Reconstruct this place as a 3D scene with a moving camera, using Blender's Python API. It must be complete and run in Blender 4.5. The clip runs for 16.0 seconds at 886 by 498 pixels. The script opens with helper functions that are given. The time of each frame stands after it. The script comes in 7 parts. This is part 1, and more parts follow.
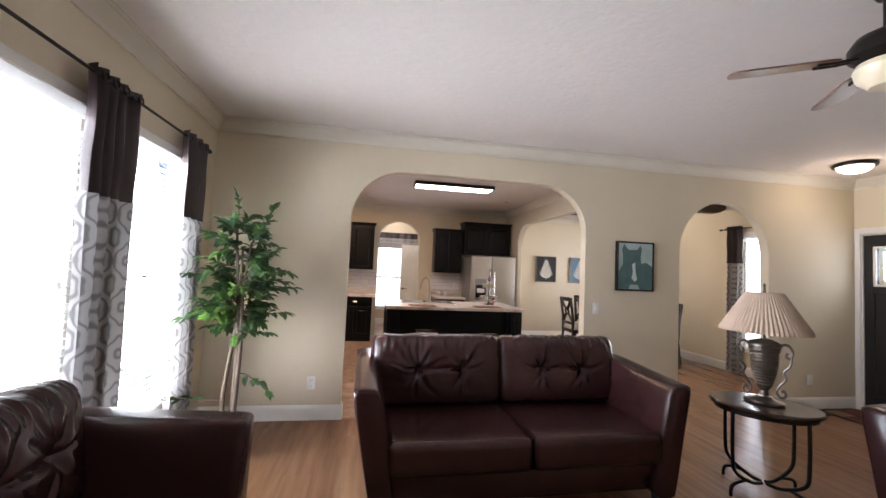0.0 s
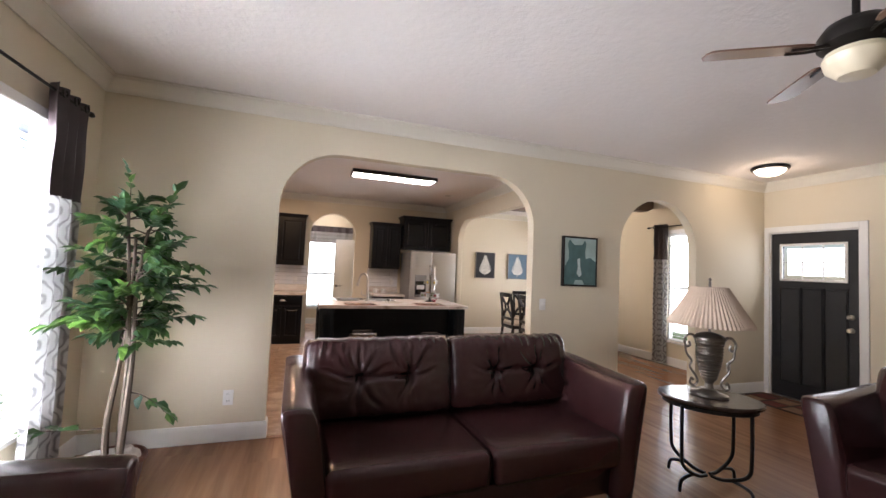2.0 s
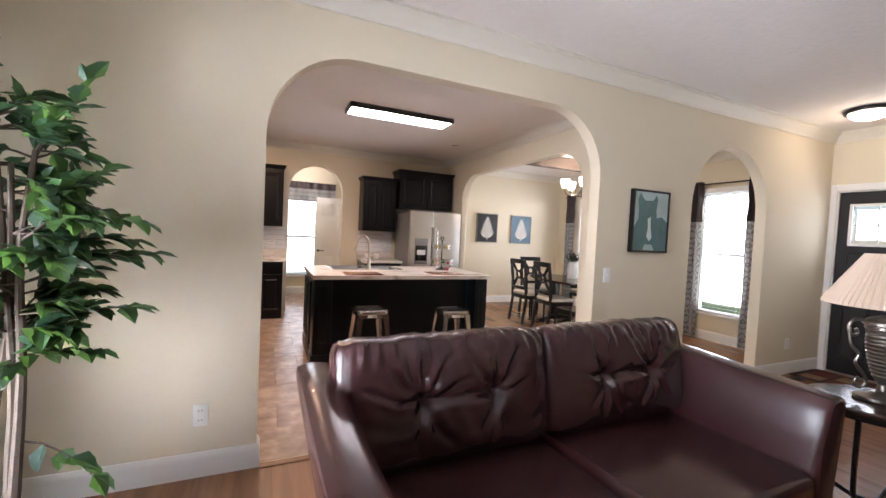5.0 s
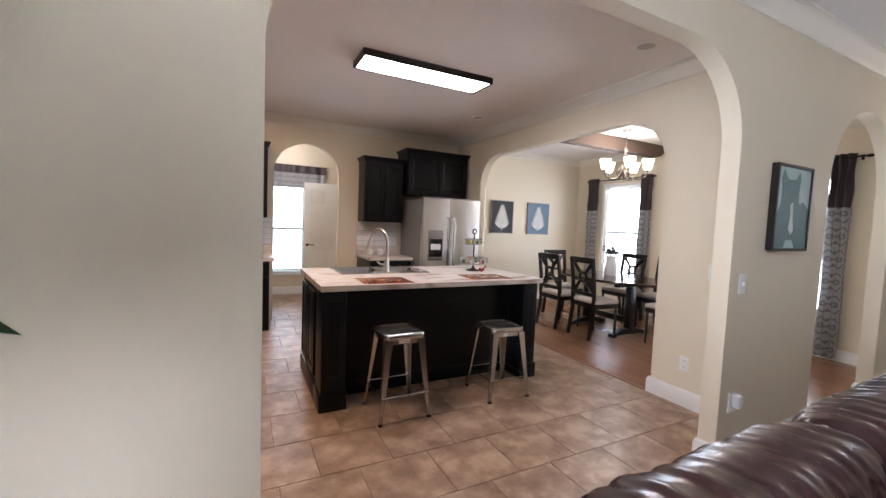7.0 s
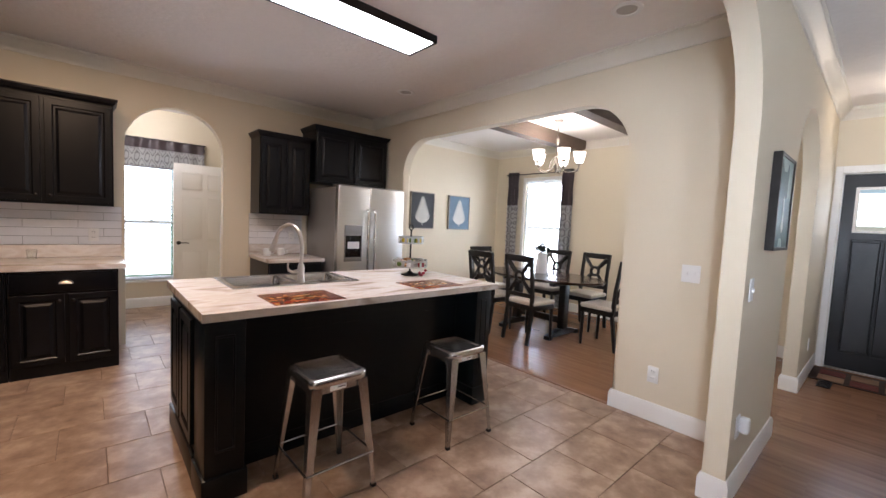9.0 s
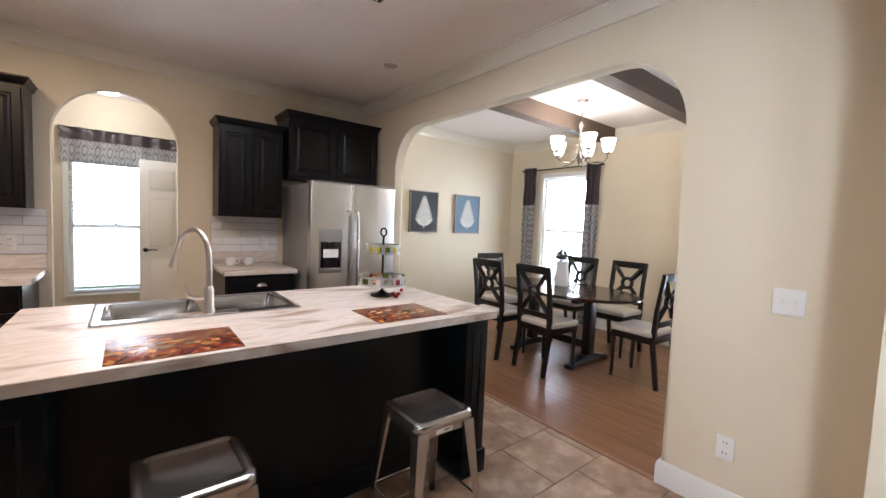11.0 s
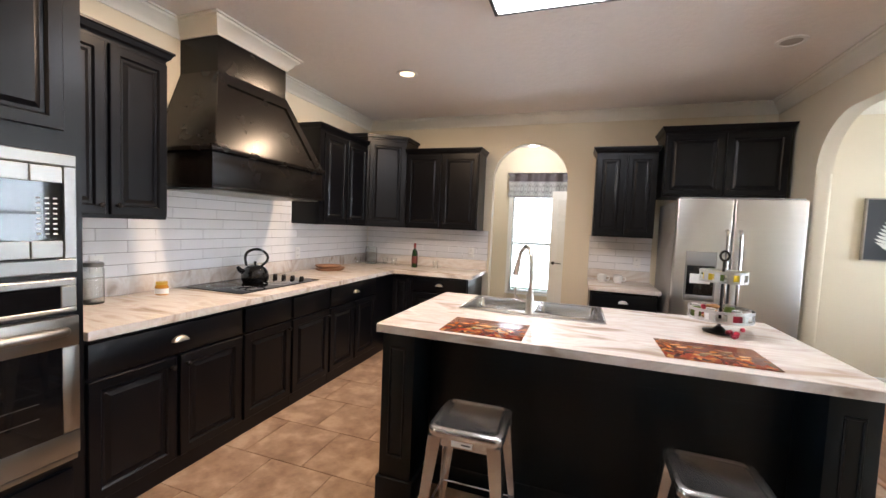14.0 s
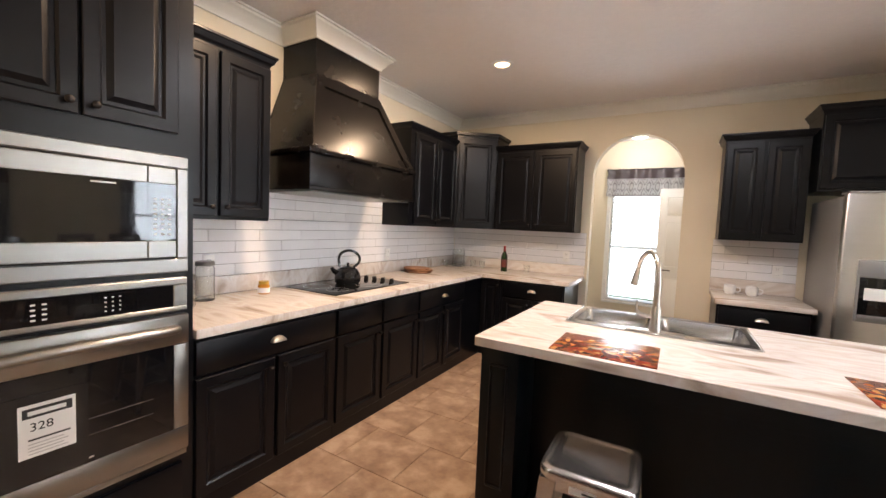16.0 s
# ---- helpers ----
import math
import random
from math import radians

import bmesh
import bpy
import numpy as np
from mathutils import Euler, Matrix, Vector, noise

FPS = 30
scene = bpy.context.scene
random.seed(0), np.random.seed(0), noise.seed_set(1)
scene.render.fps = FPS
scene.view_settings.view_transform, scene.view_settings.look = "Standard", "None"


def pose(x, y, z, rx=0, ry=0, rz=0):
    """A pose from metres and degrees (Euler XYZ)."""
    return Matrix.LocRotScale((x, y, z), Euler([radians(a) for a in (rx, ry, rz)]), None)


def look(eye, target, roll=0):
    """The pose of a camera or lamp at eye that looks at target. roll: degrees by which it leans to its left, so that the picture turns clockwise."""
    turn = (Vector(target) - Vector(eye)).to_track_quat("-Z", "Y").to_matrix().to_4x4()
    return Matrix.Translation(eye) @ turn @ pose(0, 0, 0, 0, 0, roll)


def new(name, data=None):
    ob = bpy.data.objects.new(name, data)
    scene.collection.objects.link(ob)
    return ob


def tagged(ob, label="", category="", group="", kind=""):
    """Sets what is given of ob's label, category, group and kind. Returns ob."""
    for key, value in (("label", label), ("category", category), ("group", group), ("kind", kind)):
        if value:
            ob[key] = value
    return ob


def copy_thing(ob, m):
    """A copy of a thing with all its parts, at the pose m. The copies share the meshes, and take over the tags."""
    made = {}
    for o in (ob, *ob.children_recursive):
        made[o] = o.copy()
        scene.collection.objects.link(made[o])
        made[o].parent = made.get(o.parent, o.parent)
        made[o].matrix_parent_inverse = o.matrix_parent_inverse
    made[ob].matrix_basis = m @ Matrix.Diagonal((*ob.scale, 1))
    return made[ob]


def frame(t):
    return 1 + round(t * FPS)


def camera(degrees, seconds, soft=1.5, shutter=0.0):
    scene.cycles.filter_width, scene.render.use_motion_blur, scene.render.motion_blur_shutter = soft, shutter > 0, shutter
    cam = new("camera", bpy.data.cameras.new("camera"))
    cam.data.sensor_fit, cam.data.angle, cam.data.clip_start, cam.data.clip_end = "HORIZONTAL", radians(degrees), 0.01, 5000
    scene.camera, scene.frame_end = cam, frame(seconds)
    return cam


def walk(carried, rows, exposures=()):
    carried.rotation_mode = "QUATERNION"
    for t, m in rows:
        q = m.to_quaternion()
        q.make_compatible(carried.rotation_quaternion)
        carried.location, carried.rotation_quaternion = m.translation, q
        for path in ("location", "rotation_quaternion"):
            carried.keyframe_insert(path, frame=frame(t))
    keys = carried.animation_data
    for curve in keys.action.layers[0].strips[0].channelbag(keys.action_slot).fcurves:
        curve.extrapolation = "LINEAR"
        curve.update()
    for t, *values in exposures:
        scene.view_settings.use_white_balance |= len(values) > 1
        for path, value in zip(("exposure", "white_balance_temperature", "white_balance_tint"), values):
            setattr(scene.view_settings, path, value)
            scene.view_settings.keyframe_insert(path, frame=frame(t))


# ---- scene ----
cam = camera(96.4, 16.0)
# seconds, eye, a point looked at, lean
PATH = [
    (0, (0.129, 0.131, 1.464), (0.47, 2.099, 1.564), 2.5),
    (0.5, (0.105, 0.219, 1.466), (0.433, 2.189, 1.564), 2.4),
    (1, (0.077, 0.277, 1.463), (0.392, 2.25, 1.56), 2.5),
    (1.5, (0.08, 0.357, 1.448), (0.495, 2.311, 1.544), 2.5),
    (2, (0.111, 0.47, 1.443), (0.772, 2.355, 1.541), 2.5),
    (2.5, (0.137, 0.585, 1.453), (0.795, 2.471, 1.559), 2.5),
    (3, (0.063, 0.744, 1.441), (0.718, 2.63, 1.557), 2.7),
    (5.5, (-0.087, 1.914, 1.383), (0.75, 3.727, 1.269), 2.6),
    (6, (-0.062, 2.245, 1.406), (0.784, 4.053, 1.282), 2.4),
    (6.5, (-0.109, 2.508, 1.388), (0.747, 4.312, 1.266), 2.3),
    (7, (-0.166, 2.777, 1.4), (0.74, 4.556, 1.271), 2.3),
    (7.5, (-0.08, 3.04, 1.393), (1.083, 4.661, 1.254), 2.4),
    (8, (-0.043, 3.212, 1.389), (1.264, 4.721, 1.258), 2.5),
    (8.5, (-0.092, 3.405, 1.386), (1.236, 4.894, 1.25), 2.7),
    (11, (0.708, 4.083, 1.398), (1.953, 5.643, 1.271), 2.4),
    (11.5, (0.839, 4.034, 1.411), (1.77, 5.8, 1.292), 2.5),
    (12, (0.901, 3.919, 1.401), (1.479, 5.831, 1.287), 2.5),
    (12.5, (1.077, 3.91, 1.401), (1.278, 5.896, 1.282), 2.3),
    (13, (1.203, 3.909, 1.41), (1.027, 5.898, 1.296), 2.4),
    (13.5, (1.227, 3.881, 1.421), (0.893, 5.85, 1.303), 2.3),
    (14, (1.249, 3.854, 1.424), (0.602, 5.743, 1.308), 2.4),
    (14.5, (1.267, 3.862, 1.428), (0.308, 5.613, 1.31), 2.3),
    (15, (1.248, 3.882, 1.424), (0.268, 5.621, 1.307), 2.3),
    (15.5, (1.169, 3.938, 1.422), (0.176, 5.669, 1.302), 2.3),
    (16, (1.067, 4.019, 1.413), (0.052, 5.737, 1.291), 2.4),
]
walk(cam, [(t, look(eye, target, lean)) for t, eye, target, lean in PATH], exposures=[(0.0, -0.25, 6550, 20), (3.0, -0.06, 6600, 20), (5.5, 0.10, 6250, 19), (7.0, -0.10, 6000, 18), (8.5, -0.06, 5950, 17), (11.0, 0.02, 5950, 14), (14.0, 0.41, 5950, 11), (16.0, 0.46, 6250, 13)])

# ---- plan, in metres ----
H = 2.77                      # ceiling
XL, XK, XR = -1.355, -1.50, 5.95   # living west wall, kitchen west wall, front (east) wall
YS, YW, YWB = -2.6, 4.06, 4.166   # living south wall, dividing wall faces
XP, XPB = 3.03, 3.14              # wall between kitchen and dining
YR, YRB = 8.65, 8.76              # kitchen north wall
YD = 8.80                         # dining north wall
YU = 10.45                        # utility room north wall
T = 0.14

# ---- world and large lights ----
world = bpy.data.worlds.new("sky")
scene.world = world
world.use_nodes = True
wn = world.node_tree.nodes
sky = wn.new("ShaderNodeTexSky")
sky.sky_type = 'NISHITA'
sky.sun_disc = False
sky.sun_elevation = radians(55)
sky.sun_rotation = radians(180)
world.node_tree.links.new(sky.outputs[0], wn["Background"].inputs[0])
wn["Background"].inputs[1].default_value = 0.12
sun_data = bpy.data.lights.new("sun", 'SUN')
sun_data.energy, sun_data.angle, sun_data.color = 3.0, radians(0.5), (1.0, 0.95, 0.87)
sun = new("sun", sun_data)
sun.matrix_world = look((0, 0, 20), (0, 14.0, 0))


def area(name, x, y, z, target, sx, sy, watts, colour=(1, 1, 1)):
    d = bpy.data.lights.new(name, 'AREA')
    d.shape, d.size, d.size_y, d.energy, d.color = 'RECTANGLE', sx, sy, watts, colour
    ob = new(name, d)
    ob.matrix_world = look((x, y, z), target)
    return ob


DAY = (0.87, 0.945, 1.0)
area("window_light", XL - 0.22, 2.02, 1.40, (3, 2.02, 2.3), 1.64, 2.3, 190, DAY)
area("window_light", XL - 0.22, 3.36, 1.40, (3, 3.6, 2.3), 1.2, 2.3, 520, DAY)
area("window_light", XR + 0.10, 7.74, 1.40, (0, 7.8, 1.2), 0.70, 1.6, 62, DAY)
area("window_light", XR + 0.10, 5.22, 1.40, (0, 5.3, 1.2), 0.62, 1.7, 62, DAY)
area("window_light", 0.50, YU + 0.10, 1.2, (0.5, 0, 1.0), 0.66, 1.5, 20, DAY)


area("door_light", XR + 0.12, 3.54, 1.72, (0, 3.54, 1.5), 0.62, 0.34, 6, DAY)


def lamp(name, x, y, z, watts, colour, r=0.05):
    d = bpy.data.lights.new(name, 'POINT')
    d.energy, d.color, d.shadow_soft_size = watts, colour, r
    ob = new(name, d)
    ob.location = (x, y, z)
    return ob


WARM = (1.0, 0.69, 0.42)
SOFTWHITE = (1.0, 0.95, 0.90)

# ---- materials ----
def material(name, colour, rough=0.5, metal=0.0, vary=0.06, scale=6.0, bump=0.0, bump_scale=200.0, fine=0.0, stretch=(1, 1, 1), coat=0.0, per_object=0.0, spec=0.5):
    m = bpy.data.materials.new(name)
    m.use_nodes = True
    n, l = m.node_tree.nodes, m.node_tree.links
    b = n["Principled BSDF"]
    b.inputs["Roughness"].default_value = rough
    b.inputs["Metallic"].default_value = metal
    b.inputs["Coat Weight"].default_value = coat
    b.inputs["Specular IOR Level"].default_value = spec
    co = n.new("ShaderNodeTexCoord")
    mp = n.new("ShaderNodeMapping")
    mp.inputs["Scale"].default_value = stretch
    l.new(co.outputs["Object"], mp.inputs[0])
    big = n.new("ShaderNodeTexNoise")
    big.inputs["Scale"].default_value, big.inputs["Detail"].default_value = scale, 4
    l.new(mp.outputs[0], big.inputs["Vector"])
    small = n.new("ShaderNodeTexNoise")
    small.inputs["Scale"].default_value, small.inputs["Detail"].default_value = bump_scale, 3
    l.new(mp.outputs[0], small.inputs["Vector"])
    hue = n.new("ShaderNodeHueSaturation")
    hue.inputs["Color"].default_value = (*colour, 1)
    total = n.new("ShaderNodeMath")
    total.operation = 'MULTIPLY_ADD'
    l.new(big.outputs["Fac"], total.inputs[0])
    total.inputs[1].default_value, total.inputs[2].default_value = 2 * vary, 1 - vary
    add = n.new("ShaderNodeMath")
    add.operation = 'MULTIPLY_ADD'
    l.new(small.outputs["Fac"], add.inputs[0])
    add.inputs[1].default_value = 2 * fine
    l.new(total.outputs[0], add.inputs[2])
    last = add
    if per_object:
        info = n.new("ShaderNodeObjectInfo")
        po = n.new("ShaderNodeMath")
        po.operation = 'MULTIPLY_ADD'
        l.new(info.outputs["Random"], po.inputs[0])
        po.inputs[1].default_value = per_object
        l.new(add.outputs[0], po.inputs[2])
        last = po
    l.new(last.outputs[0], hue.inputs["Value"])
    l.new(hue.outputs[0], b.inputs["Base Color"])
    rr = n.new("ShaderNodeMath")
    rr.operation = 'MULTIPLY_ADD'
    l.new(big.outputs["Fac"], rr.inputs[0])
    rr.inputs[1].default_value, rr.inputs[2].default_value = 0.12 * rough, rough * 0.94
    l.new(rr.outputs[0], b.inputs["Roughness"])
    if bump:
        bp = n.new("ShaderNodeBump")
        bp.inputs["Strength"].default_value, bp.inputs["Distance"].default_value = bump, 0.004
        l.new(small.outputs["Fac"], bp.inputs["Height"])
        l.new(bp.outputs[0], b.inputs["Normal"])
    return m


def ramp(m, source, stops, target="Base Color"):
    n, l = m.node_tree.nodes, m.node_tree.links
    r = n.new("ShaderNodeValToRGB")
    while len(r.color_ramp.elements) < len(stops):
        r.color_ramp.elements.new(0.5)
    for e, (p, c) in zip(r.color_ramp.elements, stops):
        e.position, e.color = p, (*c, 1)
    l.new(source, r.inputs[0])
    if target:
        l.new(r.outputs[0], n["Principled BSDF"].inputs[target])
    return r


def emitter(name, colour, strength):
    m = bpy.data.materials.new(name)
    m.use_nodes = True
    b = m.node_tree.nodes["Principled BSDF"]
    b.inputs["Base Color"].default_value = (0.8, 0.8, 0.8, 1)
    b.inputs["Emission Color"].default_value = (*colour, 1)
    b.inputs["Emission Strength"].default_value = strength
    return m


def glass(name, colour=(1, 1, 1), rough=0.0, ior=1.45):
    m = bpy.data.materials.new(name)
    m.use_nodes = True
    b = m.node_tree.nodes["Principled BSDF"]
    b.inputs["Base Color"].default_value = (*colour, 1)
    b.inputs["Roughness"].default_value = rough
    b.inputs["Transmission Weight"].default_value = 1.0
    b.inputs["IOR"].default_value = ior
    return m


WALL = material("wall_paint", (0.69, 0.612, 0.468), 0.75, vary=0.03, scale=1.3, bump=0.12, bump_scale=90)
CEIL = material("ceiling_texture", (0.79, 0.75, 0.715), 0.85, vary=0.03, scale=2, bump=0.9, bump_scale=24, fine=0.03)
TRIM = material("trim_paint", (0.80, 0.79, 0.76), 0.35, vary=0.02, scale=3)
CROWNPAINT = material("crown_paint", (0.74, 0.70, 0.61), 0.4, vary=0.02, scale=3)
CABINET = material("espresso_cabinet", (0.0036, 0.0038, 0.0052), 0.30, vary=0.1, scale=5, bump=0.0, bump_scale=40, stretch=(4, 4, 0.7), fine=0.0, spec=0.25)
ISLANDPAINT = material("blue_black_island_paint", (0.0030, 0.0052, 0.0072), 0.32, vary=0.15, scale=5, bump=0.03, bump_scale=40, stretch=(4, 4, 0.7), spec=0.24)
STEEL = material("brushed_steel", (0.27, 0.258, 0.24), 0.33, 1.0, vary=0.04, scale=3, bump=0.0, bump_scale=120, stretch=(1, 1, 14))
SINKSTEEL = material("bright_sink_steel", (0.66, 0.65, 0.64), 0.2, 1.0, vary=0.05, scale=6)
# paler copy of brushed_steel; the base colour carries the fridge's brighter reflections
FRIDGESTEEL = material("brushed_fridge_steel", (0.70, 0.69, 0.67), 0.30, 1.0, vary=0.04, scale=3, bump=0.0, bump_scale=120, stretch=(1, 1, 14))
BRASSY = material("brushed_nickel", (0.60, 0.56, 0.51), 0.28, 1.0, vary=0.06, scale=8)
BLACKGLASS = material("black_glass", (0.006, 0.006, 0.007), 0.04, vary=0.1, scale=3)
LEATHER = material("brown_leather", (0.034, 0.0125, 0.0132), 0.23, vary=0.2, scale=5, bump=0.05, bump_scale=140, fine=0.08)
DARKWOOD = material("dark_wood", (0.006, 0.0048, 0.0045), 0.30, vary=0.4, scale=10, bump=0.05, bump_scale=50, stretch=(1, 1, 5))
TABLEWOOD = material("walnut_top", (0.028, 0.013, 0.008), 0.16, vary=0.5, scale=7, bump=0.04, bump_scale=40, stretch=(1.2, 8, 1), fine=0.3)
FABRIC = material("cream_fabric", (0.52, 0.47, 0.40), 0.9, vary=0.08, scale=30, bump=0.4, bump_scale=500, fine=0.1)
CURTAIN = material("plum_brown_curtain", (0.052, 0.037, 0.040), 0.42, vary=0.2, scale=20, bump=0.2, bump_scale=400)
IRON = material("dark_iron", (0.02, 0.017, 0.015), 0.4, 0.6, vary=0.3, scale=20, bump=0.15, bump_scale=120)
WHITE = material("white_plastic", (0.80, 0.79, 0.76), 0.35, vary=0.02)
CERAMIC = material("white_ceramic", (0.78, 0.78, 0.77), 0.15, vary=0.03, scale=9)
DOORPAINT = material("charcoal_door_paint", (0.010, 0.010, 0.0125), 0.4, vary=0.15, scale=10, bump=0.06, bump_scale=90)
BLIND = material("white_blind_slat", (0.62, 0.62, 0.60), 0.4, vary=0.03, scale=8)
bn, bl = BLIND.node_tree.nodes, BLIND.node_tree.links
thin = bn.new("ShaderNodeBsdfTranslucent")          # thin vinyl lets daylight through
thin.inputs[0].default_value = (0.85, 0.86, 0.86, 1)
mixed = bn.new("ShaderNodeMixShader")
mixed.inputs[0].default_value = 0.5
bl.new(bn["Principled BSDF"].outputs[0], mixed.inputs[1])
bl.new(thin.outputs[0], mixed.inputs[2])
bl.new(mixed.outputs[0], bn["Material Output"].inputs[0])
PANE = glass("window_glass")
FLOORWOOD = material("laminate_plank", (0.215, 0.105, 0.052), 0.27, vary=0.13, scale=3.0, bump=0.0, bump_scale=9, stretch=(7, 0.35, 1), fine=0.0, per_object=0.12)
TILE = material("floor_tile", (0.30, 0.20, 0.145), 0.33, vary=0.0, scale=5, bump=0.10, bump_scale=30, per_object=0.0)
LIGHT_KITCHEN = emitter("lit_diffuser", (1.0, 0.97, 0.96), 27.0)
LIGHT_WARM = emitter("lit_bulb_warm", (1.0, 0.66, 0.36), 4.5)
LIGHT_SHADE = emitter("lit_glass_shade", (1.0, 0.87, 0.72), 7.0)


# ---- building helpers ----
def thing(name, m, label, category, group="", kind=""):
    ob = new(name)
    ob.empty_display_size = 0.1
    ob.matrix_basis = m
    return tagged(ob, label, category, group, kind)


def part(name, bm, mat, parent=None, label="", smooth=True, kind=""):
    me = bpy.data.meshes.new(name)
    bmesh.ops.recalc_face_normals(bm, faces=bm.faces)
    bm.to_mesh(me)
    bm.free()
    me.materials.append(mat)
    if smooth:
        me.polygons.foreach_set("use_smooth", [True] * len(me.polygons))
        me.set_sharp_from_angle(angle=radians(35))
    ob = new(name, me)
    ob.parent = parent
    return tagged(ob, label, "", "", kind)


def structure(name, bm, mat, label, category, smooth=False):
    return tagged(part(name, bm, mat, None, "", smooth), label, category, "", "structure")


def bevel(bm, verts, w, seg=2):
    es = list({e for v in verts for e in v.link_edges})
    bmesh.ops.bevel(bm, geom=es, offset=w, segments=seg, affect='EDGES', profile=0.5, clamp_overlap=True)


def box(bm, x0, y0, z0, x1, y1, z1, bev=0.0, seg=2):
    t = bmesh.new() if bev else bm
    r = bmesh.ops.create_cube(t, size=1.0)
    for v in r["verts"]:
        v.co = Vector(((x0 + x1) / 2 + v.co.x * (x1 - x0), (y0 + y1) / 2 + v.co.y * (y1 - y0), (z0 + z1) / 2 + v.co.z * (z1 - z0)))
    if bev:
        bevel(t, r["verts"], bev, seg)
        merge(bm, t)
    return bm


def merge(bm, other, m=None):
    if m is not None:
        bmesh.ops.transform(other, matrix=m, verts=other.verts)
    lut = {v: bm.verts.new(v.co) for v in other.verts}
    for f in other.faces:
        try:
            bm.faces.new([lut[v] for v in f.verts])
        except ValueError:
            pass
    other.free()
    return bm


def boxed(*a, **k):
    return box(bmesh.new(), *a, **k)


def rod(bm, p0, p1, r0, r1=None, seg=12):
    p0, p1 = Vector(p0), Vector(p1)
    d = p1 - p0
    m = Matrix.Translation((p0 + p1) / 2) @ d.to_track_quat('Z', 'Y').to_matrix().to_4x4()
    bmesh.ops.create_cone(bm, cap_ends=True, segments=seg, radius1=r0, radius2=r0 if r1 is None else r1, depth=d.length, matrix=m)
    return bm


def lathe(bm, profile, x=0, y=0, seg=24, close=False):
    rings = []
    for r, z in profile:
        if r < 1e-5:
            rings.append([bm.verts.new((x, y, z))])
        else:
            rings.append([bm.verts.new((x + r * math.cos(2 * math.pi * i / seg), y + r * math.sin(2 * math.pi * i / seg), z)) for i in range(seg)])
    for a, b in zip(rings, rings[1:]):
        for i in range(seg):
            j = (i + 1) % seg
            q = [a[i % len(a)], a[j % len(a)], b[j % len(b)], b[i % len(b)]]
            q = list(dict.fromkeys(q))
            if len(q) > 2:
                bm.faces.new(q)
    return bm


def tube(bm, pts, r, seg=8, cap=True):
    pts = [Vector(p) for p in pts]
    rings = []
    up = Vector((0, 0, 1))
    rr = r if isinstance(r, (list, tuple)) else [r] * len(pts)
    prev = None
    for i, p in enumerate(pts):
        d = (pts[min(i + 1, len(pts) - 1)] - pts[max(i - 1, 0)]).normalized()
        if prev is None:
            a = d.cross(up) if abs(d.z) < 0.9 else d.cross(Vector((1, 0, 0)))
        else:
            a = prev - d * prev.dot(d)
        a.normalize()
        prev = a
        b = d.cross(a)
        rings.append([bm.verts.new(p + rr[i] * (math.cos(2 * math.pi * k / seg) * a + math.sin(2 * math.pi * k / seg) * b)) for k in range(seg)])
    for a, b in zip(rings, rings[1:]):
        for k in range(seg):
            bm.faces.new((a[k], a[(k + 1) % seg], b[(k + 1) % seg], b[k]))
    if cap:
        bm.faces.new(rings[0])
        bm.faces.new(rings[-1])
    return bm


def spline(pts, n=8):
    """A smooth line through the points."""
    pts = [Vector(p) for p in pts]
    out = []
    for i in range(len(pts) - 1):
        p0, p1, p2, p3 = pts[max(i - 1, 0)], pts[i], pts[i + 1], pts[min(i + 2, len(pts) - 1)]
        for k in range(n):
            t = k / n
            out.append(0.5 * ((2 * p1) + (p2 - p0) * t + (2 * p0 - 5 * p1 + 4 * p2 - p3) * t * t + (3 * p1 - p0 - 3 * p2 + p3) * t ** 3))
    out.append(pts[-1])
    return out


def prism(bm, poly, axis, d0, d1):
    """A slab from a 2D outline: axis 'y' takes (x, z), 'x' takes (y, z), 'z' takes (x, y)."""
    def at(p, d):
        return {'y': (p[0], d, p[1]), 'x': (d, p[0], p[1]), 'z': (p[0], p[1], d)}[axis]
    a = [bm.verts.new(at(p, d0)) for p in poly]
    b = [bm.verts.new(at(p, d1)) for p in poly]
    f0, f1 = bm.faces.new(a), bm.faces.new(b)
    n = len(poly)
    for i in range(n):
        bm.faces.new((a[i], a[(i + 1) % n], b[(i + 1) % n], b[i]))
    return bm


def arch(u0, u1, top, r, n=10):
    """The outline of a round-cornered opening, from the floor at u0 to the floor at u1."""
    out = [(u0, 0.0)]
    for i in range(n + 1):
        a = math.pi - i * math.pi / 2 / n
        out.append((u0 + r + r * math.cos(a), top - r + r * math.sin(a)))
    for i in range(n + 1):
        a = math.pi / 2 - i * math.pi / 2 / n
        out.append((u1 - r + r * math.cos(a), top - r + r * math.sin(a)))
    return out + [(u1, 0.0)]


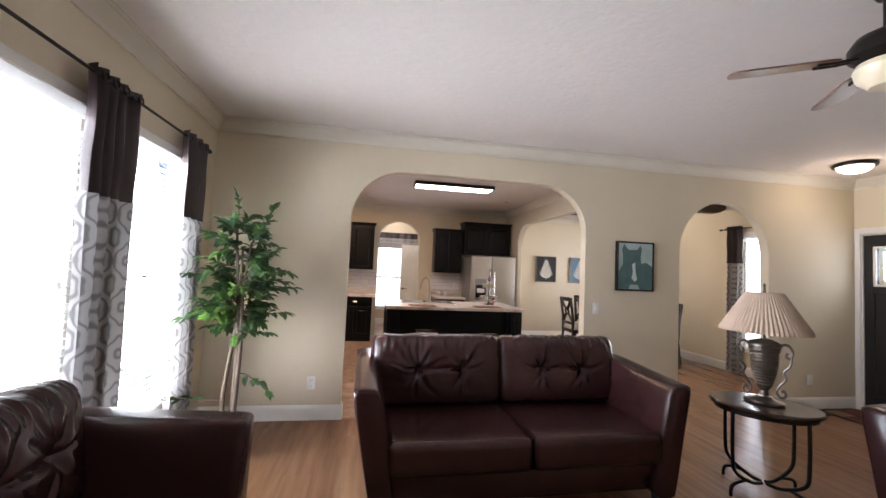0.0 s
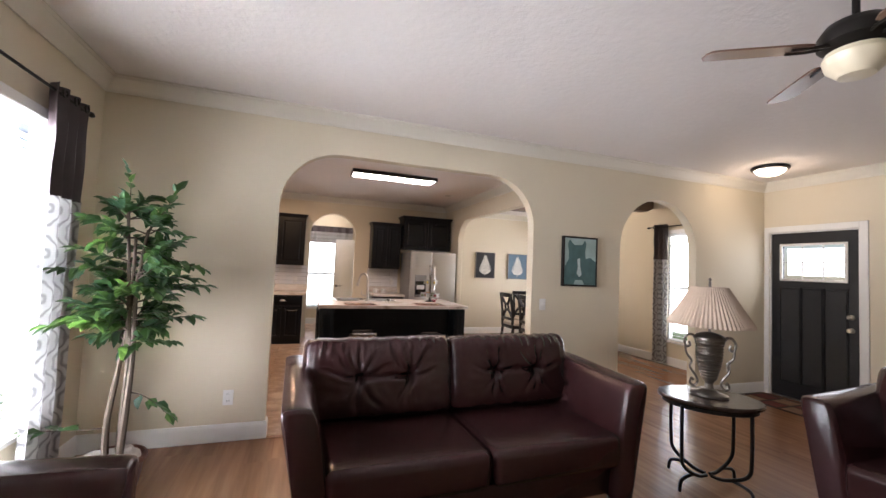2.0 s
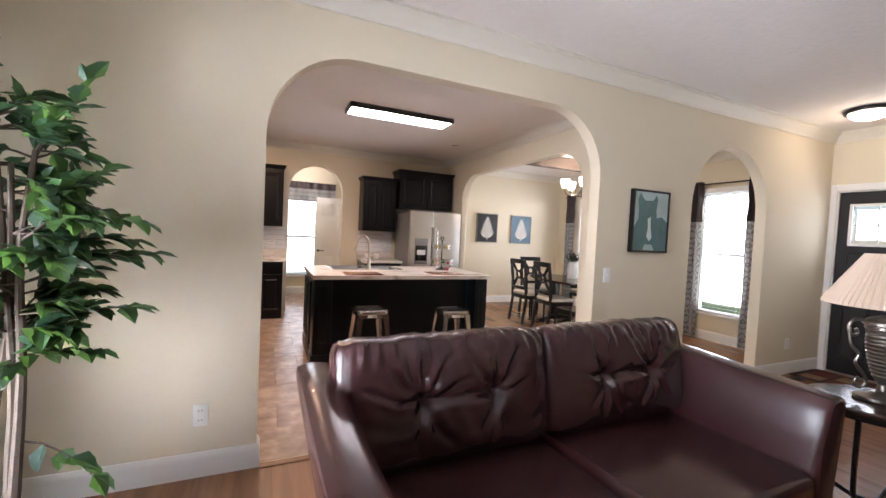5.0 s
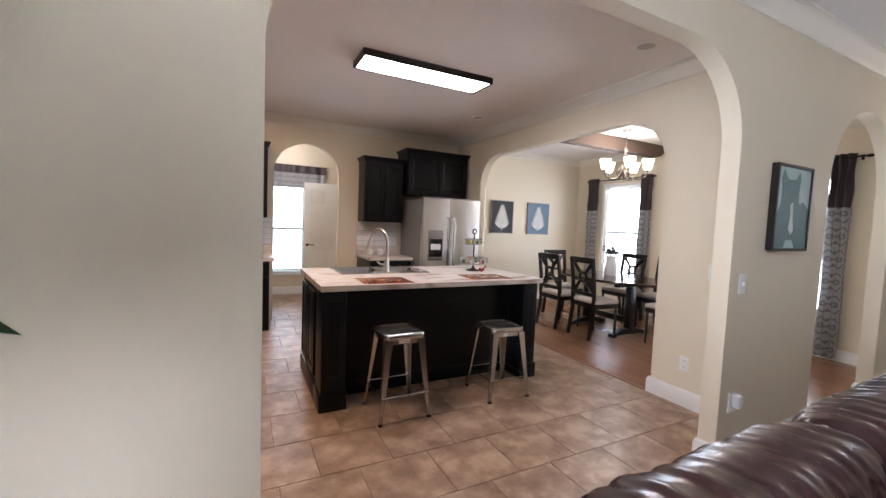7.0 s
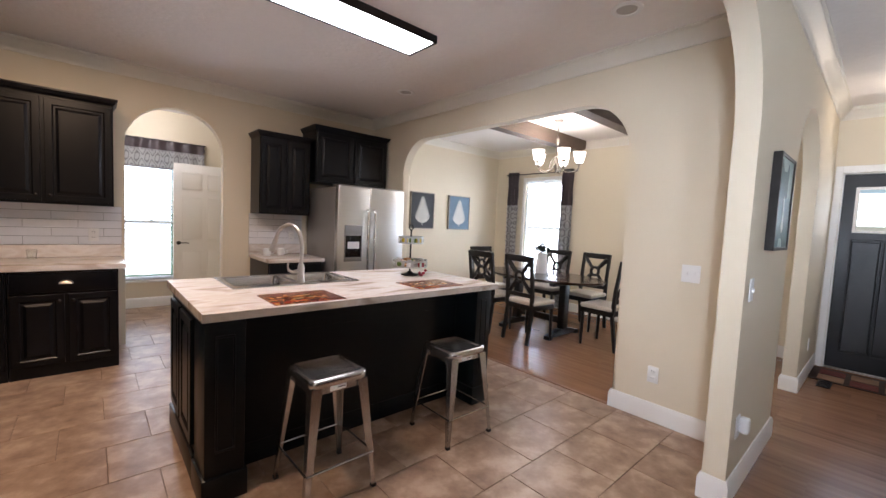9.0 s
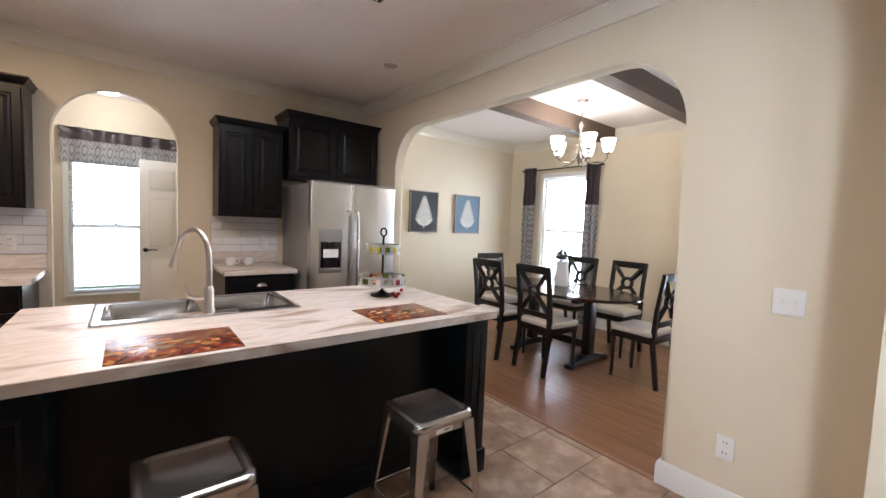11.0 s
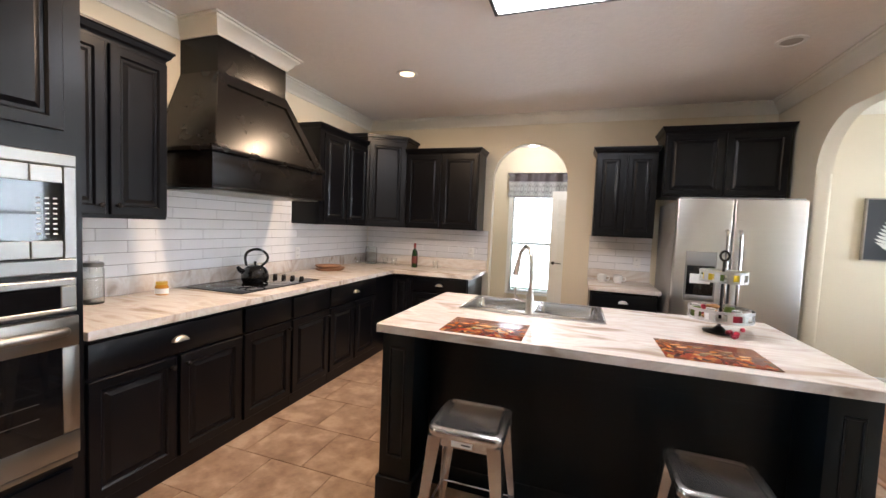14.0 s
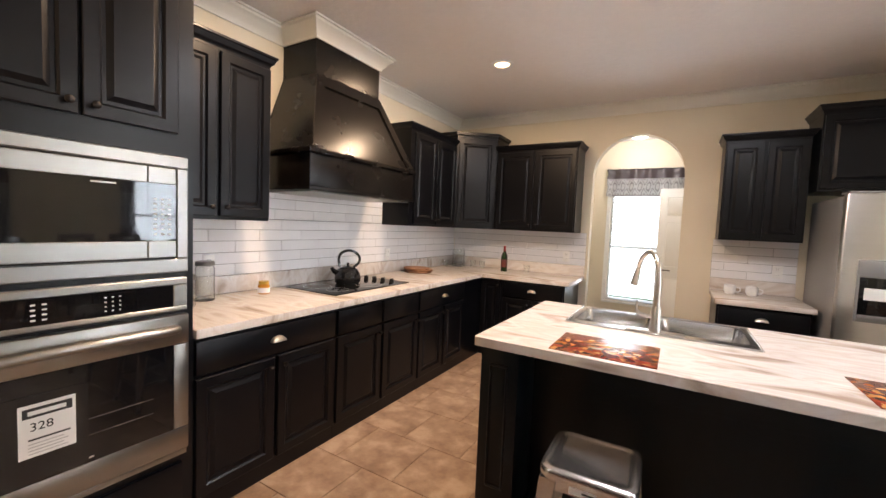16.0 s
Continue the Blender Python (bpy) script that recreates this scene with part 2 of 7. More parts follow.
def arched_wall(name, axis, u0, u1, d0, d1, openings, label):
    poly = [(u0, 0.0)]
    for o in openings:
        poly += arch(*o)
    poly += [(u1, 0.0), (u1, H), (u0, H)]
    bm = prism(bmesh.new(), poly, axis, d0, d1)
    # rounded plaster edges of the openings
    rim = []
    for e in bm.edges:
        if len(e.link_faces) != 2:
            continue
        c = (e.verts[0].co + e.verts[1].co) / 2
        u = c.x if axis == 'y' else c.y
        dd = c.y if axis == 'y' else c.x
        flat = abs((e.verts[0].co - e.verts[1].co)[1 if axis == 'y' else 0]) < 1e-6
        if flat and c.z > 0.01 and c.z < H - 0.1 and u0 + 0.01 < u < u1 - 0.01:
            rim.append(e)
    bmesh.ops.bevel(bm, geom=rim, offset=0.028, segments=4, affect='EDGES', profile=0.5, clamp_overlap=True)
    bmesh.ops.triangulate(bm, faces=[f for f in bm.faces if len(f.verts) > 4])
    return structure(name, bm, WALL, label, "wall", True)


def holed_wall(name, axis, u0, u1, d0, d1, holes, label, mat=None, top=None):
    """A straight wall with rectangular holes (u0, u1, z0, z1), sorted along it."""
    top = H if top is None else top
    bm = bmesh.new()
    us = sorted({u0, u1, *(h[0] for h in holes), *(h[1] for h in holes)})
    zs = sorted({0.0, top, *(h[2] for h in holes), *(h[3] for h in holes)})
    for a, b in zip(us, us[1:]):
        for z0, z1 in zip(zs, zs[1:]):
            if any(h[0] <= a and b <= h[1] and h[2] <= z0 and z1 <= h[3] for h in holes):
                continue
            if axis == 'x':
                box(bm, d0, a, z0, d1, b, z1)
            else:
                box(bm, a, d0, z0, b, d1, z1)
    bmesh.ops.remove_doubles(bm, verts=bm.verts, dist=0.0005)
    seen = {}
    for f in bm.faces:
        seen.setdefault(tuple(round(c, 4) for c in f.calc_center_median()), []).append(f)
    bmesh.ops.delete(bm, geom=[f for fs in seen.values() if len(fs) > 1 for f in fs], context='FACES')
    return structure(name, bm, mat or WALL, label, "wall")


def moulding(bm, pts, profile):
    """Sweeps a (out, z) profile along a line of floor points; out is to the line's left side. Corners are mitred."""
    n = len(pts)
    rings = []
    for i, p in enumerate(pts):
        p = Vector((*p, 0))
        d0 = (p - Vector((*pts[i - 1], 0))).normalized() if i else None
        d1 = (Vector((*pts[i + 1], 0)) - p).normalized() if i < n - 1 else None
        d0, d1 = d0 or d1, d1 or d0
        n0, n1 = Vector((-d0.y, d0.x, 0)), Vector((-d1.y, d1.x, 0))
        m = (n0 + n1).normalized()
        m /= max(m.dot(n0), 0.3)
        rings.append([bm.verts.new(p + m * o + Vector((0, 0, z))) for o, z in profile])
    k = len(profile)
    for a, b in zip(rings, rings[1:]):
        for i in range(k):
            bm.faces.new((a[i], a[(i + 1) % k], b[(i + 1) % k], b[i]))
    bm.faces.new(rings[0])
    bm.faces.new(rings[-1])
    return bm


CROWN = [(0.0, H - 0.115), (0.012, H - 0.115), (0.016, H - 0.098), (0.03, H - 0.085), (0.052, H - 0.05), (0.078, H - 0.03), (0.082, H - 0.016), (0.095, H - 0.012), (0.095, H - 0.001), (0.0, H - 0.001)]
BASE = [(0.0, 0.001), (0.016, 0.001), (0.016, 0.105), (0.012, 0.122), (0.006, 0.135), (0.0, 0.137)]

# ---- structure ----
structure("floor_slab", boxed(XK - 0.3, YS - 0.2, -0.25, XR + 0.3, YU + 0.3, -0.02), WALL, "concrete slab below the rooms", "floor")
structure("floor_living", boxed(XL, YS, -0.02, XR, YW + 0.02, -0.004), FLOORWOOD, "brown wood laminate floor of the living room", "floor")
structure("floor_dining", boxed(XPB - 0.10, YW + 0.02, -0.02, XR, YD, -0.004), FLOORWOOD, "brown wood laminate floor of the dining room", "floor")
structure("floor_kitchen", boxed(XK, YW + 0.02, -0.02, XPB - 0.10, YU, -0.006), TILE, "tan stone-look tile floor of the kitchen", "floor")
structure("ceiling_living", boxed(XK - 0.2, YS - 0.2, H, XR + 0.2, YW + 0.05, H + 0.12), CEIL, "white knock-down textured ceiling", "ceiling")
structure("ceiling_kitchen", boxed(XK - 0.2, YW + 0.05, H, XP + 0.05, YRB - 0.05, H + 0.12), CEIL, "white knock-down textured ceiling", "ceiling")
structure("ceiling_dining", boxed(XP + 0.05, YW + 0.05, H, XR + 0.2, YD + 0.2, H + 0.12), CEIL, "white knock-down textured ceiling", "ceiling")
structure("ceiling_utility", boxed(XK - 0.2, YRB - 0.05, H - 0.02, XP + 0.05, YU + 0.2, H + 0.12), CEIL, "white textured ceiling", "ceiling")

A1 = (-0.11, 2.365, 2.41, 0.50)
A3 = (3.51, 4.70, 2.37, 0.5949)
A2 = (4.97, 7.90, 2.40, 0.43)
A4 = (0.215, 1.085, 2.44, 0.4349)
arched_wall("wall_divider", 'y', XK - T, XR, YW, YWB, [A1, A3], "cream painted wall with two arched openings")
arched_wall("wall_partition", 'x', YWB, YD + T, XP, XPB, [A2], "cream painted wall with a wide arched opening")
arched_wall("wall_kitchen_north", 'y', XK - T, XP, YR, YRB, [A4], "tan painted kitchen wall with a round arched doorway")
WIN1, WIN2 = (1.22, 2.46, 0.42, 2.21), (2.76, 3.53, 0.42, 2.21)
DW2, DW1 = (4.88, 5.56, 0.40, 2.20), (7.335, 8.11, 0.55, 2.20)
DOOR = (3.085, 3.99, 0.0, 2.10)
UW = (0.17, 1.02, 0.38, 2.05)
holed_wall("wall_living_west", 'x', YS, YW, XL - T, XL, [WIN1, WIN2], "cream painted wall with two tall windows")
holed_wall("wall_kitchen_west", 'x', YWB, YR, XK - T, XK, [], "cream painted kitchen wall")
holed_wall("wall_front", 'x', YS, YD + T, XR, XR + T, [DOOR, DW2, DW1], "cream painted front wall with a door and two windows")
holed_wall("wall_living_south", 'y', XL - T, XR + T, YS - T, YS, [], "cream painted wall")
holed_wall("wall_dining_north", 'y', XPB, XR, YD, YD + T, [], "cream painted dining wall")
holed_wall("wall_utility_west", 'x', YRB, YU, -0.62, -0.5, [], "cream painted wall")
holed_wall("wall_utility_east", 'x', YRB, YU, 1.75, 1.87, [], "cream painted wall")
holed_wall("wall_utility_north", 'y', -0.62, 1.87, YU, YU + T, [UW], "cream painted wall with a window")

structure("crown_living", moulding(bmesh.new(), [(XL, YS), (XR, YS), (XR, YW), (XL, YW), (XL, YS)], CROWN), CROWNPAINT, "cream-white crown moulding", "crown moulding", True)
structure("crown_kitchen", moulding(bmesh.new(), [(XK, YWB), (XP, YWB), (XP, YR), (XK, YR), (XK, YWB)], CROWN), CROWNPAINT, "cream-white crown moulding", "crown moulding", True)
structure("crown_dining", moulding(bmesh.new(), [(XPB, YWB), (XR, YWB), (XR, YD), (XPB, YD), (XPB, YWB)], CROWN), CROWNPAINT, "cream-white crown moulding", "crown moulding", True)


def baseboard(pts):
    structure("baseboard", moulding(bmesh.new(), pts, BASE), TRIM, "white painted baseboard", "baseboard", True)


baseboard([(A1[0], YWB), (A1[0], YW), (XL, YW), (XL, YS), (XR, YS), (XR, DOOR[0] - 0.09)])
baseboard([(XR, DOOR[1] + 0.09), (XR, YW), (A3[1], YW), (A3[1], YWB), (XR, YWB), (XR, YD), (XPB, YD), (XPB, A2[1]), (XP, A2[1]), (XP, A2[1] + 0.03)])
baseboard([(XP, A2[0] - 0.0), (XPB, A2[0]), (XPB, YWB), (A3[0], YWB), (A3[0], YW), (A1[1], YW), (A1[1], YWB), (XP, YWB), (XP, A2[0]), (XPB - 0.02, A2[0])])
baseboard([(1.75, YRB), (1.75, YU), (-0.5, YU), (-0.5, YRB)])

# ---- windows, blinds and curtains ----
def damask(name):
    m = material(name, (0.5, 0.5, 0.5), 0.8, vary=0.05)
    n, l = m.node_tree.nodes, m.node_tree.links
    co = n.new("ShaderNodeTexCoord")
    sp = n.new("ShaderNodeSeparateXYZ")
    l.new(co.outputs["UV"], sp.inputs[0])

    def op(kind, a, b=0.0):
        x = n.new("ShaderNodeMath")
        x.operation = kind
        for i, v in enumerate((a, b)):
            if isinstance(v, (int, float)):
                x.inputs[i].default_value = v
            else:
                l.new(v, x.inputs[i])
        return x.outputs[0]
    u = op('MULTIPLY', sp.outputs[0], 2 * math.pi / 0.17)
    v = op('MULTIPLY', sp.outputs[1], 2 * math.pi / 0.26)
    a = op('COSINE', u)
    b = op('COSINE', v)
    s = op('ADD', a, b)
    c = op('MULTIPLY', op('COSINE', op('MULTIPLY', u, 2.0)), op('COSINE', op('MULTIPLY', v, 3.0)))
    s2 = op('ADD', op('MULTIPLY', s, 4.3), op('MULTIPLY', c, 0.9))
    w = op('MULTIPLY_ADD', op('SINE', s2), 0.5)
    w.node.inputs[2].default_value = 0.5
    ramp(m, w, [(0.0, (0.07, 0.062, 0.062)), (0.14, (0.17, 0.16, 0.16)), (0.24, (0.44, 0.43, 0.43)), (0.6, (0.70, 0.70, 0.70))])
    # thin cloth lets some daylight through
    t = n.new("ShaderNodeBsdfTranslucent")
    mix = n.new("ShaderNodeMixShader")
    mix.inputs[0].default_value = 0.5
    t.inputs[0].default_value = (0.6, 0.6, 0.6, 1)
    l.new(n["Principled BSDF"].outputs[0], mix.inputs[1])
    l.new(t.outputs[0], mix.inputs[2])
    l.new(mix.outputs[0], n["Material Output"].inputs[0])
    return m


DAMASK = damask("grey_damask_cloth")


def cloth(width, z0, z1, folds, depth, seed=0, flare=0.0):
    """A hanging sheet with folds, in the xz plane, y towards the room; carries a UV in metres."""
    bm = bmesh.new()
    uv = bm.loops.layers.uv.new("UVMap")
    nx, nz = folds * 10, 14
    rnd = random.Random(seed)
    ph = rnd.random() * 6
    grid = []
    for j in range(nz + 1):
        row = []
        v = j / nz
        z = z0 + (z1 - z0) * v
        for i in range(nx + 1):
            u = i / nx
            spread = 1 + flare * (1 - v)
            x = (u - 0.5) * width * spread + 0.006 * math.sin(9 * v + 5 * u + ph)
            y = depth * (0.5 + 0.5 * math.sin(2 * math.pi * folds * u + ph + 0.25 * math.sin(3 * v))) * (0.85 + 0.3 * u)
            row.append((bm.verts.new((x, y, z)), u * width * 1.5, z))
        grid.append(row)
    for a, b in zip(grid, grid[1:]):
        for i in range(nx):
            q = [a[i], a[i + 1], b[i + 1], b[i]]
            f = bm.faces.new([p[0] for p in q])
            for lp, p in zip(f.loops, q):
                lp[uv].uv = (p[1], p[2])
    geo = bmesh.ops.extrude_face_region(bm, geom=list(bm.faces))
    bmesh.ops.translate(bm, verts=[e for e in geo["geom"] if isinstance(e, bmesh.types.BMVert)], vec=(0, -0.003, 0))
    return bm


def curtain(m, width, label, top=2.42, split=1.80, folds=4, seed=0, group=""):
    c = thing("curtain", m, label, "curtain", group)
    part("upper_panel", cloth(width, split - 0.004, top, folds, 0.06, seed, 0.0), CURTAIN, c, "plain dark plum-brown cloth")
    part("patterned_panel", cloth(width, 0.03, split, folds, 0.06, seed, 0.0), DAMASK, c, "grey and white damask cloth")
    for i in range(folds):
        x = (i + 0.5) / folds * width - width / 2
        g = tube(bmesh.new(), [(x + 0.024 * math.cos(a * math.pi / 6), 0.066, top - 0.045 + 0.024 * math.sin(a * math.pi / 6)) for a in range(13)], 0.005, 6)
        part("grommet", g, IRON, c, "dark metal ring")
    return c


def curtain_rod(m, length, label="dark iron curtain rod with finials above a window"):
    r = thing("curtain_rod", m, label, "curtain rod")
    part("pole", rod(bmesh.new(), (-length / 2, 0.03, 0), (length / 2, 0.03, 0), 0.009), IRON, r)
    for s in (-1, 1):
        part("finial", lathe(bmesh.new(), [(0, -0.03), (0.012, -0.025), (0.02, 0), (0.012, 0.03), (0, 0.05)], seg=10), IRON, r).matrix_basis = pose(s * length / 2, 0.03, 0, 0, 90 * s, 0)
        b = rod(bmesh.new(), (s * (length / 2 - 0.08), -0.055, 0), (s * (length / 2 - 0.08), 0.03, 0), 0.006)
        box(b, s * (length / 2 - 0.08) - 0.012, -0.06, -0.03, s * (length / 2 - 0.08) + 0.012, -0.052, 0.03)
        part("bracket", b, IRON, r)
    return r


SLAT = None


def window(name, m, w, z0, z1, label, blind=True, lift=0.0, tilt=18, grid=False):
    """A double-hung window in a wall 0.14 thick; local y points into the room, y = 0 is the room face."""
    global SLAT
    o = thing(name, m, label, "window", "", "structure")
    fr = bmesh.new()
    for x0, x1 in ((-w / 2, -w / 2 + 0.035), (w / 2 - 0.035, w / 2)):
        box(fr, x0, -0.10, z0, x1, -0.03, z1, 0.004, 1)
    box(fr, -w / 2 + 0.035, -0.10, z1 - 0.035, w / 2 - 0.035, -0.03, z1, 0.004, 1)
    box(fr, -w / 2 + 0.035, -0.10, z0, w / 2 - 0.035, -0.03, z0 + 0.04, 0.004, 1)
    part("window_frame", fr, TRIM, o)
    mid = (z0 + z1) / 2 - 0.02
    part("meeting_rail", boxed(-w / 2 + 0.035, -0.095, mid - 0.022, w / 2 - 0.035, -0.055, mid + 0.022, bev=0.004), TRIM, o)
    lt = bmesh.new()
    box(lt, -0.02, -0.056, mid + 0.0221, 0.02, -0.04, mid + 0.036, 0.003, 1)
    part("latch", lt, IRON, o)
    for a, b in ((z0 + 0.04, mid - 0.022), (mid + 0.022, z1 - 0.035)):
        g = part("pane", boxed(-w / 2 + 0.035, -0.078, a, w / 2 - 0.035, -0.073, b), PANE, o)
        g.visible_shadow = False
    part("window_sill", boxed(-w / 2 - 0.03, -0.03, z0 - 0.03, w / 2 + 0.03, 0.035, z0 - 0.002, bev=0.006), TRIM, o)
    ap = bmesh.new()
    box(ap, -w / 2 - 0.055, 0.0, z0 - 0.03, -w / 2 - 0.001, 0.014, z1 + 0.06, 0.003, 1)
    box(ap, w / 2 + 0.001, 0.0, z0 - 0.03, w / 2 + 0.055, 0.014, z1 + 0.06, 0.003, 1)
    box(ap, -w / 2 - 0.001, 0.0, z1 + 0.001, w / 2 + 0.001, 0.014, z1 + 0.06, 0.003, 1)
    part("casing", ap, TRIM, o)
    if not blind:
        return o
    b = thing("window_blind", m, "white horizontal slat blind, slats half open", "blind")
    part("headrail", boxed(-w / 2 + 0.004, -0.028, z1 - 0.055, w / 2 - 0.004, 0.012, z1 - 0.003, bev=0.004), BLIND, b)
    bottom = z0 + 0.012 + lift
    part("bottom_rail", boxed(-w / 2 + 0.008, -0.022, bottom, w / 2 - 0.008, 0.014, bottom + 0.02, bev=0.004), BLIND, b)
    sb = bmesh.new()
    hw = 0.024
    pts = [(-hw, 0), (-hw * 0.4, 0.0035), (hw * 0.4, 0.0035), (hw, 0)]
    poly = pts + [(p, q - 0.0022) for p, q in reversed(pts)]
    prism(sb, poly, 'x', -w / 2 + 0.008, w / 2 - 0.008)
    first = None
    n = int((z1 - 0.075 - bottom - 0.03) / 0.043)
    for i in range(n):
        z = bottom + 0.045 + i * 0.043
        if first is None:
            first = part("slat", sb, BLIND, b)
            s = first
        else:
            s = new("slat", first.data)
            s.parent = b
        s.matrix_basis = pose(0, -0.004, z, tilt, 0, 0)
    for s in (-0.36, 0.36):
        part("lift_cord", rod(bmesh.new(), (s * w, 0.021, bottom + 0.01), (s * w, 0.021, z1 - 0.05), 0.0012, seg=5), BLIND, b)
    return b


def west(y, z=0, x=None):       # local y into the room (+x), local x along -y
    return pose(XL if x is None else x, y, z, 0, 0, -90)


def east(y, z=0):
    return pose(XR, y, z, 0, 0, 90)


def north(x, z, y):
    return pose(x, y, z, 0, 0, 180)


for k, (nm, wn_) in enumerate((("window_1", WIN1), ("window_2", WIN2))):
    window(nm, west((wn_[0] + wn_[1]) / 2), wn_[1] - wn_[0], wn_[2], wn_[3], "white double-hung window in the living room wall", tilt=9)
for nm, wn_ in (("window_3", DW2), ("window_4", DW1)):
    window(nm, east((wn_[0] + wn_[1]) / 2), wn_[1] - wn_[0], wn_[2], wn_[3], "white double-hung window in the dining room wall", tilt=8)
window("window_5", north((UW[0] + UW[1]) / 2, 0, YU), UW[1] - UW[0], UW[2], UW[3], "white double-hung window in the utility room", tilt=8)

curtain(west(2.425, 0, XL + 0.05), 0.26, "plum-brown and damask curtain panel between two living room windows", 2.40, 1.765, 3, 1, "living room curtains")
curtain(west(2.645, 0, XL + 0.05), 0.14, "plum-brown and damask curtain panel gathered beside a window", 2.40, 1.765, 1, 2, "living room curtains")
curtain(west(3.445, 0, XL + 0.05), 0.37, "plum-brown and damask curtain panel beside the potted tree", 2.40, 1.765, 3, 3, "living room curtains")
curtain_rod(west(1.77, 2.355, XL + 0.06), 1.56)
curtain_rod(west(3.14, 2.355, XL + 0.06), 1.08)
curtain(east(8.32) @ pose(0, 0.05, 0), 0.22, "plum-brown and damask curtain panel at a dining room window", 2.36, 1.76, 3, 4, "dining room curtains")
curtain(east(7.22) @ pose(0, 0.05, 0), 0.20, "plum-brown and damask curtain panel at a dining room window", 2.36, 1.76, 3, 5, "dining room curtains")
curtain_rod(east(7.775) @ pose(0, 0.06, 2.315), 1.38)
curtain(east(5.65) @ pose(0, 0.05, 0), 0.27, "plum-brown and damask curtain panel at a dining room window", 2.36, 1.76, 3, 6, "dining room curtains")
curtain(east(4.77) @ pose(0, 0.05, 0), 0.20, "plum-brown and damask curtain panel at a dining room window", 2.36, 1.76, 3, 7, "dining room curtains")
curtain_rod(east(5.22) @ pose(0, 0.06, 2.315), 1.30)

# ---- front door ----
door = thing("door_1", east((DOOR[0] + DOOR[1]) / 2), "charcoal panelled front door with a six-light window, closed", "door", "", "structure")
DW = DOOR[1] - DOOR[0] - 0.03
leaf = bmesh.new()
hole = (-DW / 2 + 0.12, DW / 2 - 0.12, 1.50, 1.925)
box(leaf, -DW / 2, -0.06, 0.02, DW / 2, -0.02, hole[2])
box(leaf, -DW / 2, -0.06, hole[3], DW / 2, -0.02, DOOR[3] - 0.015)
box(leaf, -DW / 2, -0.06, hole[2], hole[0], -0.02, hole[3])
box(leaf, hole[1], -0.06, hole[2], DW / 2, -0.02, hole[3])
part("leaf", leaf, DOORPAINT, door, smooth=False)
for x0, x1 in ((-0.33, -0.13), (-0.10, 0.10), (0.13, 0.33)):
    pn = bmesh.new()
    box(pn, x0, -0.024, 0.22, x1, -0.012, 1.38, 0.006, 1)
    part("raised_panel", pn, DOORPAINT, door)
    fr = bmesh.new()
    for a in ((x0 - 0.012, 0.205, x0 - 0.001, 1.395), (x1 + 0.001, 0.205, x1 + 0.012, 1.395)):
        box(fr, a[0], -0.02, a[1], a[2], -0.008, a[3], 0.003, 1)
    box(fr, x0 - 0.012, -0.02, 1.396, x1 + 0.012, -0.008, 1.408, 0.003, 1)
    box(fr, x0 - 0.012, -0.02, 0.192, x1 + 0.012, -0.008, 0.204, 0.003, 1)
    part("panel_moulding", fr, DOORPAINT, door)
lf = bmesh.new()
box(lf, hole[0] - 0.025, -0.02, hole[2] - 0.025, hole[1] + 0.025, -0.006, hole[2] + 0.004, 0.003, 1)
box(lf, hole[0] - 0.025, -0.02, hole[3] - 0.004, hole[1] + 0.025, -0.006, hole[3] + 0.025, 0.003, 1)
box(lf, hole[0] - 0.025, -0.0195, hole[2] + 0.004, hole[0] + 0.004, -0.0065, hole[3] - 0.004)
box(lf, hole[1] - 0.004, -0.0195, hole[2] + 0.004, hole[1] + 0.025, -0.0065, hole[3] - 0.004)
part("light_frame", lf, TRIM, door, "cream moulding round the glass")
for i in (1, 2):
    x = hole[0] + (hole[1] - hole[0]) * i / 3
    part("muntin", boxed(x - 0.007, -0.035, hole[2], x + 0.007, -0.026, hole[3]), TRIM, door)
part("muntin", boxed(hole[0], -0.0345, (hole[2] + hole[3]) / 2 - 0.007, hole[1], -0.0265, (hole[2] + hole[3]) / 2 + 0.007), TRIM, door)
g = part("pane", boxed(hole[0], -0.045, hole[2], hole[1], -0.040, hole[3]), PANE, door)
g.visible_shadow = False
for z, nm in ((0.94, "door_knob"), (1.09, "deadbolt")):
    k = lathe(bmesh.new(), [(0.0, 0.06), (0.018, 0.058), (0.027, 0.045), (0.024, 0.03), (0.011, 0.02), (0.011, 0.006), (0.030, 0.005), (0.030, 0.0)], seg=16)
    part(nm, k, BRASSY, door, "satin nickel").matrix_basis = pose(-DW / 2 + 0.07, -0.02, z, -90, 0, 0)
for z in (0.2, 1.0, 1.8):
    part("hinge", rod(bmesh.new(), (DW / 2 + 0.008, -0.014, z), (DW / 2 + 0.008, -0.014, z + 0.09), 0.007), BRASSY, door)
cs = bmesh.new()
w2 = (DOOR[1] - DOOR[0]) / 2
box(cs, -w2 - 0.075, 0, 0.0, -w2 - 0.001, 0.018, DOOR[3] + 0.075, 0.004, 1)
box(cs, w2 + 0.001, 0, 0.0, w2 + 0.0585, 0.018, DOOR[3] + 0.075, 0.004, 1)
box(cs, -w2 - 0.001, 0, DOOR[3] + 0.001, w2 + 0.001, 0.018, DOOR[3] + 0.075, 0.004, 1)
part("casing", cs, TRIM, door, "white painted casing")
jb = bmesh.new()
box(jb, -w2 + 0.0005, -0.135, 0.0, -w2 + 0.0125, -0.001, DOOR[3] - 0.001)
box(jb, w2 - 0.0125, -0.135, 0.0, w2 - 0.0005, -0.001, DOOR[3] - 0.001)
box(jb, -w2 + 0.0125, -0.135, DOOR[3] - 0.013, w2 - 0.0125, -0.001, DOOR[3] - 0.001)
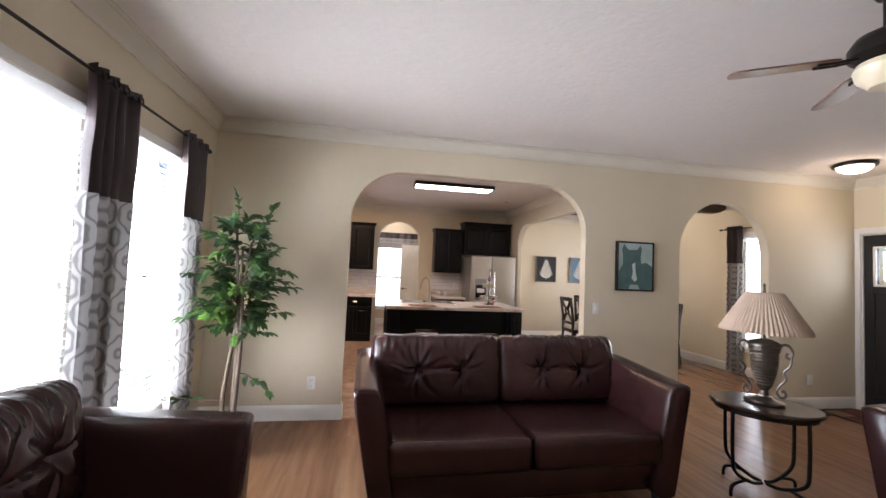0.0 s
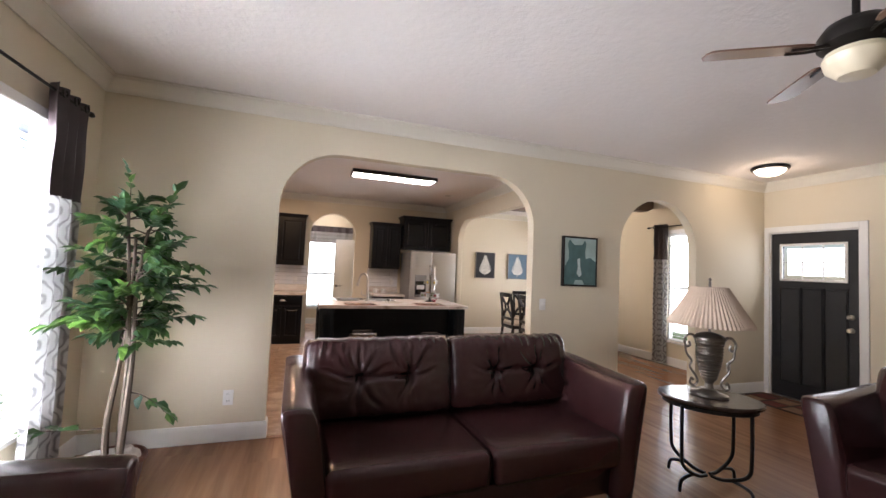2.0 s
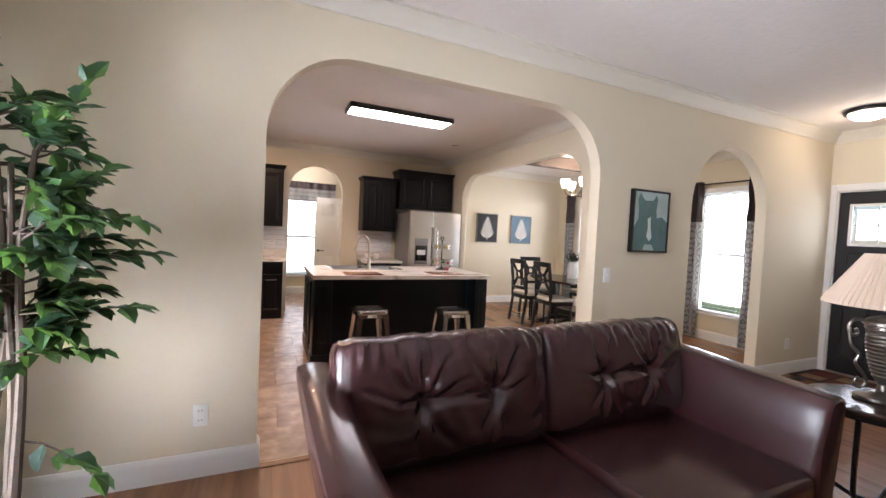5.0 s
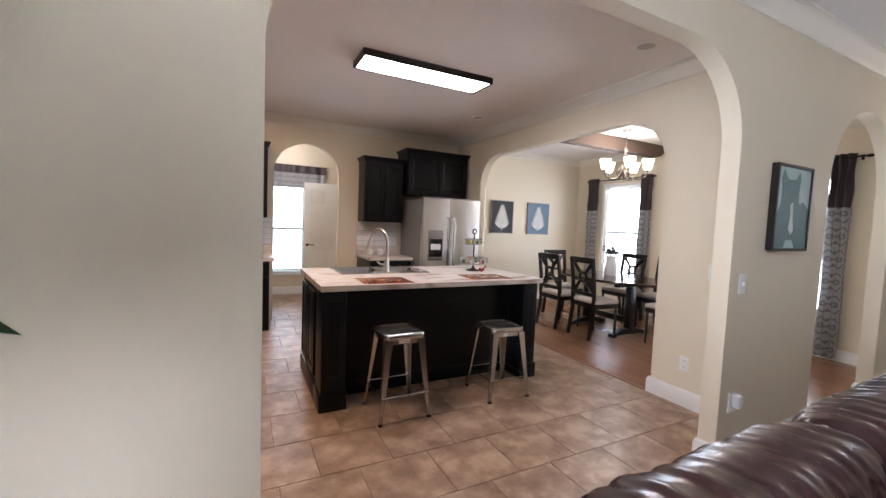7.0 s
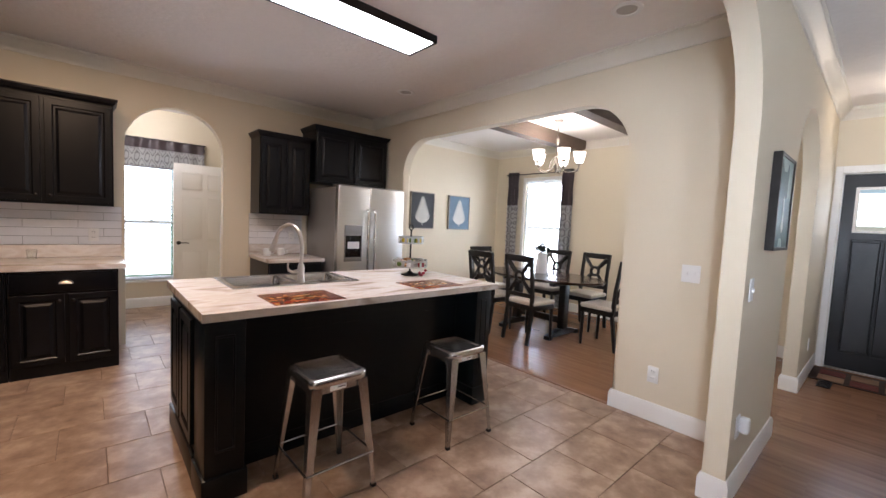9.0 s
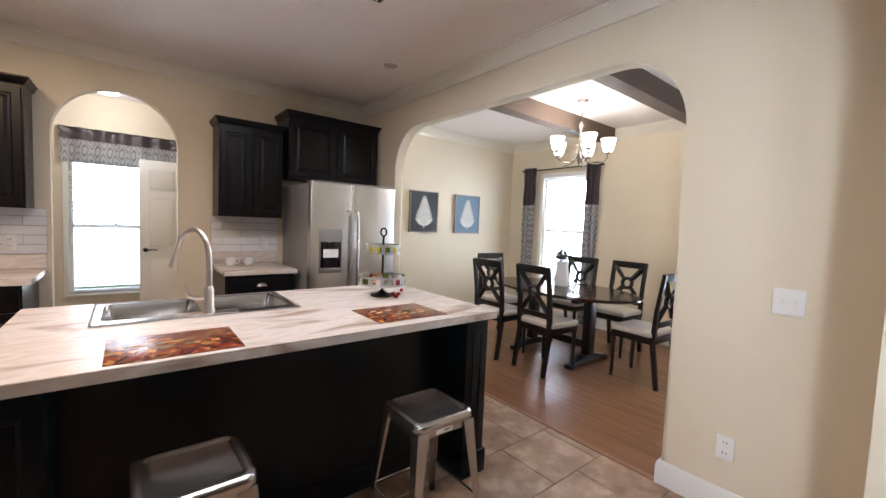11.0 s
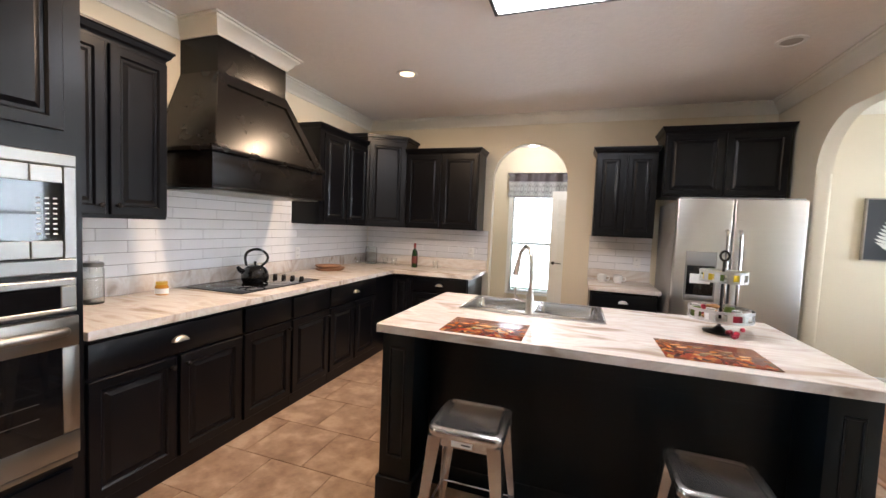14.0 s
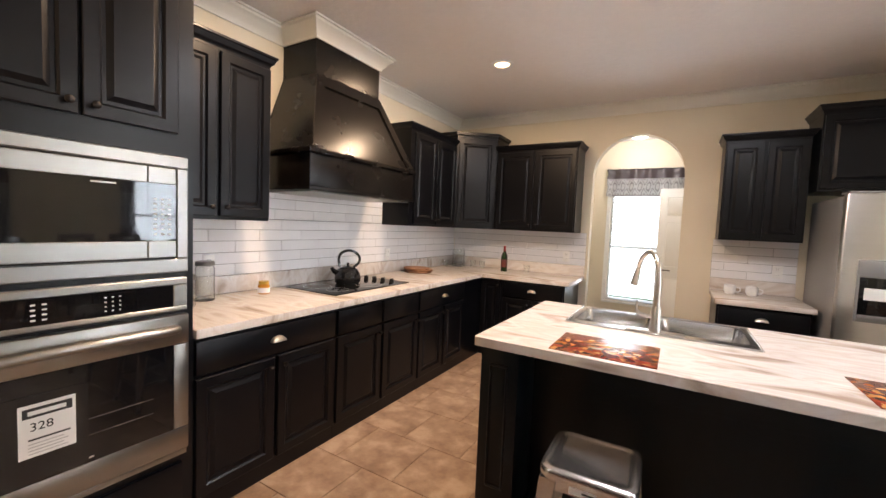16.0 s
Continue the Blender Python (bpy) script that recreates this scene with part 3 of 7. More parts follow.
part("jamb", jb, TRIM, door)
part("threshold", boxed(-w2 + 0.014, -0.13, 0.001, w2 - 0.014, -0.002, 0.016, bev=0.004), BRASSY, door)

MAT = material("door_mat_weave", (0.035, 0.02, 0.016), 0.95, vary=0.5, scale=14, bump=0.6, bump_scale=300)
MATB = material("door_mat_blocks", (0.20, 0.12, 0.07), 0.95, vary=0.6, scale=9, bump=0.6, bump_scale=300, per_object=0.2)
MATR = material("door_mat_red", (0.12, 0.025, 0.02), 0.95, vary=0.4, scale=9, bump=0.6, bump_scale=300)
mat_ = thing("door_mat", pose(5.60, 3.55, 0.0), "dark woven door mat with tan and red blocks", "mat")
part("mat_base", boxed(-0.27, -0.50, 0.0005, 0.27, 0.50, 0.008, bev=0.003), MAT, mat_)
for i in range(4):
    for j in range(2):
        part("mat_block", boxed(-0.23 + j * 0.235, -0.45 + i * 0.23, 0.008, -0.23 + j * 0.235 + 0.2, -0.45 + i * 0.23 + 0.19, 0.011), MATB if (i + j) % 2 else MATR, mat_)

# ---- leather seating ----
def pillow(w, d, h, tufts=(), n=30, seed=0):
    """A stuffed cushion: width x, thickness y, height z, standing on its base; creased tufts at (u, v) on its front (-y)."""
    bm = bmesh.new()
    nz = max(8, int(n * h / w))
    rn = random.Random(seed)
    creases = []
    for tu, tv in tufts:
        for a0 in (75, 105, 128, 52, -62, -88, -118, 8, 172):
            creases.append((tu * w / 2, tv * h / 2, radians(a0 + rn.uniform(-9, 9)), rn.uniform(0.13, 0.27), rn.uniform(0.009, 0.018), rn.uniform(0.010, 0.018)))

    def shape(u, v, side):
        e = max((1 - abs(u) ** 9) * (1 - abs(v) ** 7), 0.0) ** 0.36
        x = u * w / 2 * (1 - 0.05 * abs(v) ** 9)
        z = (v * (1 - 0.05 * abs(u) ** 9) + 1) * h / 2
        bulge = 0.80 + 0.20 * (1 - u * u) * (1 - v * v)
        y = -e * d / 2 * side * bulge
        px, pz = u * w / 2, v * h / 2
        if side > 0:
            for tu, tv in tufts:
                r = math.hypot(px - tu * w / 2, pz - tv * h / 2)
                y += e * 0.034 * math.exp(-(r / 0.05) ** 2)
            for cx_, cz_, a, ln, dp_, sg in creases:
                dx, dz = px - cx_, pz - cz_
                al = dx * math.cos(a) + dz * math.sin(a)
                if -0.01 < al < ln:
                    ac = -dx * math.sin(a) + dz * math.cos(a) + 0.012 * math.sin(al * 22 + a)
                    k = math.exp(-(ac / sg) ** 2) - 0.55 * math.exp(-((ac - 2.1 * sg) / (1.3 * sg)) ** 2)
                    y += e * 1.25 * dp_ * k * (1 - max(al, 0.0) / ln) ** 0.7 * (1 - 0.85 * math.exp(-(al / 0.035) ** 2))
            if tufts:
                y += 0.016 * math.exp(-((v - tufts[0][1]) / 0.07) ** 2) * (abs(u) < 0.36)
        # gathers along the seams
        if tufts:
            edge = max(0.0, (v - 0.45) / 0.55)
            y += e * 0.024 * edge * noise.noise(Vector((u * 17, v * 1.3 + seed, 4.2 + side)))
            z += 0.012 * edge * noise.noise(Vector((u * 12, 3.3 + seed, 1)))
        y += 0.005 * noise.noise(Vector((u * 7 + 3, v * 5, 1.7 + seed)))
        return (x, y, z)
    for side in (1, -1):
        g = [[bm.verts.new(shape(-1 + 2 * i / n, -1 + 2 * j / nz, side)) for i in range(n + 1)] for j in range(nz + 1)]
        for j in range(nz):
            for i in range(n):
                bm.faces.new((g[j][i], g[j][i + 1], g[j + 1][i + 1], g[j + 1][i]))
    bmesh.ops.remove_doubles(bm, verts=[v for v in bm.verts if v.is_boundary], dist=0.0005)
    return bm


def sofa(name, m, seats, width, label, category, group, D=0.80, dl=0.0, dr=0.0):
    s = thing(name, m, label, category, group)
    aw, e = 0.17, D - 0.80
    inner = width - 2 * aw - 0.06
    lo, hi = -width / 2 + dl, width / 2 + dr     # outer edges of the arms
    base = boxed(lo + 0.16, 0.03, 0.10, hi - 0.16, D - 0.04, 0.27, bev=0.02)
    part("base", base, LEATHER, s)
    for sx in (-1, 1):
        a = bmesh.new()
        # flared arm: leans outwards towards its rounded top, lower at the front
        sec = [(0.13, 0.09), (0.25, 0.09), (0.225, 0.35), (0.19, 0.60), (0.15, 0.735), (0.09, 0.76), (0.02, 0.755), (0.0, 0.715), (0.04, 0.50), (0.09, 0.25)]
        sec = [(p.x, p.y) for p in spline([(*q, 0) for q in sec + sec[:1]], 4)[:-1]]
        rings = []
        for yy, zs, k in ((-0.03, 0.955, 0.05), (-0.025, 0.965, 0.024), (-0.012, 0.975, 0.008), (0.01, 0.98, 0), (0.05, 0.985, 0), (0.35, 1.0, 0), (0.60, 1.02, 0), (D - 0.03, 1.03, 0), (D - 0.008, 1.02, 0.01), (D, 1.01, 0.03)):
            cx = sum(p[0] for p in sec) / len(sec)
            rings.append([a.verts.new(((lo if sx < 0 else hi) - sx * (p[0] + (cx - p[0]) * k * 6), yy, p[1] * zs * 1.045 if p[1] > 0.2 else p[1])) for p in sec])
        for r0, r1 in zip(rings, rings[1:]):
            for i in range(len(sec)):
                a.faces.new((r0[i], r0[(i + 1) % len(sec)], r1[(i + 1) % len(sec)], r1[i]))
        a.faces.new(rings[0])
        a.faces.new(rings[-1])
        part("arm", a, LEATHER, s)
    back = bmesh.new()
    prism(back, [(0.52 + e, 0.26), (0.62 + e, 0.26), (0.80 + e, 0.28), (0.80 + e, 0.68), (0.77 + e, 0.71), (0.72 + e, 0.71), (0.68 + e, 0.67)], 'x', -inner / 2 - 0.03, inner / 2 + 0.03)
    part("back_frame", back, LEATHER, s)
    cw = inner / seats
    s0, s1 = lo + 0.195, hi - 0.195
    sw = (s1 - s0) / seats
    for i in range(seats):
        x = -inner / 2 + cw * (i + 0.5)
        part("seat_cushion", boxed(s0 + sw * i + 0.004, -0.03, 0.27, s0 + sw * (i + 1) - 0.004, 0.60 + e, 0.475, bev=0.05, seg=4), LEATHER, s)
        p = part("back_cushion", pillow(cw * 1.03 + 0.17 / seats, 0.30, 0.515, ((-0.34, 0.02), (0.34, 0.02)), 104, i), LEATHER, s, "tufted with sewn creases")
        p.matrix_basis = pose(x * (1 + 0.17 / inner), 0.51 + e, 0.455, -11, 0, 0)
    for sx in (-1, 1):
        for yy in (0.07, D - 0.09):
            part("leg", rod(bmesh.new(), ((lo if sx < 0 else hi) - sx * 0.19, yy, 0), ((lo if sx < 0 else hi) - sx * 0.19, yy, 0.10), 0.022, 0.032), DARKWOOD, s)
    return s


sofa("loveseat", pose(1.135, 2.43, 0, 0, 0, 1.0), 2, 2.16, "dark brown leather loveseat with tufted back cushions", "sofa", "leather seating", 0.95)
sofa("sofa", pose(-0.40, 1.02, 0, 0, 0, 90), 3, 2.20, "dark brown leather sofa below the living room windows", "sofa", "leather seating", 0.92)
sofa("armchair", pose(3.0, 1.51, 0, 0, 0, -90), 1, 1.06, "dark brown leather armchair beside the end table", "armchair", "leather seating")

# ---- end table and lamp ----
et = thing("end_table", pose(2.884, 2.53, 0.0, 0, 0, -38) @ Matrix.Diagonal((1, 1, 1.016, 1)), "oval end table with a dark top and curved iron legs", "table")
top = lathe(bmesh.new(), [(0.0, 0.575), (0.30, 0.575), (0.322, 0.585), (0.325, 0.600), (0.318, 0.61), (0.0, 0.612)], seg=40)
bmesh.ops.scale(top, vec=(1, 0.80, 1), verts=top.verts)
part("tabletop", top, material("stone_look_top", (0.035, 0.022, 0.018), 0.18, vary=0.5, scale=16, fine=0.3), et, "dark polished top")
ap = lathe(bmesh.new(), [(0.285, 0.55), (0.292, 0.55), (0.292, 0.575), (0.285, 0.575), (0.285, 0.55)], seg=40)
bmesh.ops.scale(ap, vec=(1, 0.80, 1), verts=ap.verts)
part("apron_ring", ap, IRON, et)
for a in (45, 135, 225, 315):
    cx, cy = math.cos(radians(a)), math.sin(radians(a))
    pts = spline([(cx * 0.285, cy * 0.228, 0.565), (cx * 0.285, cy * 0.228, 0.28), (cx * 0.26, cy * 0.21, 0.16), (cx * 0.12, cy * 0.10, 0.085), (cx * 0.02, cy * 0.02, 0.075)], 6)
    part("leg", tube(bmesh.new(), pts, 0.012, 8), IRON, et)
    part("foot", tube(bmesh.new(), spline([(cx * 0.15, cy * 0.12, 0.10), (cx * 0.25, cy * 0.20, 0.085), (cx * 0.29, cy * 0.23, 0.06), (cx * 0.30, cy * 0.24, 0.0)], 5), 0.011, 8), IRON, et)

SILVER = material("antique_pewter", (0.15, 0.135, 0.118), 0.30, 0.9, vary=0.4, scale=25, bump=0.2, bump_scale=90, fine=0.3)
LINEN = material("pleated_linen_shade", (0.56, 0.44, 0.34), 0.85, vary=0.05, scale=30, bump=0.2, bump_scale=300)
tl = thing("table_lamp", pose(2.884, 2.53, 0.6225, 0, 0, -54) @ Matrix.Diagonal((0.96, 0.96, 0.935, 1)), "antique pewter urn lamp with a pleated linen shade", "lamp")
ft = lathe(bmesh.new(), [(0.0, 0.0), (0.105, 0.0), (0.112, 0.006), (0.110, 0.016), (0.085, 0.022), (0.06, 0.030), (0.045, 0.042), (0.0, 0.045)], seg=28)
bmesh.ops.scale(ft, vec=(1.1, 0.75, 1.2), verts=ft.verts)
part("foot", ft, SILVER, tl)
prof = [(0.0, 0.043), (0.03, 0.044), (0.024, 0.07), (0.04, 0.09)]
for i in range(12):
    z = 0.10 + i * 0.0165
    r = 0.048 + 0.034 * math.sin(min(1, i / 9) * math.pi / 2)
    prof += [(r, z), (r + 0.005, z + 0.006), (r, z + 0.012)]
prof += [(0.084, 0.298), (0.092, 0.302), (0.092, 0.316), (0.102, 0.322), (0.100, 0.332), (0.082, 0.345), (0.045, 0.357), (0.014, 0.362), (0.0, 0.362)]
urn = lathe(bmesh.new(), prof, seg=28)
bmesh.ops.scale(urn, vec=(1.04, 0.90, 1.33), verts=urn.verts)
part("urn", urn, SILVER, tl, "ribbed pewter body")
for s in (-1, 1):
    hb = tube(bmesh.new(), spline([(s * 0.085, 0, 0.29), (s * 0.10, 0, 0.335), (s * 0.14, 0, 0.34), (s * 0.165, 0, 0.305), (s * 0.15, 0, 0.27), (s * 0.125, 0, 0.28), (s * 0.135, 0, 0.30)], 6), 0.008, 8)
    tube(hb, spline([(s * 0.16, 0, 0.30), (s * 0.15, 0, 0.23), (s * 0.115, 0, 0.19), (s * 0.125, 0, 0.15), (s * 0.085, 0, 0.10), (s * 0.075, 0, 0.07), (s * 0.10, 0, 0.045), (s * 0.125, 0, 0.06), (s * 0.115, 0, 0.085), (s * 0.10, 0, 0.075)], 6), 0.008, 8)
    bmesh.ops.scale(hb, vec=(0.97, 1.2, 1.31), verts=hb.verts)
    part("scroll_handle", hb, SILVER, tl)
part("stem", rod(bmesh.new(), (0, 0, 0.475), (0, 0, 0.86), 0.009), SILVER, tl)
sh = bmesh.new()
N = 120
ra, rb = [], []
for i in range(N):
    a = 2 * math.pi * i / N
    k = 0.006 * (1 if i % 2 else -1)
    ra.append(((0.275 + k) * math.cos(a), (0.275 + k) * math.sin(a)))
    rb.append(((0.115 + k * 0.4) * math.cos(a), (0.115 + k * 0.4) * math.sin(a)))
lv = [[sh.verts.new((x, y, 0.532)) for x, y in ra], [sh.verts.new((x * 0.985, y * 0.985, 0.552)) for x, y in ra],
      [sh.verts.new((x, y, 0.825)) for x, y in rb], [sh.verts.new((x * 0.96, y * 0.96, 0.825)) for x, y in rb], [sh.verts.new((x * 0.97, y * 0.97, 0.537)) for x, y in ra]]
for a, b in zip(lv, lv[1:] + lv[:1]):
    for i in range(N):
        sh.faces.new((a[i], a[(i + 1) % N], b[(i + 1) % N], b[i]))
part("shade", sh, LINEN, tl, "pleated cream linen", smooth=False)
part("finial", lathe(bmesh.new(), [(0.0, 0.855), (0.009, 0.858), (0.006, 0.868), (0.012, 0.88), (0.0, 0.90)], seg=10), SILVER, tl)
sp = bmesh.new()
for i in range(3):
    a = i * 2 * math.pi / 3
    rod(sp, (0, 0, 0.82), (0.112 * math.cos(a), 0.112 * math.sin(a), 0.822), 0.002, seg=5)
part("spider", sp, SILVER, tl)

# ---- potted tree ----
LEAF = material("ficus_leaf", (0.045, 0.115, 0.035), 0.38, vary=0.35, scale=6, bump=0.1, bump_scale=60)
ln = LEAF.node_tree.nodes
gi = ln.new("ShaderNodeNewGeometry")
lr = ramp(LEAF, gi.outputs["Random Per Island"], [(0.0, (0.008, 0.026, 0.020)), (0.45, (0.014, 0.042, 0.026)), (0.8, (0.026, 0.068, 0.034)), (1.0, (0.065, 0.14, 0.050))])
tr_ = ln.new("ShaderNodeBsdfTranslucent")
tr_.inputs[0].default_value = (0.14, 0.28, 0.05, 1)
mx = ln.new("ShaderNodeMixShader")
mx.inputs[0].default_value = 0.25
LEAF.node_tree.links.new(ln["Principled BSDF"].outputs[0], mx.inputs[1])
LEAF.node_tree.links.new(tr_.outputs[0], mx.inputs[2])
LEAF.node_tree.links.new(mx.outputs[0], ln["Material Output"].inputs[0])
BARK = material("ficus_bark", (0.07, 0.05, 0.037), 0.85, vary=0.4, scale=30, bump=0.5, bump_scale=90, fine=0.3)
POT = material("wicker_pot", (0.13, 0.05, 0.03), 0.6, vary=0.4, scale=30, bump=0.7, bump_scale=160)
MOSS = material("white_moss", (0.62, 0.60, 0.55), 0.95, vary=0.2, scale=30, bump=0.9, bump_scale=90)
tree = thing("ficus_tree", pose(-0.90, 3.375, 0), "artificial ficus tree with green leaves in a wicker pot", "potted tree")
part("pot", lathe(bmesh.new(), [(0.0, 0.0), (0.13, 0.0), (0.135, 0.02), (0.165, 0.20), (0.18, 0.215), (0.18, 0.24), (0.165, 0.245), (0.155, 0.225), (0.0, 0.22)], seg=28), POT, tree, "red-brown wicker pot")
ms = lathe(bmesh.new(), [(0.15, 0.222), (0.14, 0.25), (0.10, 0.262), (0.0, 0.268)], seg=30)
bmesh.ops.subdivide_edges(ms, edges=list(ms.edges), cuts=1)
for v in ms.verts:
    v.co.z += 0.02 * noise.noise(v.co * 30)
part("moss", ms, MOSS, tree, "white moss filling")
rnd = random.Random(7)
wood = bmesh.new()
STEMS = [[(-0.02, -0.02, 0.24), (-0.03, 0.0, 0.45), (0.0, 0.01, 0.75), (0.03, 0.02, 1.05), (0.04, 0.0, 1.55)],
         [(0.03, 0.03, 0.24), (0.035, 0.02, 0.5), (0.05, 0.0, 0.8), (0.02, 0.02, 1.2), (-0.02, 0.03, 1.70)],
         [(0.05, -0.02, 0.24), (0.065, -0.02, 0.5), (0.07, 0.0, 0.85), (0.06, 0.01, 1.25), (0.10, 0.0, 1.60)]]
for st in STEMS:
    p = spline(st, 8)
    tube(wood, p, [0.021 - 0.013 * i / len(p) for i in range(len(p))], 8)
crown = bmesh.new()


def leaf_at(p, d, size):
    d = d.normalized()
    side = d.cross(Vector((rnd.uniform(-0.4, 0.4), rnd.uniform(-0.4, 0.4), 1))).normalized()
    up = side.cross(d).normalized()
    w = size * 0.33
    q = [p, p + d * size * 0.35 + side * w + up * 0.12 * size, p + d * size * 0.72 + side * w * 0.62 + up * 0.06 * size, p + d * size - up * 0.10 * size,
         p + d * size * 0.72 - side * w * 0.62 + up * 0.06 * size, p + d * size * 0.35 - side * w + up * 0.12 * size, p + d * size * 0.45]
    v = [crown.verts.new(x) for x in q]
    for f in ((0, 1, 6), (1, 2, 6), (2, 3, 6), (3, 4, 6), (4, 5, 6), (5, 0, 6)):
        crown.faces.new([v[i] for i in f])


def twig(p, d, length, n):
    pts = [p]
    for i in range(4):
        d = (d + Vector((rnd.uniform(-0.25, 0.25), rnd.uniform(-0.25, 0.25), rnd.uniform(-0.28, 0.16)))).normalized()
        pts.append(pts[-1] + d * length / 4)
    tube(wood, pts, [0.0045, 0.004, 0.003, 0.0022, 0.0012], 5)
    for i in range(n):
        k = 0.25 + 0.75 * (i + rnd.random()) / n
        a = min(int(k * 4), 3)
        q = pts[a].lerp(pts[a + 1], k * 4 - a)
        out = (pts[a + 1] - pts[a]).normalized() + Vector((rnd.uniform(-0.9, 0.9), rnd.uniform(-0.9, 0.9), rnd.uniform(-0.75, 0.25)))
        leaf_at(q, out, rnd.uniform(0.062, 0.105))
    leaf_at(pts[-1], d + Vector((0, 0, -0.2)), 0.09)


for i in range(84):
    st = spline(STEMS[i % 3], 8)
    k = rnd.uniform(0.56, 1.0)
    p = st[min(int(k * len(st)), len(st) - 1)]
    a = rnd.uniform(0, 2 * math.pi)
    reach = rnd.uniform(0.13, 0.31) * (1.0 if p.z < 1.45 else 0.75)
    twig(p, Vector((math.cos(a), 0.8 * math.sin(a) - 0.1, rnd.uniform(0.05, 0.75))), reach, rnd.randint(12, 20))
for p, d, l, n in (((0.07, 0, 1.42), (1, 0.1, 0.35), 0.36, 13), ((0.06, 0, 1.2), (1, 0, 0.15), 0.36, 14), ((0.06, 0, 1.05), (1, -0.3, 0.1), 0.33, 11),
                   ((0.06, 0, 0.62), (1, 0, -0.1), 0.28, 7), ((-0.02, 0, 0.42), (-1, -0.3, -0.1), 0.34, 6), ((0.0, 0, 1.35), (-1, -0.2, 0.3), 0.32, 14), ((0.0, 0, 1.1), (-1, -0.4, 0.1), 0.32, 13), ((0.0, 0, 1.65), (-0.3, 0, 1), 0.30, 7), ((0.1, 0, 1.58), (0.5, 0, 0.9), 0.32, 8)):
    twig(Vector(p), Vector(d), l, n)
part("trunk", wood, BARK, tree, "grey-brown twisted stems")
part("crown", crown, LEAF, tree, "glossy green leaves", smooth=False)

# ---- ceiling fan and entry light ----
BLADE = material("fan_blade_wood", (0.14, 0.075, 0.05), 0.30, vary=0.3, scale=5, stretch=(1, 12, 1), fine=0.2)
fan = thing("ceiling_fan", pose(2.24, 1.43, 2.42), "ceiling fan with dark metal motor and brown wooden blades", "ceiling fan")
part("downrod", rod(bmesh.new(), (0, 0, 0.12), (0, 0, H - 2.42), 0.013), IRON, fan)
part("canopy", lathe(bmesh.new(), [(0.0, H - 2.42 - 0.07), (0.03, H - 2.42 - 0.065), (0.065, H - 2.42 - 0.01), (0.065, H - 2.42 - 0.001), (0, H - 2.42 - 0.001)], seg=24), IRON, fan)
part("motor", lathe(bmesh.new(), [(0.0, 0.15), (0.05, 0.145), (0.10, 0.12), (0.125, 0.08), (0.125, 0.04), (0.10, 0.015), (0.06, 0.005), (0.0, 0.0)], seg=28), IRON, fan)
part("light_bowl", lathe(bmesh.new(), [(0.0, -0.11), (0.06, -0.10), (0.10, -0.06), (0.11, -0.02), (0.10, 0.003), (0.0, 0.003)], seg=24), material("frosted_bowl", (0.75, 0.66, 0.48), 0.3, vary=0.05), fan, "cream frosted glass bowl")
for i in range(4):
    a = 147 + 90 * i
    bl = bmesh.new()
    poly = [(0.17, -0.05), (0.20, -0.06), (0.51, -0.066), (0.55, -0.06), (0.565, -0.03), (0.565, 0.03), (0.55, 0.06), (0.51, 0.066), (0.20, 0.06), (0.17, 0.05)]
    prism(bl, poly, 'z', -0.004, 0.004)
    b = part("blade", bl, BLADE, fan)
    b.matrix_basis = pose(0, 0, 0.03, 0, 0, a) @ pose(0, 0, 0, -11, 0, 0)
    ir = bmesh.new()
    tube(ir, [(0.10, -0.02, 0.0), (0.16, -0.03, -0.006), (0.24, -0.025, -0.009)], 0.007, 6)
    tube(ir, [(0.10, 0.02, 0.0), (0.16, 0.03, -0.006), (0.24, 0.025, -0.009)], 0.007, 6)
    q = part("blade_iron", ir, IRON, fan)
    q.matrix_basis = b.matrix_basis


def flush_light(name, x, y, label, r=0.17, z=H):
    f = thing(name, pose(x, y, z), label, "ceiling light")
    part("rim", lathe(bmesh.new(), [(0.0, -0.001), (r, -0.001), (r + 0.012, -0.012), (r + 0.006, -0.035), (r - 0.02, -0.04), (r - 0.025, -0.03), (0.0, -0.028)], seg=32), IRON, f, "bronze metal rim")
    part("bowl", lathe(bmesh.new(), [(r - 0.022, -0.034), (r - 0.035, -0.06), (r * 0.55, -0.09), (r * 0.25, -0.102), (0.0, -0.106)], seg=32), LIGHT_SHADE, f, "lit frosted glass bowl")
    return f


flush_light("entry_light", 5.107, 3.483, "round flush ceiling light with a lit glass bowl at the entry")
lamp("entry_bulb", 5.107, 3.483, 2.58, 6.5, (1.0, 0.80, 0.56), 0.10)

# ---- painting, plates ----
PAINT_BG = material("teal_canvas", (0.36, 0.47, 0.45), 0.6, vary=0.3, scale=9, bump=0.2, bump_scale=300, fine=0.1)
PAINT_DK = material("dark_teal_paint", (0.045, 0.095, 0.095), 0.55, vary=0.6, scale=14, bump=0.2, bump_scale=200, fine=0.5)
PAINT_WH = material("pale_paint", (0.62, 0.68, 0.66), 0.6, vary=0.2, scale=30)
pa = thing("painting", pose(2.939, YW, 1.582), "teal painting with dark animal shape in black frame", "painting")
fr = bmesh.new()
for b in ((-0.222, -0.268, -0.205, 0.268), (0.205, -0.268, 0.222, 0.268)):
    box(fr, b[0], -0.042, b[1], b[2], -0.001, b[3], 0.002, 1)
box(fr, -0.205, -0.042, 0.25, 0.205, -0.001, 0.268, 0.002, 1)
box(fr, -0.205, -0.042, -0.268, 0.205, -0.001, -0.25, 0.002, 1)
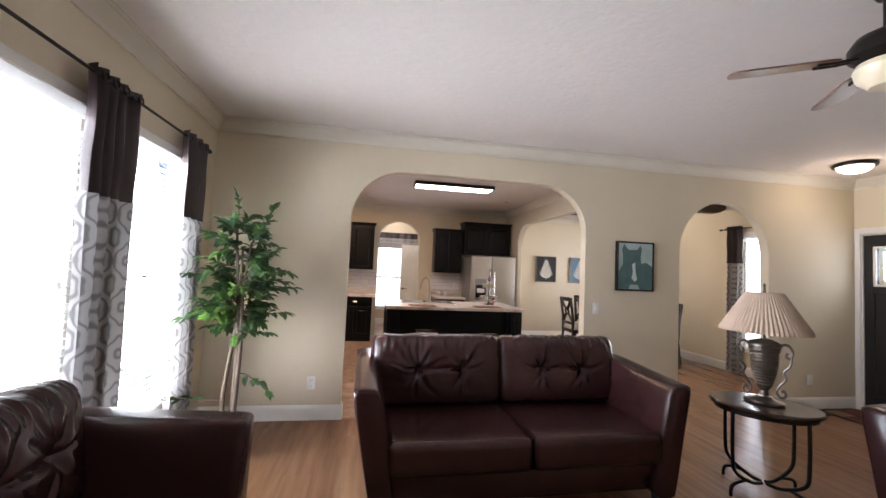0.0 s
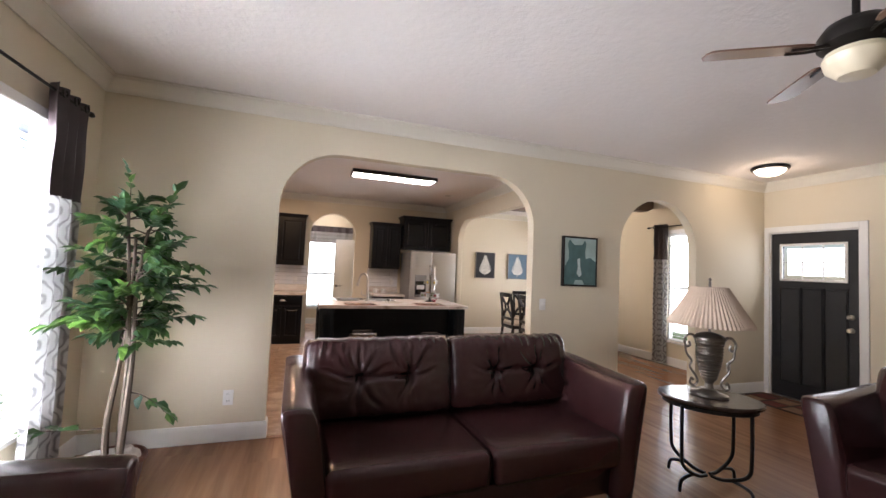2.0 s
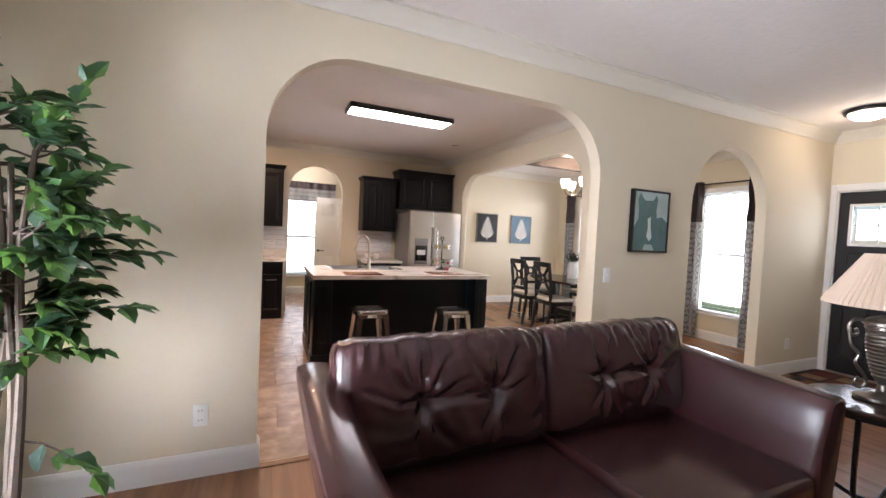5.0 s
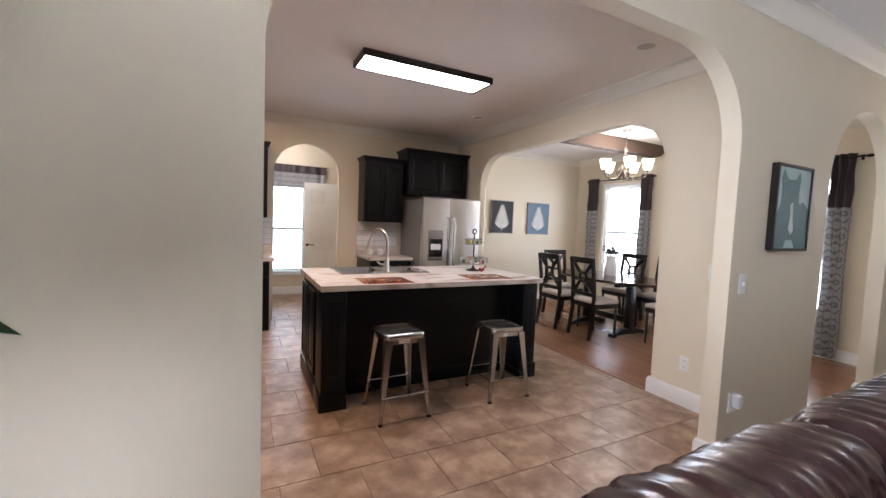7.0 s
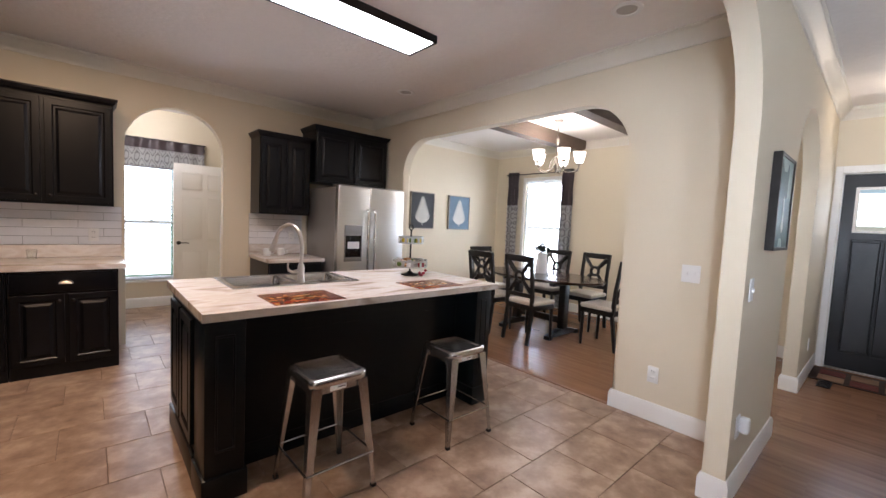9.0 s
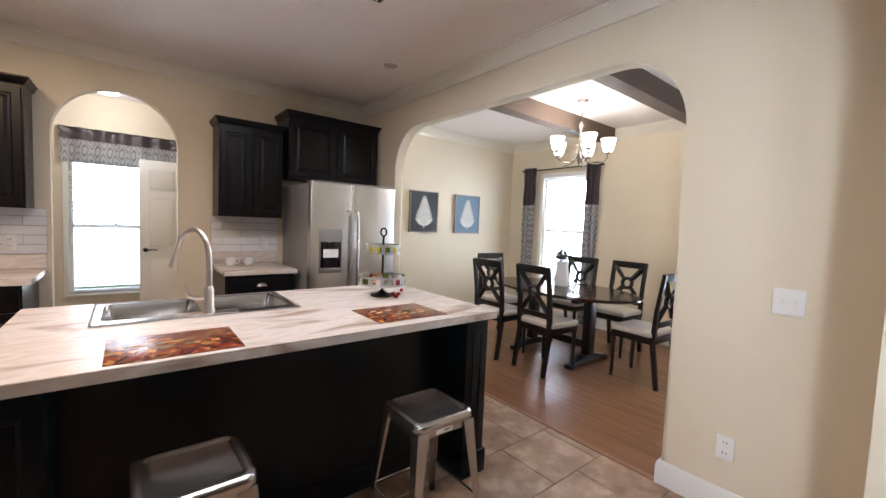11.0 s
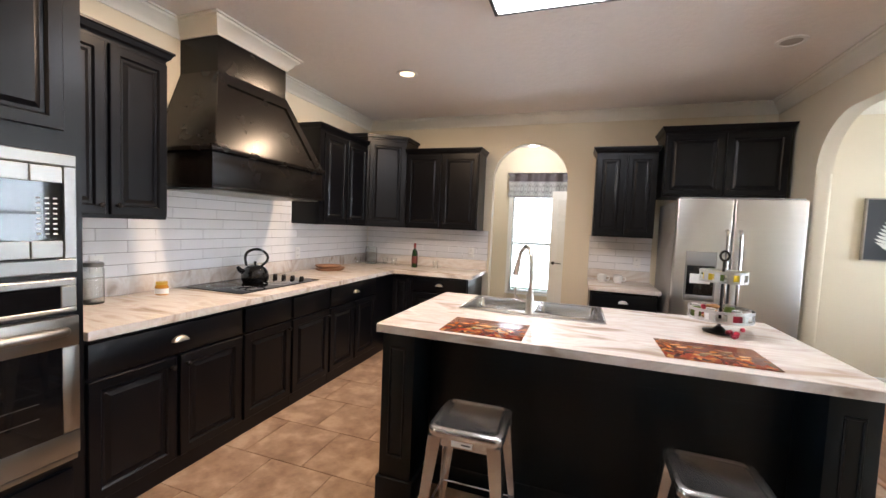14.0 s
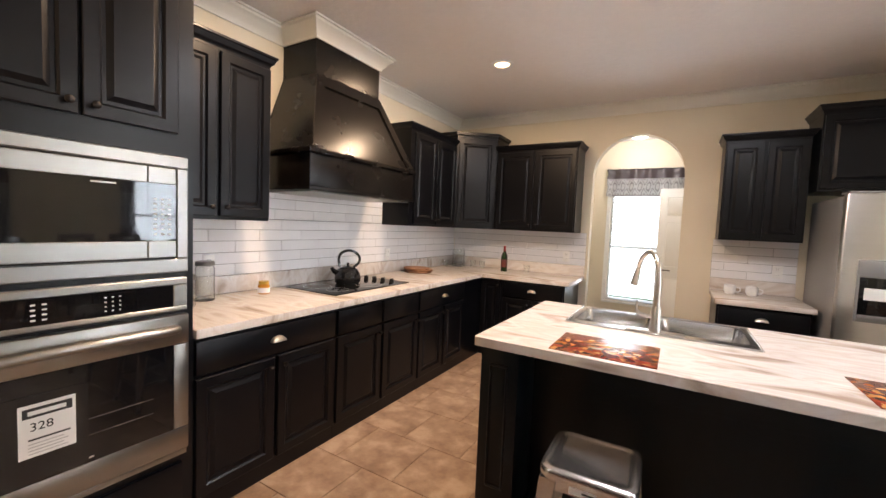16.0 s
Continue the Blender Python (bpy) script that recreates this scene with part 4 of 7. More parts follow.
part("frame", fr, IRON, pa, "black frame")
part("canvas", boxed(-0.205, -0.034, -0.25, 0.205, -0.004, 0.25), PAINT_BG, pa)
sil = [(-0.20, -0.249), (-0.20, -0.06), (-0.15, 0.02), (-0.15, 0.10), (-0.165, 0.18), (-0.14, 0.235), (-0.11, 0.20), (-0.08, 0.175), (0.02, 0.18), (0.055, 0.23), (0.075, 0.19), (0.06, 0.10), (0.07, 0.03), (0.13, 0.045), (0.204, 0.0), (0.204, -0.249), (0.06, -0.249), (0.03, -0.20), (-0.06, -0.20), (-0.08, -0.249)]
part("painted_shape", prism(bmesh.new(), sil, 'y', -0.0355, -0.034), PAINT_DK, pa)
part("painted_stroke", prism(bmesh.new(), [(-0.04, 0.02), (-0.005, 0.04), (0.0, -0.05), (0.02, -0.14), (-0.01, -0.17), (-0.045, -0.13), (-0.03, -0.06)], 'y', -0.0368, -0.0356), PAINT_WH, pa)


def plate(name, m, label, w=0.075, h=0.12, kind="outlet"):
    p = thing(name, m, label, "switch" if kind == "switch" else "outlet")
    part("plate", boxed(-w / 2, 0.0005, -h / 2, w / 2, 0.007, h / 2, bev=0.003), WHITE, p)
    if kind == "switch":
        n = max(1, round(w / 0.07))
        for i in range(n):
            x = (i - (n - 1) / 2) * 0.046
            part("toggle", boxed(x - 0.006, 0.007, -0.012, x + 0.006, 0.017, 0.010, bev=0.002), WHITE, p)
    else:
        for z in (-0.026, 0.026):
            part("socket", boxed(-0.017, 0.007, z - 0.016, 0.017, 0.0095, z + 0.016, bev=0.003), WHITE, p)
            sl = bmesh.new()
            box(sl, -0.009, 0.0094, z - 0.004, -0.006, 0.0099, z + 0.007)
            box(sl, 0.006, 0.0094, z - 0.004, 0.009, 0.0099, z + 0.007)
            part("slot", sl, IRON, p)
    return p


plate("outlet", north(-0.392, 0.341, YW), "white duplex outlet on the cream wall")
plate("light_switch", north(2.498, 1.112, YW), "white light switch on the cream wall", kind="switch")
plate("outlet", north(2.497, 0.385, YW), "white duplex outlet with a plug-in above the baseboard")
plate("outlet", north(5.28, 0.345, YW), "white duplex outlet beside the front door")
plate("light_switch", pose(XP, 4.488, 1.112, 0, 0, 90), "white double light switch on the tan wall", 0.115, kind="switch")
plate("outlet", pose(XP, 4.674, 0.345, 0, 0, 90), "white duplex outlet low on the tan wall")
plug = thing("plug_in_freshener", north(2.497, 0.41, YW), "small white plug-in air freshener in an outlet", "plug-in")
part("body", boxed(-0.024, 0.010, -0.045, 0.024, 0.055, 0.035, bev=0.012, seg=3), WHITE, plug)
part("bottle", lathe(bmesh.new(), [(0.0, -0.05), (0.016, -0.048), (0.018, -0.02), (0.01, 0.0), (0.0, 0.0)], 0, 0.035, seg=12), CERAMIC, plug)
vent = thing("floor_vent", pose(5.25, 3.91, 0.0), "dark metal floor register beside the baseboard", "vent")
part("frame", boxed(-0.15, -0.05, 0.0005, 0.15, 0.05, 0.006, bev=0.002), IRON, vent)
for i in range(9):
    part("louver", boxed(-0.13 + i * 0.03, -0.038, 0.006, -0.118 + i * 0.03, 0.038, 0.008), IRON, vent)

# ---- dining room ----
BEAM = material("dark_beam_wood", (0.085, 0.058, 0.042), 0.65, vary=0.4, scale=5, bump=0.4, bump_scale=30, stretch=(1, 9, 9), fine=0.3)
for y0 in (6.91, 5.75):
    bm = bmesh.new()
    prism(bm, [(XPB - 0.0, H - 0.001), (XPB, H - 0.185), (XR - 0.25, H - 0.185), (XR - 0.12, H - 0.12), (XR - 0.12, H - 0.001)], 'y', y0, y0 + 0.15)
    b = part("ceiling_beam", bm, BEAM, None, "", False)
    tagged(b, "dark brown wooden ceiling beam over the dining table", "beam", "ceiling beams")


def dining_chair():
    c = thing("dining_chair", pose(0, 0, 0), "black wooden dining chair with ring back and cream seat", "chair", "chairs round the table")
    part("seat_cushion", boxed(-0.215, -0.215, 0.455, 0.215, 0.19, 0.505, bev=0.018, seg=3), FABRIC, c, "cream upholstered seat")
    part("seat_frame", boxed(-0.21, -0.205, 0.395, 0.21, 0.195, 0.455, bev=0.006), DARKWOOD, c)
    for x in (-0.19, 0.19):
        f = bmesh.new()
        tube(f, [(x, -0.185, 0.40), (x, -0.187, 0.2), (x, -0.19, 0.0)], [0.024, 0.022, 0.017], 4)
        part("leg", f, DARKWOOD, c, smooth=False)
        b = bmesh.new()
        prism(b, [(0.16, 0.42), (0.195, 0.42), (0.255, 0.0), (0.225, 0.0)], 'x', x - 0.018, x + 0.018)
        part("leg", b, DARKWOOD, c, smooth=False)
        p = bmesh.new()
        prism(p, [(0.165, 0.42), (0.205, 0.42), (0.215, 0.70), (0.265, 1.03), (0.235, 1.04), (0.185, 0.70)], 'x', x - 0.02, x + 0.02)
        part("back_post", p, DARKWOOD, c, smooth=False)

    def rail(z0, z1, y):
        return boxed(-0.171, y - 0.012, z0, 0.171, y + 0.012, z1, bev=0.004)
    r = rail(0.965, 1.04, 0.245)
    part("top_rail", r, DARKWOOD, c)
    part("lower_rail", rail(0.545, 0.595, 0.195), DARKWOOD, c)
    zc, yc = 0.785, 0.213
    ring = tube(bmesh.new(), [(0.058 * math.cos(a * math.pi / 10), yc + 0.125 * 0.058 * math.sin(a * math.pi / 10), zc + 0.058 * math.sin(a * math.pi / 10)) for a in range(21)], 0.021, 6)
    part("back_ring", ring, DARKWOOD, c)
    for sx, sz in ((-1, -1), (-1, 1), (1, -1), (1, 1)):
        e = (sx * 0.165, yc + sz * 0.026, zc + sz * 0.185)
        s = (sx * 0.045, yc + sz * 0.006, zc + sz * 0.045)
        part("back_brace", tube(bmesh.new(), [s, e], [0.027, 0.032], 4), DARKWOOD, c, smooth=False)
    return c


ch = dining_chair()
# local front is -y; the back stands at y = +0.25
ch.matrix_basis = pose(3.95, 7.07, 0, 0, 0, 90)
for m in (pose(3.98, 6.47, 0, 0, 0, 86), pose(4.45, 7.53, 0, 0, 0, -4), pose(5.15, 6.99, 0, 0, 0, -90), pose(5.15, 6.38, 0, 0, 0, -92), pose(4.56, 5.79, 0, 0, 0, 178)):
    copy_thing(ch, m)

dt = thing("dining_table", pose(4.47, 6.66, 0), "dark walnut oval dining table on a double pedestal", "table")
tp = lathe(bmesh.new(), [(0.0, 0.715), (0.47, 0.715), (0.49, 0.725), (0.50, 0.738), (0.495, 0.752), (0.0, 0.755)], seg=56)
for v in tp.verts:
    v.co.y = v.co.y * 1.72
    v.co.x *= 1.06
part("tabletop", tp, TABLEWOOD, dt, "polished walnut-brown top")
for s in (-1, 1):
    ps = boxed(-0.055, s * 0.36 - 0.045, 0.10, 0.055, s * 0.36 + 0.045, 0.66, bev=0.01)
    part("pedestal", ps, DARKWOOD, dt)
    ft = bmesh.new()
    prism(ft, [(-0.34, 0.0), (-0.28, 0.0), (-0.25, 0.03), (0.25, 0.03), (0.28, 0.0), (0.34, 0.0), (0.34, 0.045), (0.10, 0.10), (-0.10, 0.10), (-0.34, 0.045)], 'y', s * 0.36 - 0.04, s * 0.36 + 0.04)
    part("foot", ft, DARKWOOD, dt, smooth=False)
    part("bearer", boxed(-0.30, s * 0.36 - 0.035, 0.66, 0.30, s * 0.36 + 0.035, 0.714, bev=0.006), DARKWOOD, dt)
part("stretcher", boxed(-0.03, -0.314, 0.16, 0.03, 0.314, 0.24, bev=0.006), DARKWOOD, dt)

vs = thing("flower_vase", pose(4.55, 6.72, 0.756), "white ceramic pitcher with dried stems and greenery", "vase")
part("pitcher", lathe(bmesh.new(), [(0.0, 0.0), (0.075, 0.0), (0.085, 0.02), (0.08, 0.12), (0.062, 0.22), (0.068, 0.27), (0.062, 0.272), (0.055, 0.22), (0.06, 0.10), (0.0, 0.03)], seg=24), CERAMIC, vs)
part("pitcher_handle", tube(bmesh.new(), spline([(0.0, 0.075, 0.06), (0, 0.125, 0.10), (0, 0.125, 0.19), (0, 0.066, 0.235)], 6), 0.008, 7), CERAMIC, vs)
STEMG = material("dried_greenery", (0.045, 0.06, 0.04), 0.8, vary=0.4, scale=20)
fl = bmesh.new()
crown = bmesh.new()
for i in range(44):
    a, t = rnd.uniform(0, 6.28), rnd.uniform(0.02, 0.13)
    tipz = rnd.uniform(0.34, 0.46) - t * 0.5
    pts = spline([(0.02 * math.cos(a), 0.02 * math.sin(a), 0.2), (t * 0.6 * math.cos(a), t * 0.6 * math.sin(a), 0.3), (t * math.cos(a), t * math.sin(a), tipz)], 4)
    tube(fl, pts, 0.0018, 4)
    for p in pts[4:]:
        for _ in range(2):
            leaf_at(p, Vector((rnd.uniform(-1, 1), rnd.uniform(-1, 1), rnd.uniform(-0.2, 1))), rnd.uniform(0.018, 0.04))
part("stems", fl, STEMG, vs, "thin dried stems")
part("foliage", crown, STEMG, vs, "grey-green small leaves", smooth=False)

BRONZE = material("brushed_bronze", (0.20, 0.17, 0.145), 0.35, 0.9, vary=0.2, scale=20)
cd = thing("chandelier", pose(4.50, 6.56, 0), "five-arm bronze chandelier with lit white glass shades", "chandelier")
part("canopy", lathe(bmesh.new(), [(0.0, H - 0.035), (0.045, H - 0.03), (0.065, H - 0.008), (0.065, H - 0.001), (0.0, H - 0.001)], seg=24), BRONZE, cd)
chn = bmesh.new()
for i in range(7):
    z = H - 0.05 - i * 0.03
    d = Vector((1, 0, 0)) if i % 2 else Vector((0, 1, 0))
    tube(chn, [Vector((0, 0, z)) + d * 0.010 * math.cos(k * math.pi / 4) + Vector((0, 0, 0.021 * math.sin(k * math.pi / 4))) for k in range(9)], 0.003, 5)
part("chain", chn, BRONZE, cd)
part("column", lathe(bmesh.new(), [(0.0, 2.55), (0.012, 2.54), (0.03, 2.50), (0.012, 2.46), (0.012, 2.32), (0.03, 2.25), (0.035, 2.20), (0.02, 2.13), (0.008, 2.10), (0.0, 2.07)], seg=18), BRONZE, cd)
for i in range(5):
    a = radians(72 * i + 14)
    c, s = math.cos(a), math.sin(a)
    pts = spline([(0.02 * c, 0.02 * s, 2.22), (0.09 * c, 0.09 * s, 2.12), (0.19 * c, 0.19 * s, 2.10), (0.265 * c, 0.265 * s, 2.14), (0.28 * c, 0.28 * s, 2.20)], 6)
    b = tube(bmesh.new(), pts, 0.008, 7)
    tube(b, spline([(0.03 * c, 0.03 * s, 2.30), (0.08 * c, 0.08 * s, 2.24), (0.11 * c, 0.11 * s, 2.17), (0.08 * c, 0.08 * s, 2.14)], 5), 0.005, 6)
    arm = part("arm", b, BRONZE, cd)
    part("socket_cup", lathe(bmesh.new(), [(0.0, 2.195), (0.03, 2.20), (0.034, 2.215), (0.012, 2.222), (0.0, 2.222)], 0.28 * c, 0.28 * s, seg=14), BRONZE, arm)
    part("shade", lathe(bmesh.new(), [(0.0, 2.222), (0.036, 2.223), (0.050, 2.240), (0.061, 2.290), (0.076, 2.355), (0.073, 2.355), (0.057, 2.290), (0.046, 2.243), (0.0, 2.23)], 0.28 * c, 0.28 * s, seg=18), LIGHT_SHADE, arm, "lit frosted white glass")
lamp("chandelier_bulbs", 4.50, 6.56, 2.42, 36, (1.0, 0.90, 0.76), 0.12)

FERN_BLACK = material("black_canvas", (0.012, 0.013, 0.016), 0.6, vary=0.2, scale=20, bump=0.2, bump_scale=400)
FERN_BLUE = material("slate_blue_canvas", (0.085, 0.15, 0.21), 0.6, vary=0.3, scale=12, bump=0.2, bump_scale=400)
FERN_LEAF = material("cream_fern_print", (0.62, 0.60, 0.54), 0.7, vary=0.15, scale=40)
FRAMEGREY = material("weathered_frame", (0.26, 0.22, 0.18), 0.6, vary=0.3, scale=20)
for x0, x1, cm, lab in ((3.822, 4.315, FERN_BLACK, "fern print, cream leaf on black, thin frame"), (4.655, 5.165, FERN_BLUE, "fern print, cream leaf on slate blue, thin frame")):
    p = thing("fern_picture", pose((x0 + x1) / 2, YD, 1.56), lab, "picture", "fern pictures")
    w, h = (x1 - x0) / 2, 0.298
    fb = bmesh.new()
    for q in ((-w, -h, -w + 0.012, h), (w - 0.012, -h, w, h), (-w + 0.012, -h, w - 0.012, -h + 0.012), (-w + 0.012, h - 0.012, w - 0.012, h)):
        box(fb, q[0], -0.04, q[1], q[2], -0.001, q[3])
    part("frame", fb, FRAMEGREY, p, "thin weathered wood frame", smooth=False)
    part("canvas", boxed(-w + 0.012, -0.035, -h + 0.012, w - 0.012, -0.003, h - 0.012), cm, p)
    lf = bmesh.new()
    prism(lf, [(-0.006, -0.24), (0.006, -0.24), (0.004, 0.22), (-0.004, 0.22)], 'y', -0.0365, -0.035)
    for k in range(13):
        z = -0.205 + k * 0.032
        ln_ = 0.19 * (1 - k / 13.5) ** 0.85 * (0.62 if k == 0 else 0.88 if k == 1 else 1)
        for s in (-1, 1):
            prism(lf, [(0, z), (s * ln_ * 0.5, z + 0.010), (s * ln_ * 0.82, z + 0.030), (s * ln_, z + 0.056), (s * ln_ * 0.76, z + 0.050), (s * ln_ * 0.42, z + 0.037), (0, z + 0.024)], 'y', -0.0372 - 0.0002 * (k % 2), -0.0352)
    part("fern_leaf", lf, FERN_LEAF, p, "cream leaf shape", smooth=False)

# ---- utility room ----
vl = thing("valance", north(0.665, 0, YU - 0.001) @ pose(0, 0.02, 0), "dark brown and damask valance above the utility window", "valance")
part("upper_band", cloth(1.12, 2.20, 2.34, 6, 0.03, 3), CURTAIN, vl, "plain dark brown band")
part("patterned_band", cloth(1.12, 1.94, 2.20, 6, 0.03, 3), DAMASK, vl, "grey damask band")
part("valance_rod", rod(bmesh.new(), (-0.58, 0.012, 2.33), (0.58, 0.012, 2.33), 0.008), IRON, vl)
for s in (-1, 1):
    part("bracket", rod(bmesh.new(), (s * 0.575, -0.019, 2.33), (s * 0.575, 0.012, 2.33), 0.006), IRON, vl)

ud = thing("door_2", pose(1.20, 10.24, 0.0), "white six-panel interior door standing open", "door", "", "structure")
part("leaf", boxed(-0.38, -0.0175, 0.012, 0.38, 0.0175, 2.03, bev=0.002), TRIM, ud)
for x0, x1 in ((-0.27, -0.04), (0.04, 0.27)):
    for z0, z1 in ((0.22, 0.80), (0.98, 1.56), (1.68, 1.90)):
        q = bmesh.new()
        box(q, x0, -0.0275, z0, x1, -0.0178, z1, 0.009, 2)
        part("raised_panel", q, TRIM, ud)
        e = bmesh.new()
        for a in ((x0 - 0.016, z0 - 0.016, x0 - 0.004, z1 + 0.016), (x1 + 0.004, z0 - 0.016, x1 + 0.016, z1 + 0.016), (x0 - 0.004, z1 + 0.004, x1 + 0.004, z1 + 0.016), (x0 - 0.004, z0 - 0.016, x1 + 0.004, z0 - 0.004)):
            box(e, a[0], -0.0235, a[1], a[2], -0.0178, a[3], 0.002, 1)
        part("panel_moulding", e, TRIM, ud)
lv_ = lathe(bmesh.new(), [(0.0, 0.0), (0.026, 0.0), (0.026, 0.008), (0.010, 0.012), (0.010, 0.04), (0.0, 0.04)], seg=14)
lo = part("lever_handle", lv_, IRON, ud, "dark bronze lever")
lo.matrix_basis = pose(-0.32, -0.0175, 0.92, 90, 0, 0)
part("lever", tube(bmesh.new(), [(-0.32, -0.055, 0.92), (-0.25, -0.058, 0.922), (-0.20, -0.055, 0.918)], 0.007, 7), IRON, ud)
part("hinge_post", boxed(0.383, -0.02, 0.0, 0.55, 0.02, 2.1), TRIM, ud)
flush_light("utility_light", 0.55, 9.84, "round flush ceiling light in the utility room", 0.15, H - 0.02)
lamp("utility_bulb", 0.55, 9.84, 2.50, 14, SOFTWHITE, 0.08)

# ---- kitchen cabinets ----
def marble(name):
    m = material(name, (0.7, 0.66, 0.62), 0.25, vary=0.02, bump=0.02, bump_scale=80)
    n, l = m.node_tree.nodes, m.node_tree.links
    co = n.new("ShaderNodeTexCoord")
    mp = n.new("ShaderNodeMapping")
    mp.inputs["Scale"].default_value = (0.9, 3.2, 2.0)
    mp.inputs["Rotation"].default_value = (0, 0, radians(16))
    l.new(co.outputs["Object"], mp.inputs[0])
    a = n.new("ShaderNodeTexNoise")
    a.inputs["Scale"].default_value, a.inputs["Detail"].default_value, a.inputs["Distortion"].default_value = 2.0, 6, 1.3
    l.new(mp.outputs[0], a.inputs["Vector"])
    ramp(m, a.outputs["Fac"], [(0.30, (0.36, 0.285, 0.225)), (0.40, (0.55, 0.485, 0.43)), (0.50, (0.67, 0.63, 0.595)), (0.58, (0.60, 0.53, 0.475)), (0.72, (0.70, 0.67, 0.64))])
    return m


MARBLE = marble("marble_laminate")


def cab_door(parent, m, w, h, name="door", t=0.02, mat=None):
    """A raised-panel door from its lower corner, front towards -y at y = -t."""
    fw = 0.055
    bm = bmesh.new()

    def ring(inset, y):
        return [bm.verts.new(p) for p in ((inset, y, inset), (w - inset, y, inset), (w - inset, y, h - inset), (inset, y, h - inset))]
    rings = [ring(0.0, 0.0), ring(0.0, -t + 0.003), ring(0.003, -t), ring(fw - 0.008, -t), ring(fw, -t + 0.008), ring(fw, -0.002)]
    for a, b in zip(rings, rings[1:]):
        for i in range(4):
            bm.faces.new((a[i], a[(i + 1) % 4], b[(i + 1) % 4], b[i]))
    door = part(name, bm, mat or CABINET, parent, smooth=False)
    door.matrix_basis = m
    bm = bmesh.new()
    g, s = fw + 0.014, 0.020
    rings = [ring(fw - 0.001, -t * 0.40), ring(g, -t * 0.40), ring(g + s, -t * 0.92)]
    for a, b in zip(rings, rings[1:]):
        for i in range(4):
            bm.faces.new((a[i], a[(i + 1) % 4], b[(i + 1) % 4], b[i]))
    bm.faces.new(rings[-1])
    part("raised_panel", bm, mat or CABINET, door, smooth=False)
    return door


def knob(parent, x, y, z):
    k = lathe(bmesh.new(), [(0.0, 0.0), (0.006, 0.0), (0.005, 0.012), (0.013, 0.018), (0.014, 0.025), (0.008, 0.030), (0.0, 0.031)], seg=12)
    part("knob", k, IRON, parent, "small dark bronze knob").matrix_basis = pose(x, y, z, 90, 0, 0)


def cup_pull(parent, x, y, z):
    b = bmesh.new()
    n = 10
    rings = []
    for j in range(5):
        v = j / 4 * math.pi / 2
        rings.append([b.verts.new((x + 0.045 * math.cos(math.pi * i / n) * math.cos(v * 0.35), y - 0.026 * math.sin(v), z + 0.030 * math.sin(math.pi * i / n) * math.cos(v))) for i in range(n + 1)])
    for r0, r1 in zip(rings, rings[1:]):
        for i in range(n):
            b.faces.new((r0[i], r0[i + 1], r1[i + 1], r1[i]))
    bmesh.ops.remove_doubles(b, verts=b.verts, dist=0.0005)
    part("cup_pull", b, BRASSY, parent, "brushed nickel cup pull")


def cabinet(name, m, w, z0, z1, depth, doors, label, drawers=0.0, crown=False, group="", knobs="bottom", pulls=True):
    """A cabinet from local x = 0 to w; its face is y = 0, it reaches back to y = depth. doors: widths' splits."""
    c = thing(name, m, label, "cabinet", group)
    part("body", boxed(0, 0, z0, w, depth, z1), CABINET, c, smooth=False)
    bottom = z0 + 0.02 if z0 > 1 else 0.10
    top = z1 - 0.02
    split = top - drawers
    n = len(doors) - 1
    for i in range(n):
        a, b = doors[i] + 0.012, doors[i + 1] - 0.012
        dtop = split - (0.018 if drawers else 0)
        d = cab_door(c, pose(a, -0.001, bottom, 0, 0, 0), b - a, dtop - bottom)
        inner = (b - 0.03) if i % 2 == 0 and n > 1 else a + 0.03
        if n == 1:
            inner = b - 0.03
        knob(d, inner - a, -0.02, 0.05 if knobs == "bottom" else dtop - bottom - 0.05)
    if drawers:
        k = 2 if n > 1 else 1
        i = 0
        while i < n:
            j = min(i + k, n)
            a, b = doors[i] + 0.012, doors[j] - 0.012
            d = part("drawer_front", boxed(a, -0.021, split, b, -0.001, top, bev=0.004), CABINET, c)
            if pulls:
                cup_pull(d, (a + b) / 2, -0.021, (split + top) / 2 - 0.01)
            i = j
    if crown:
        cr = bmesh.new()
        pr = [(0.0, z1), (0.0, z1 + 0.012), (-0.012, z1 + 0.02), (-0.022, z1 + 0.045), (-0.03, z1 + 0.05), (-0.03, z1 + 0.062)]
        o = [(0, 0.0), (0.004, 0.01), (0.016, 0.02), (0.026, 0.045), (0.034, 0.05), (0.034, 0.062)]
        for (e0, h0), (e1, h1) in zip(o, o[1:]):
            q0 = [cr.verts.new(p) for p in ((-e0, depth, z1 + h0), (-e0, -e0, z1 + h0), (w + e0, -e0, z1 + h0), (w + e0, depth, z1 + h0))]
            q1 = [cr.verts.new(p) for p in ((-e1, depth, z1 + h1), (-e1, -e1, z1 + h1), (w + e1, -e1, z1 + h1), (w + e1, depth, z1 + h1))]
            for i in range(3):
                cr.faces.new((q0[i], q0[i + 1], q1[i + 1], q1[i]))
        e = o[-1][0]
        cr.faces.new([cr.verts.new(p) for p in ((-e, depth, z1 + 0.062), (-e, -e, z1 + 0.062), (w + e, -e, z1 + 0.062), (w + e, depth, z1 + 0.062))])
        bmesh.ops.remove_doubles(cr, verts=cr.verts, dist=0.0004)
        part("crown", cr, CABINET, c, smooth=False)
    return c


CT = 0.90                   # wall counter height
FX, FY = -0.775, 8.0        # faces of the west and north base cabinets
UX, UY = XK + 0.33, YR - 0.33
G, GB = "upper cabinets", "base cabinets"


def facing_east(x, y):      # local x runs along +y, local y runs to -x
    return pose(x, y, 0, 0, 0, 90)


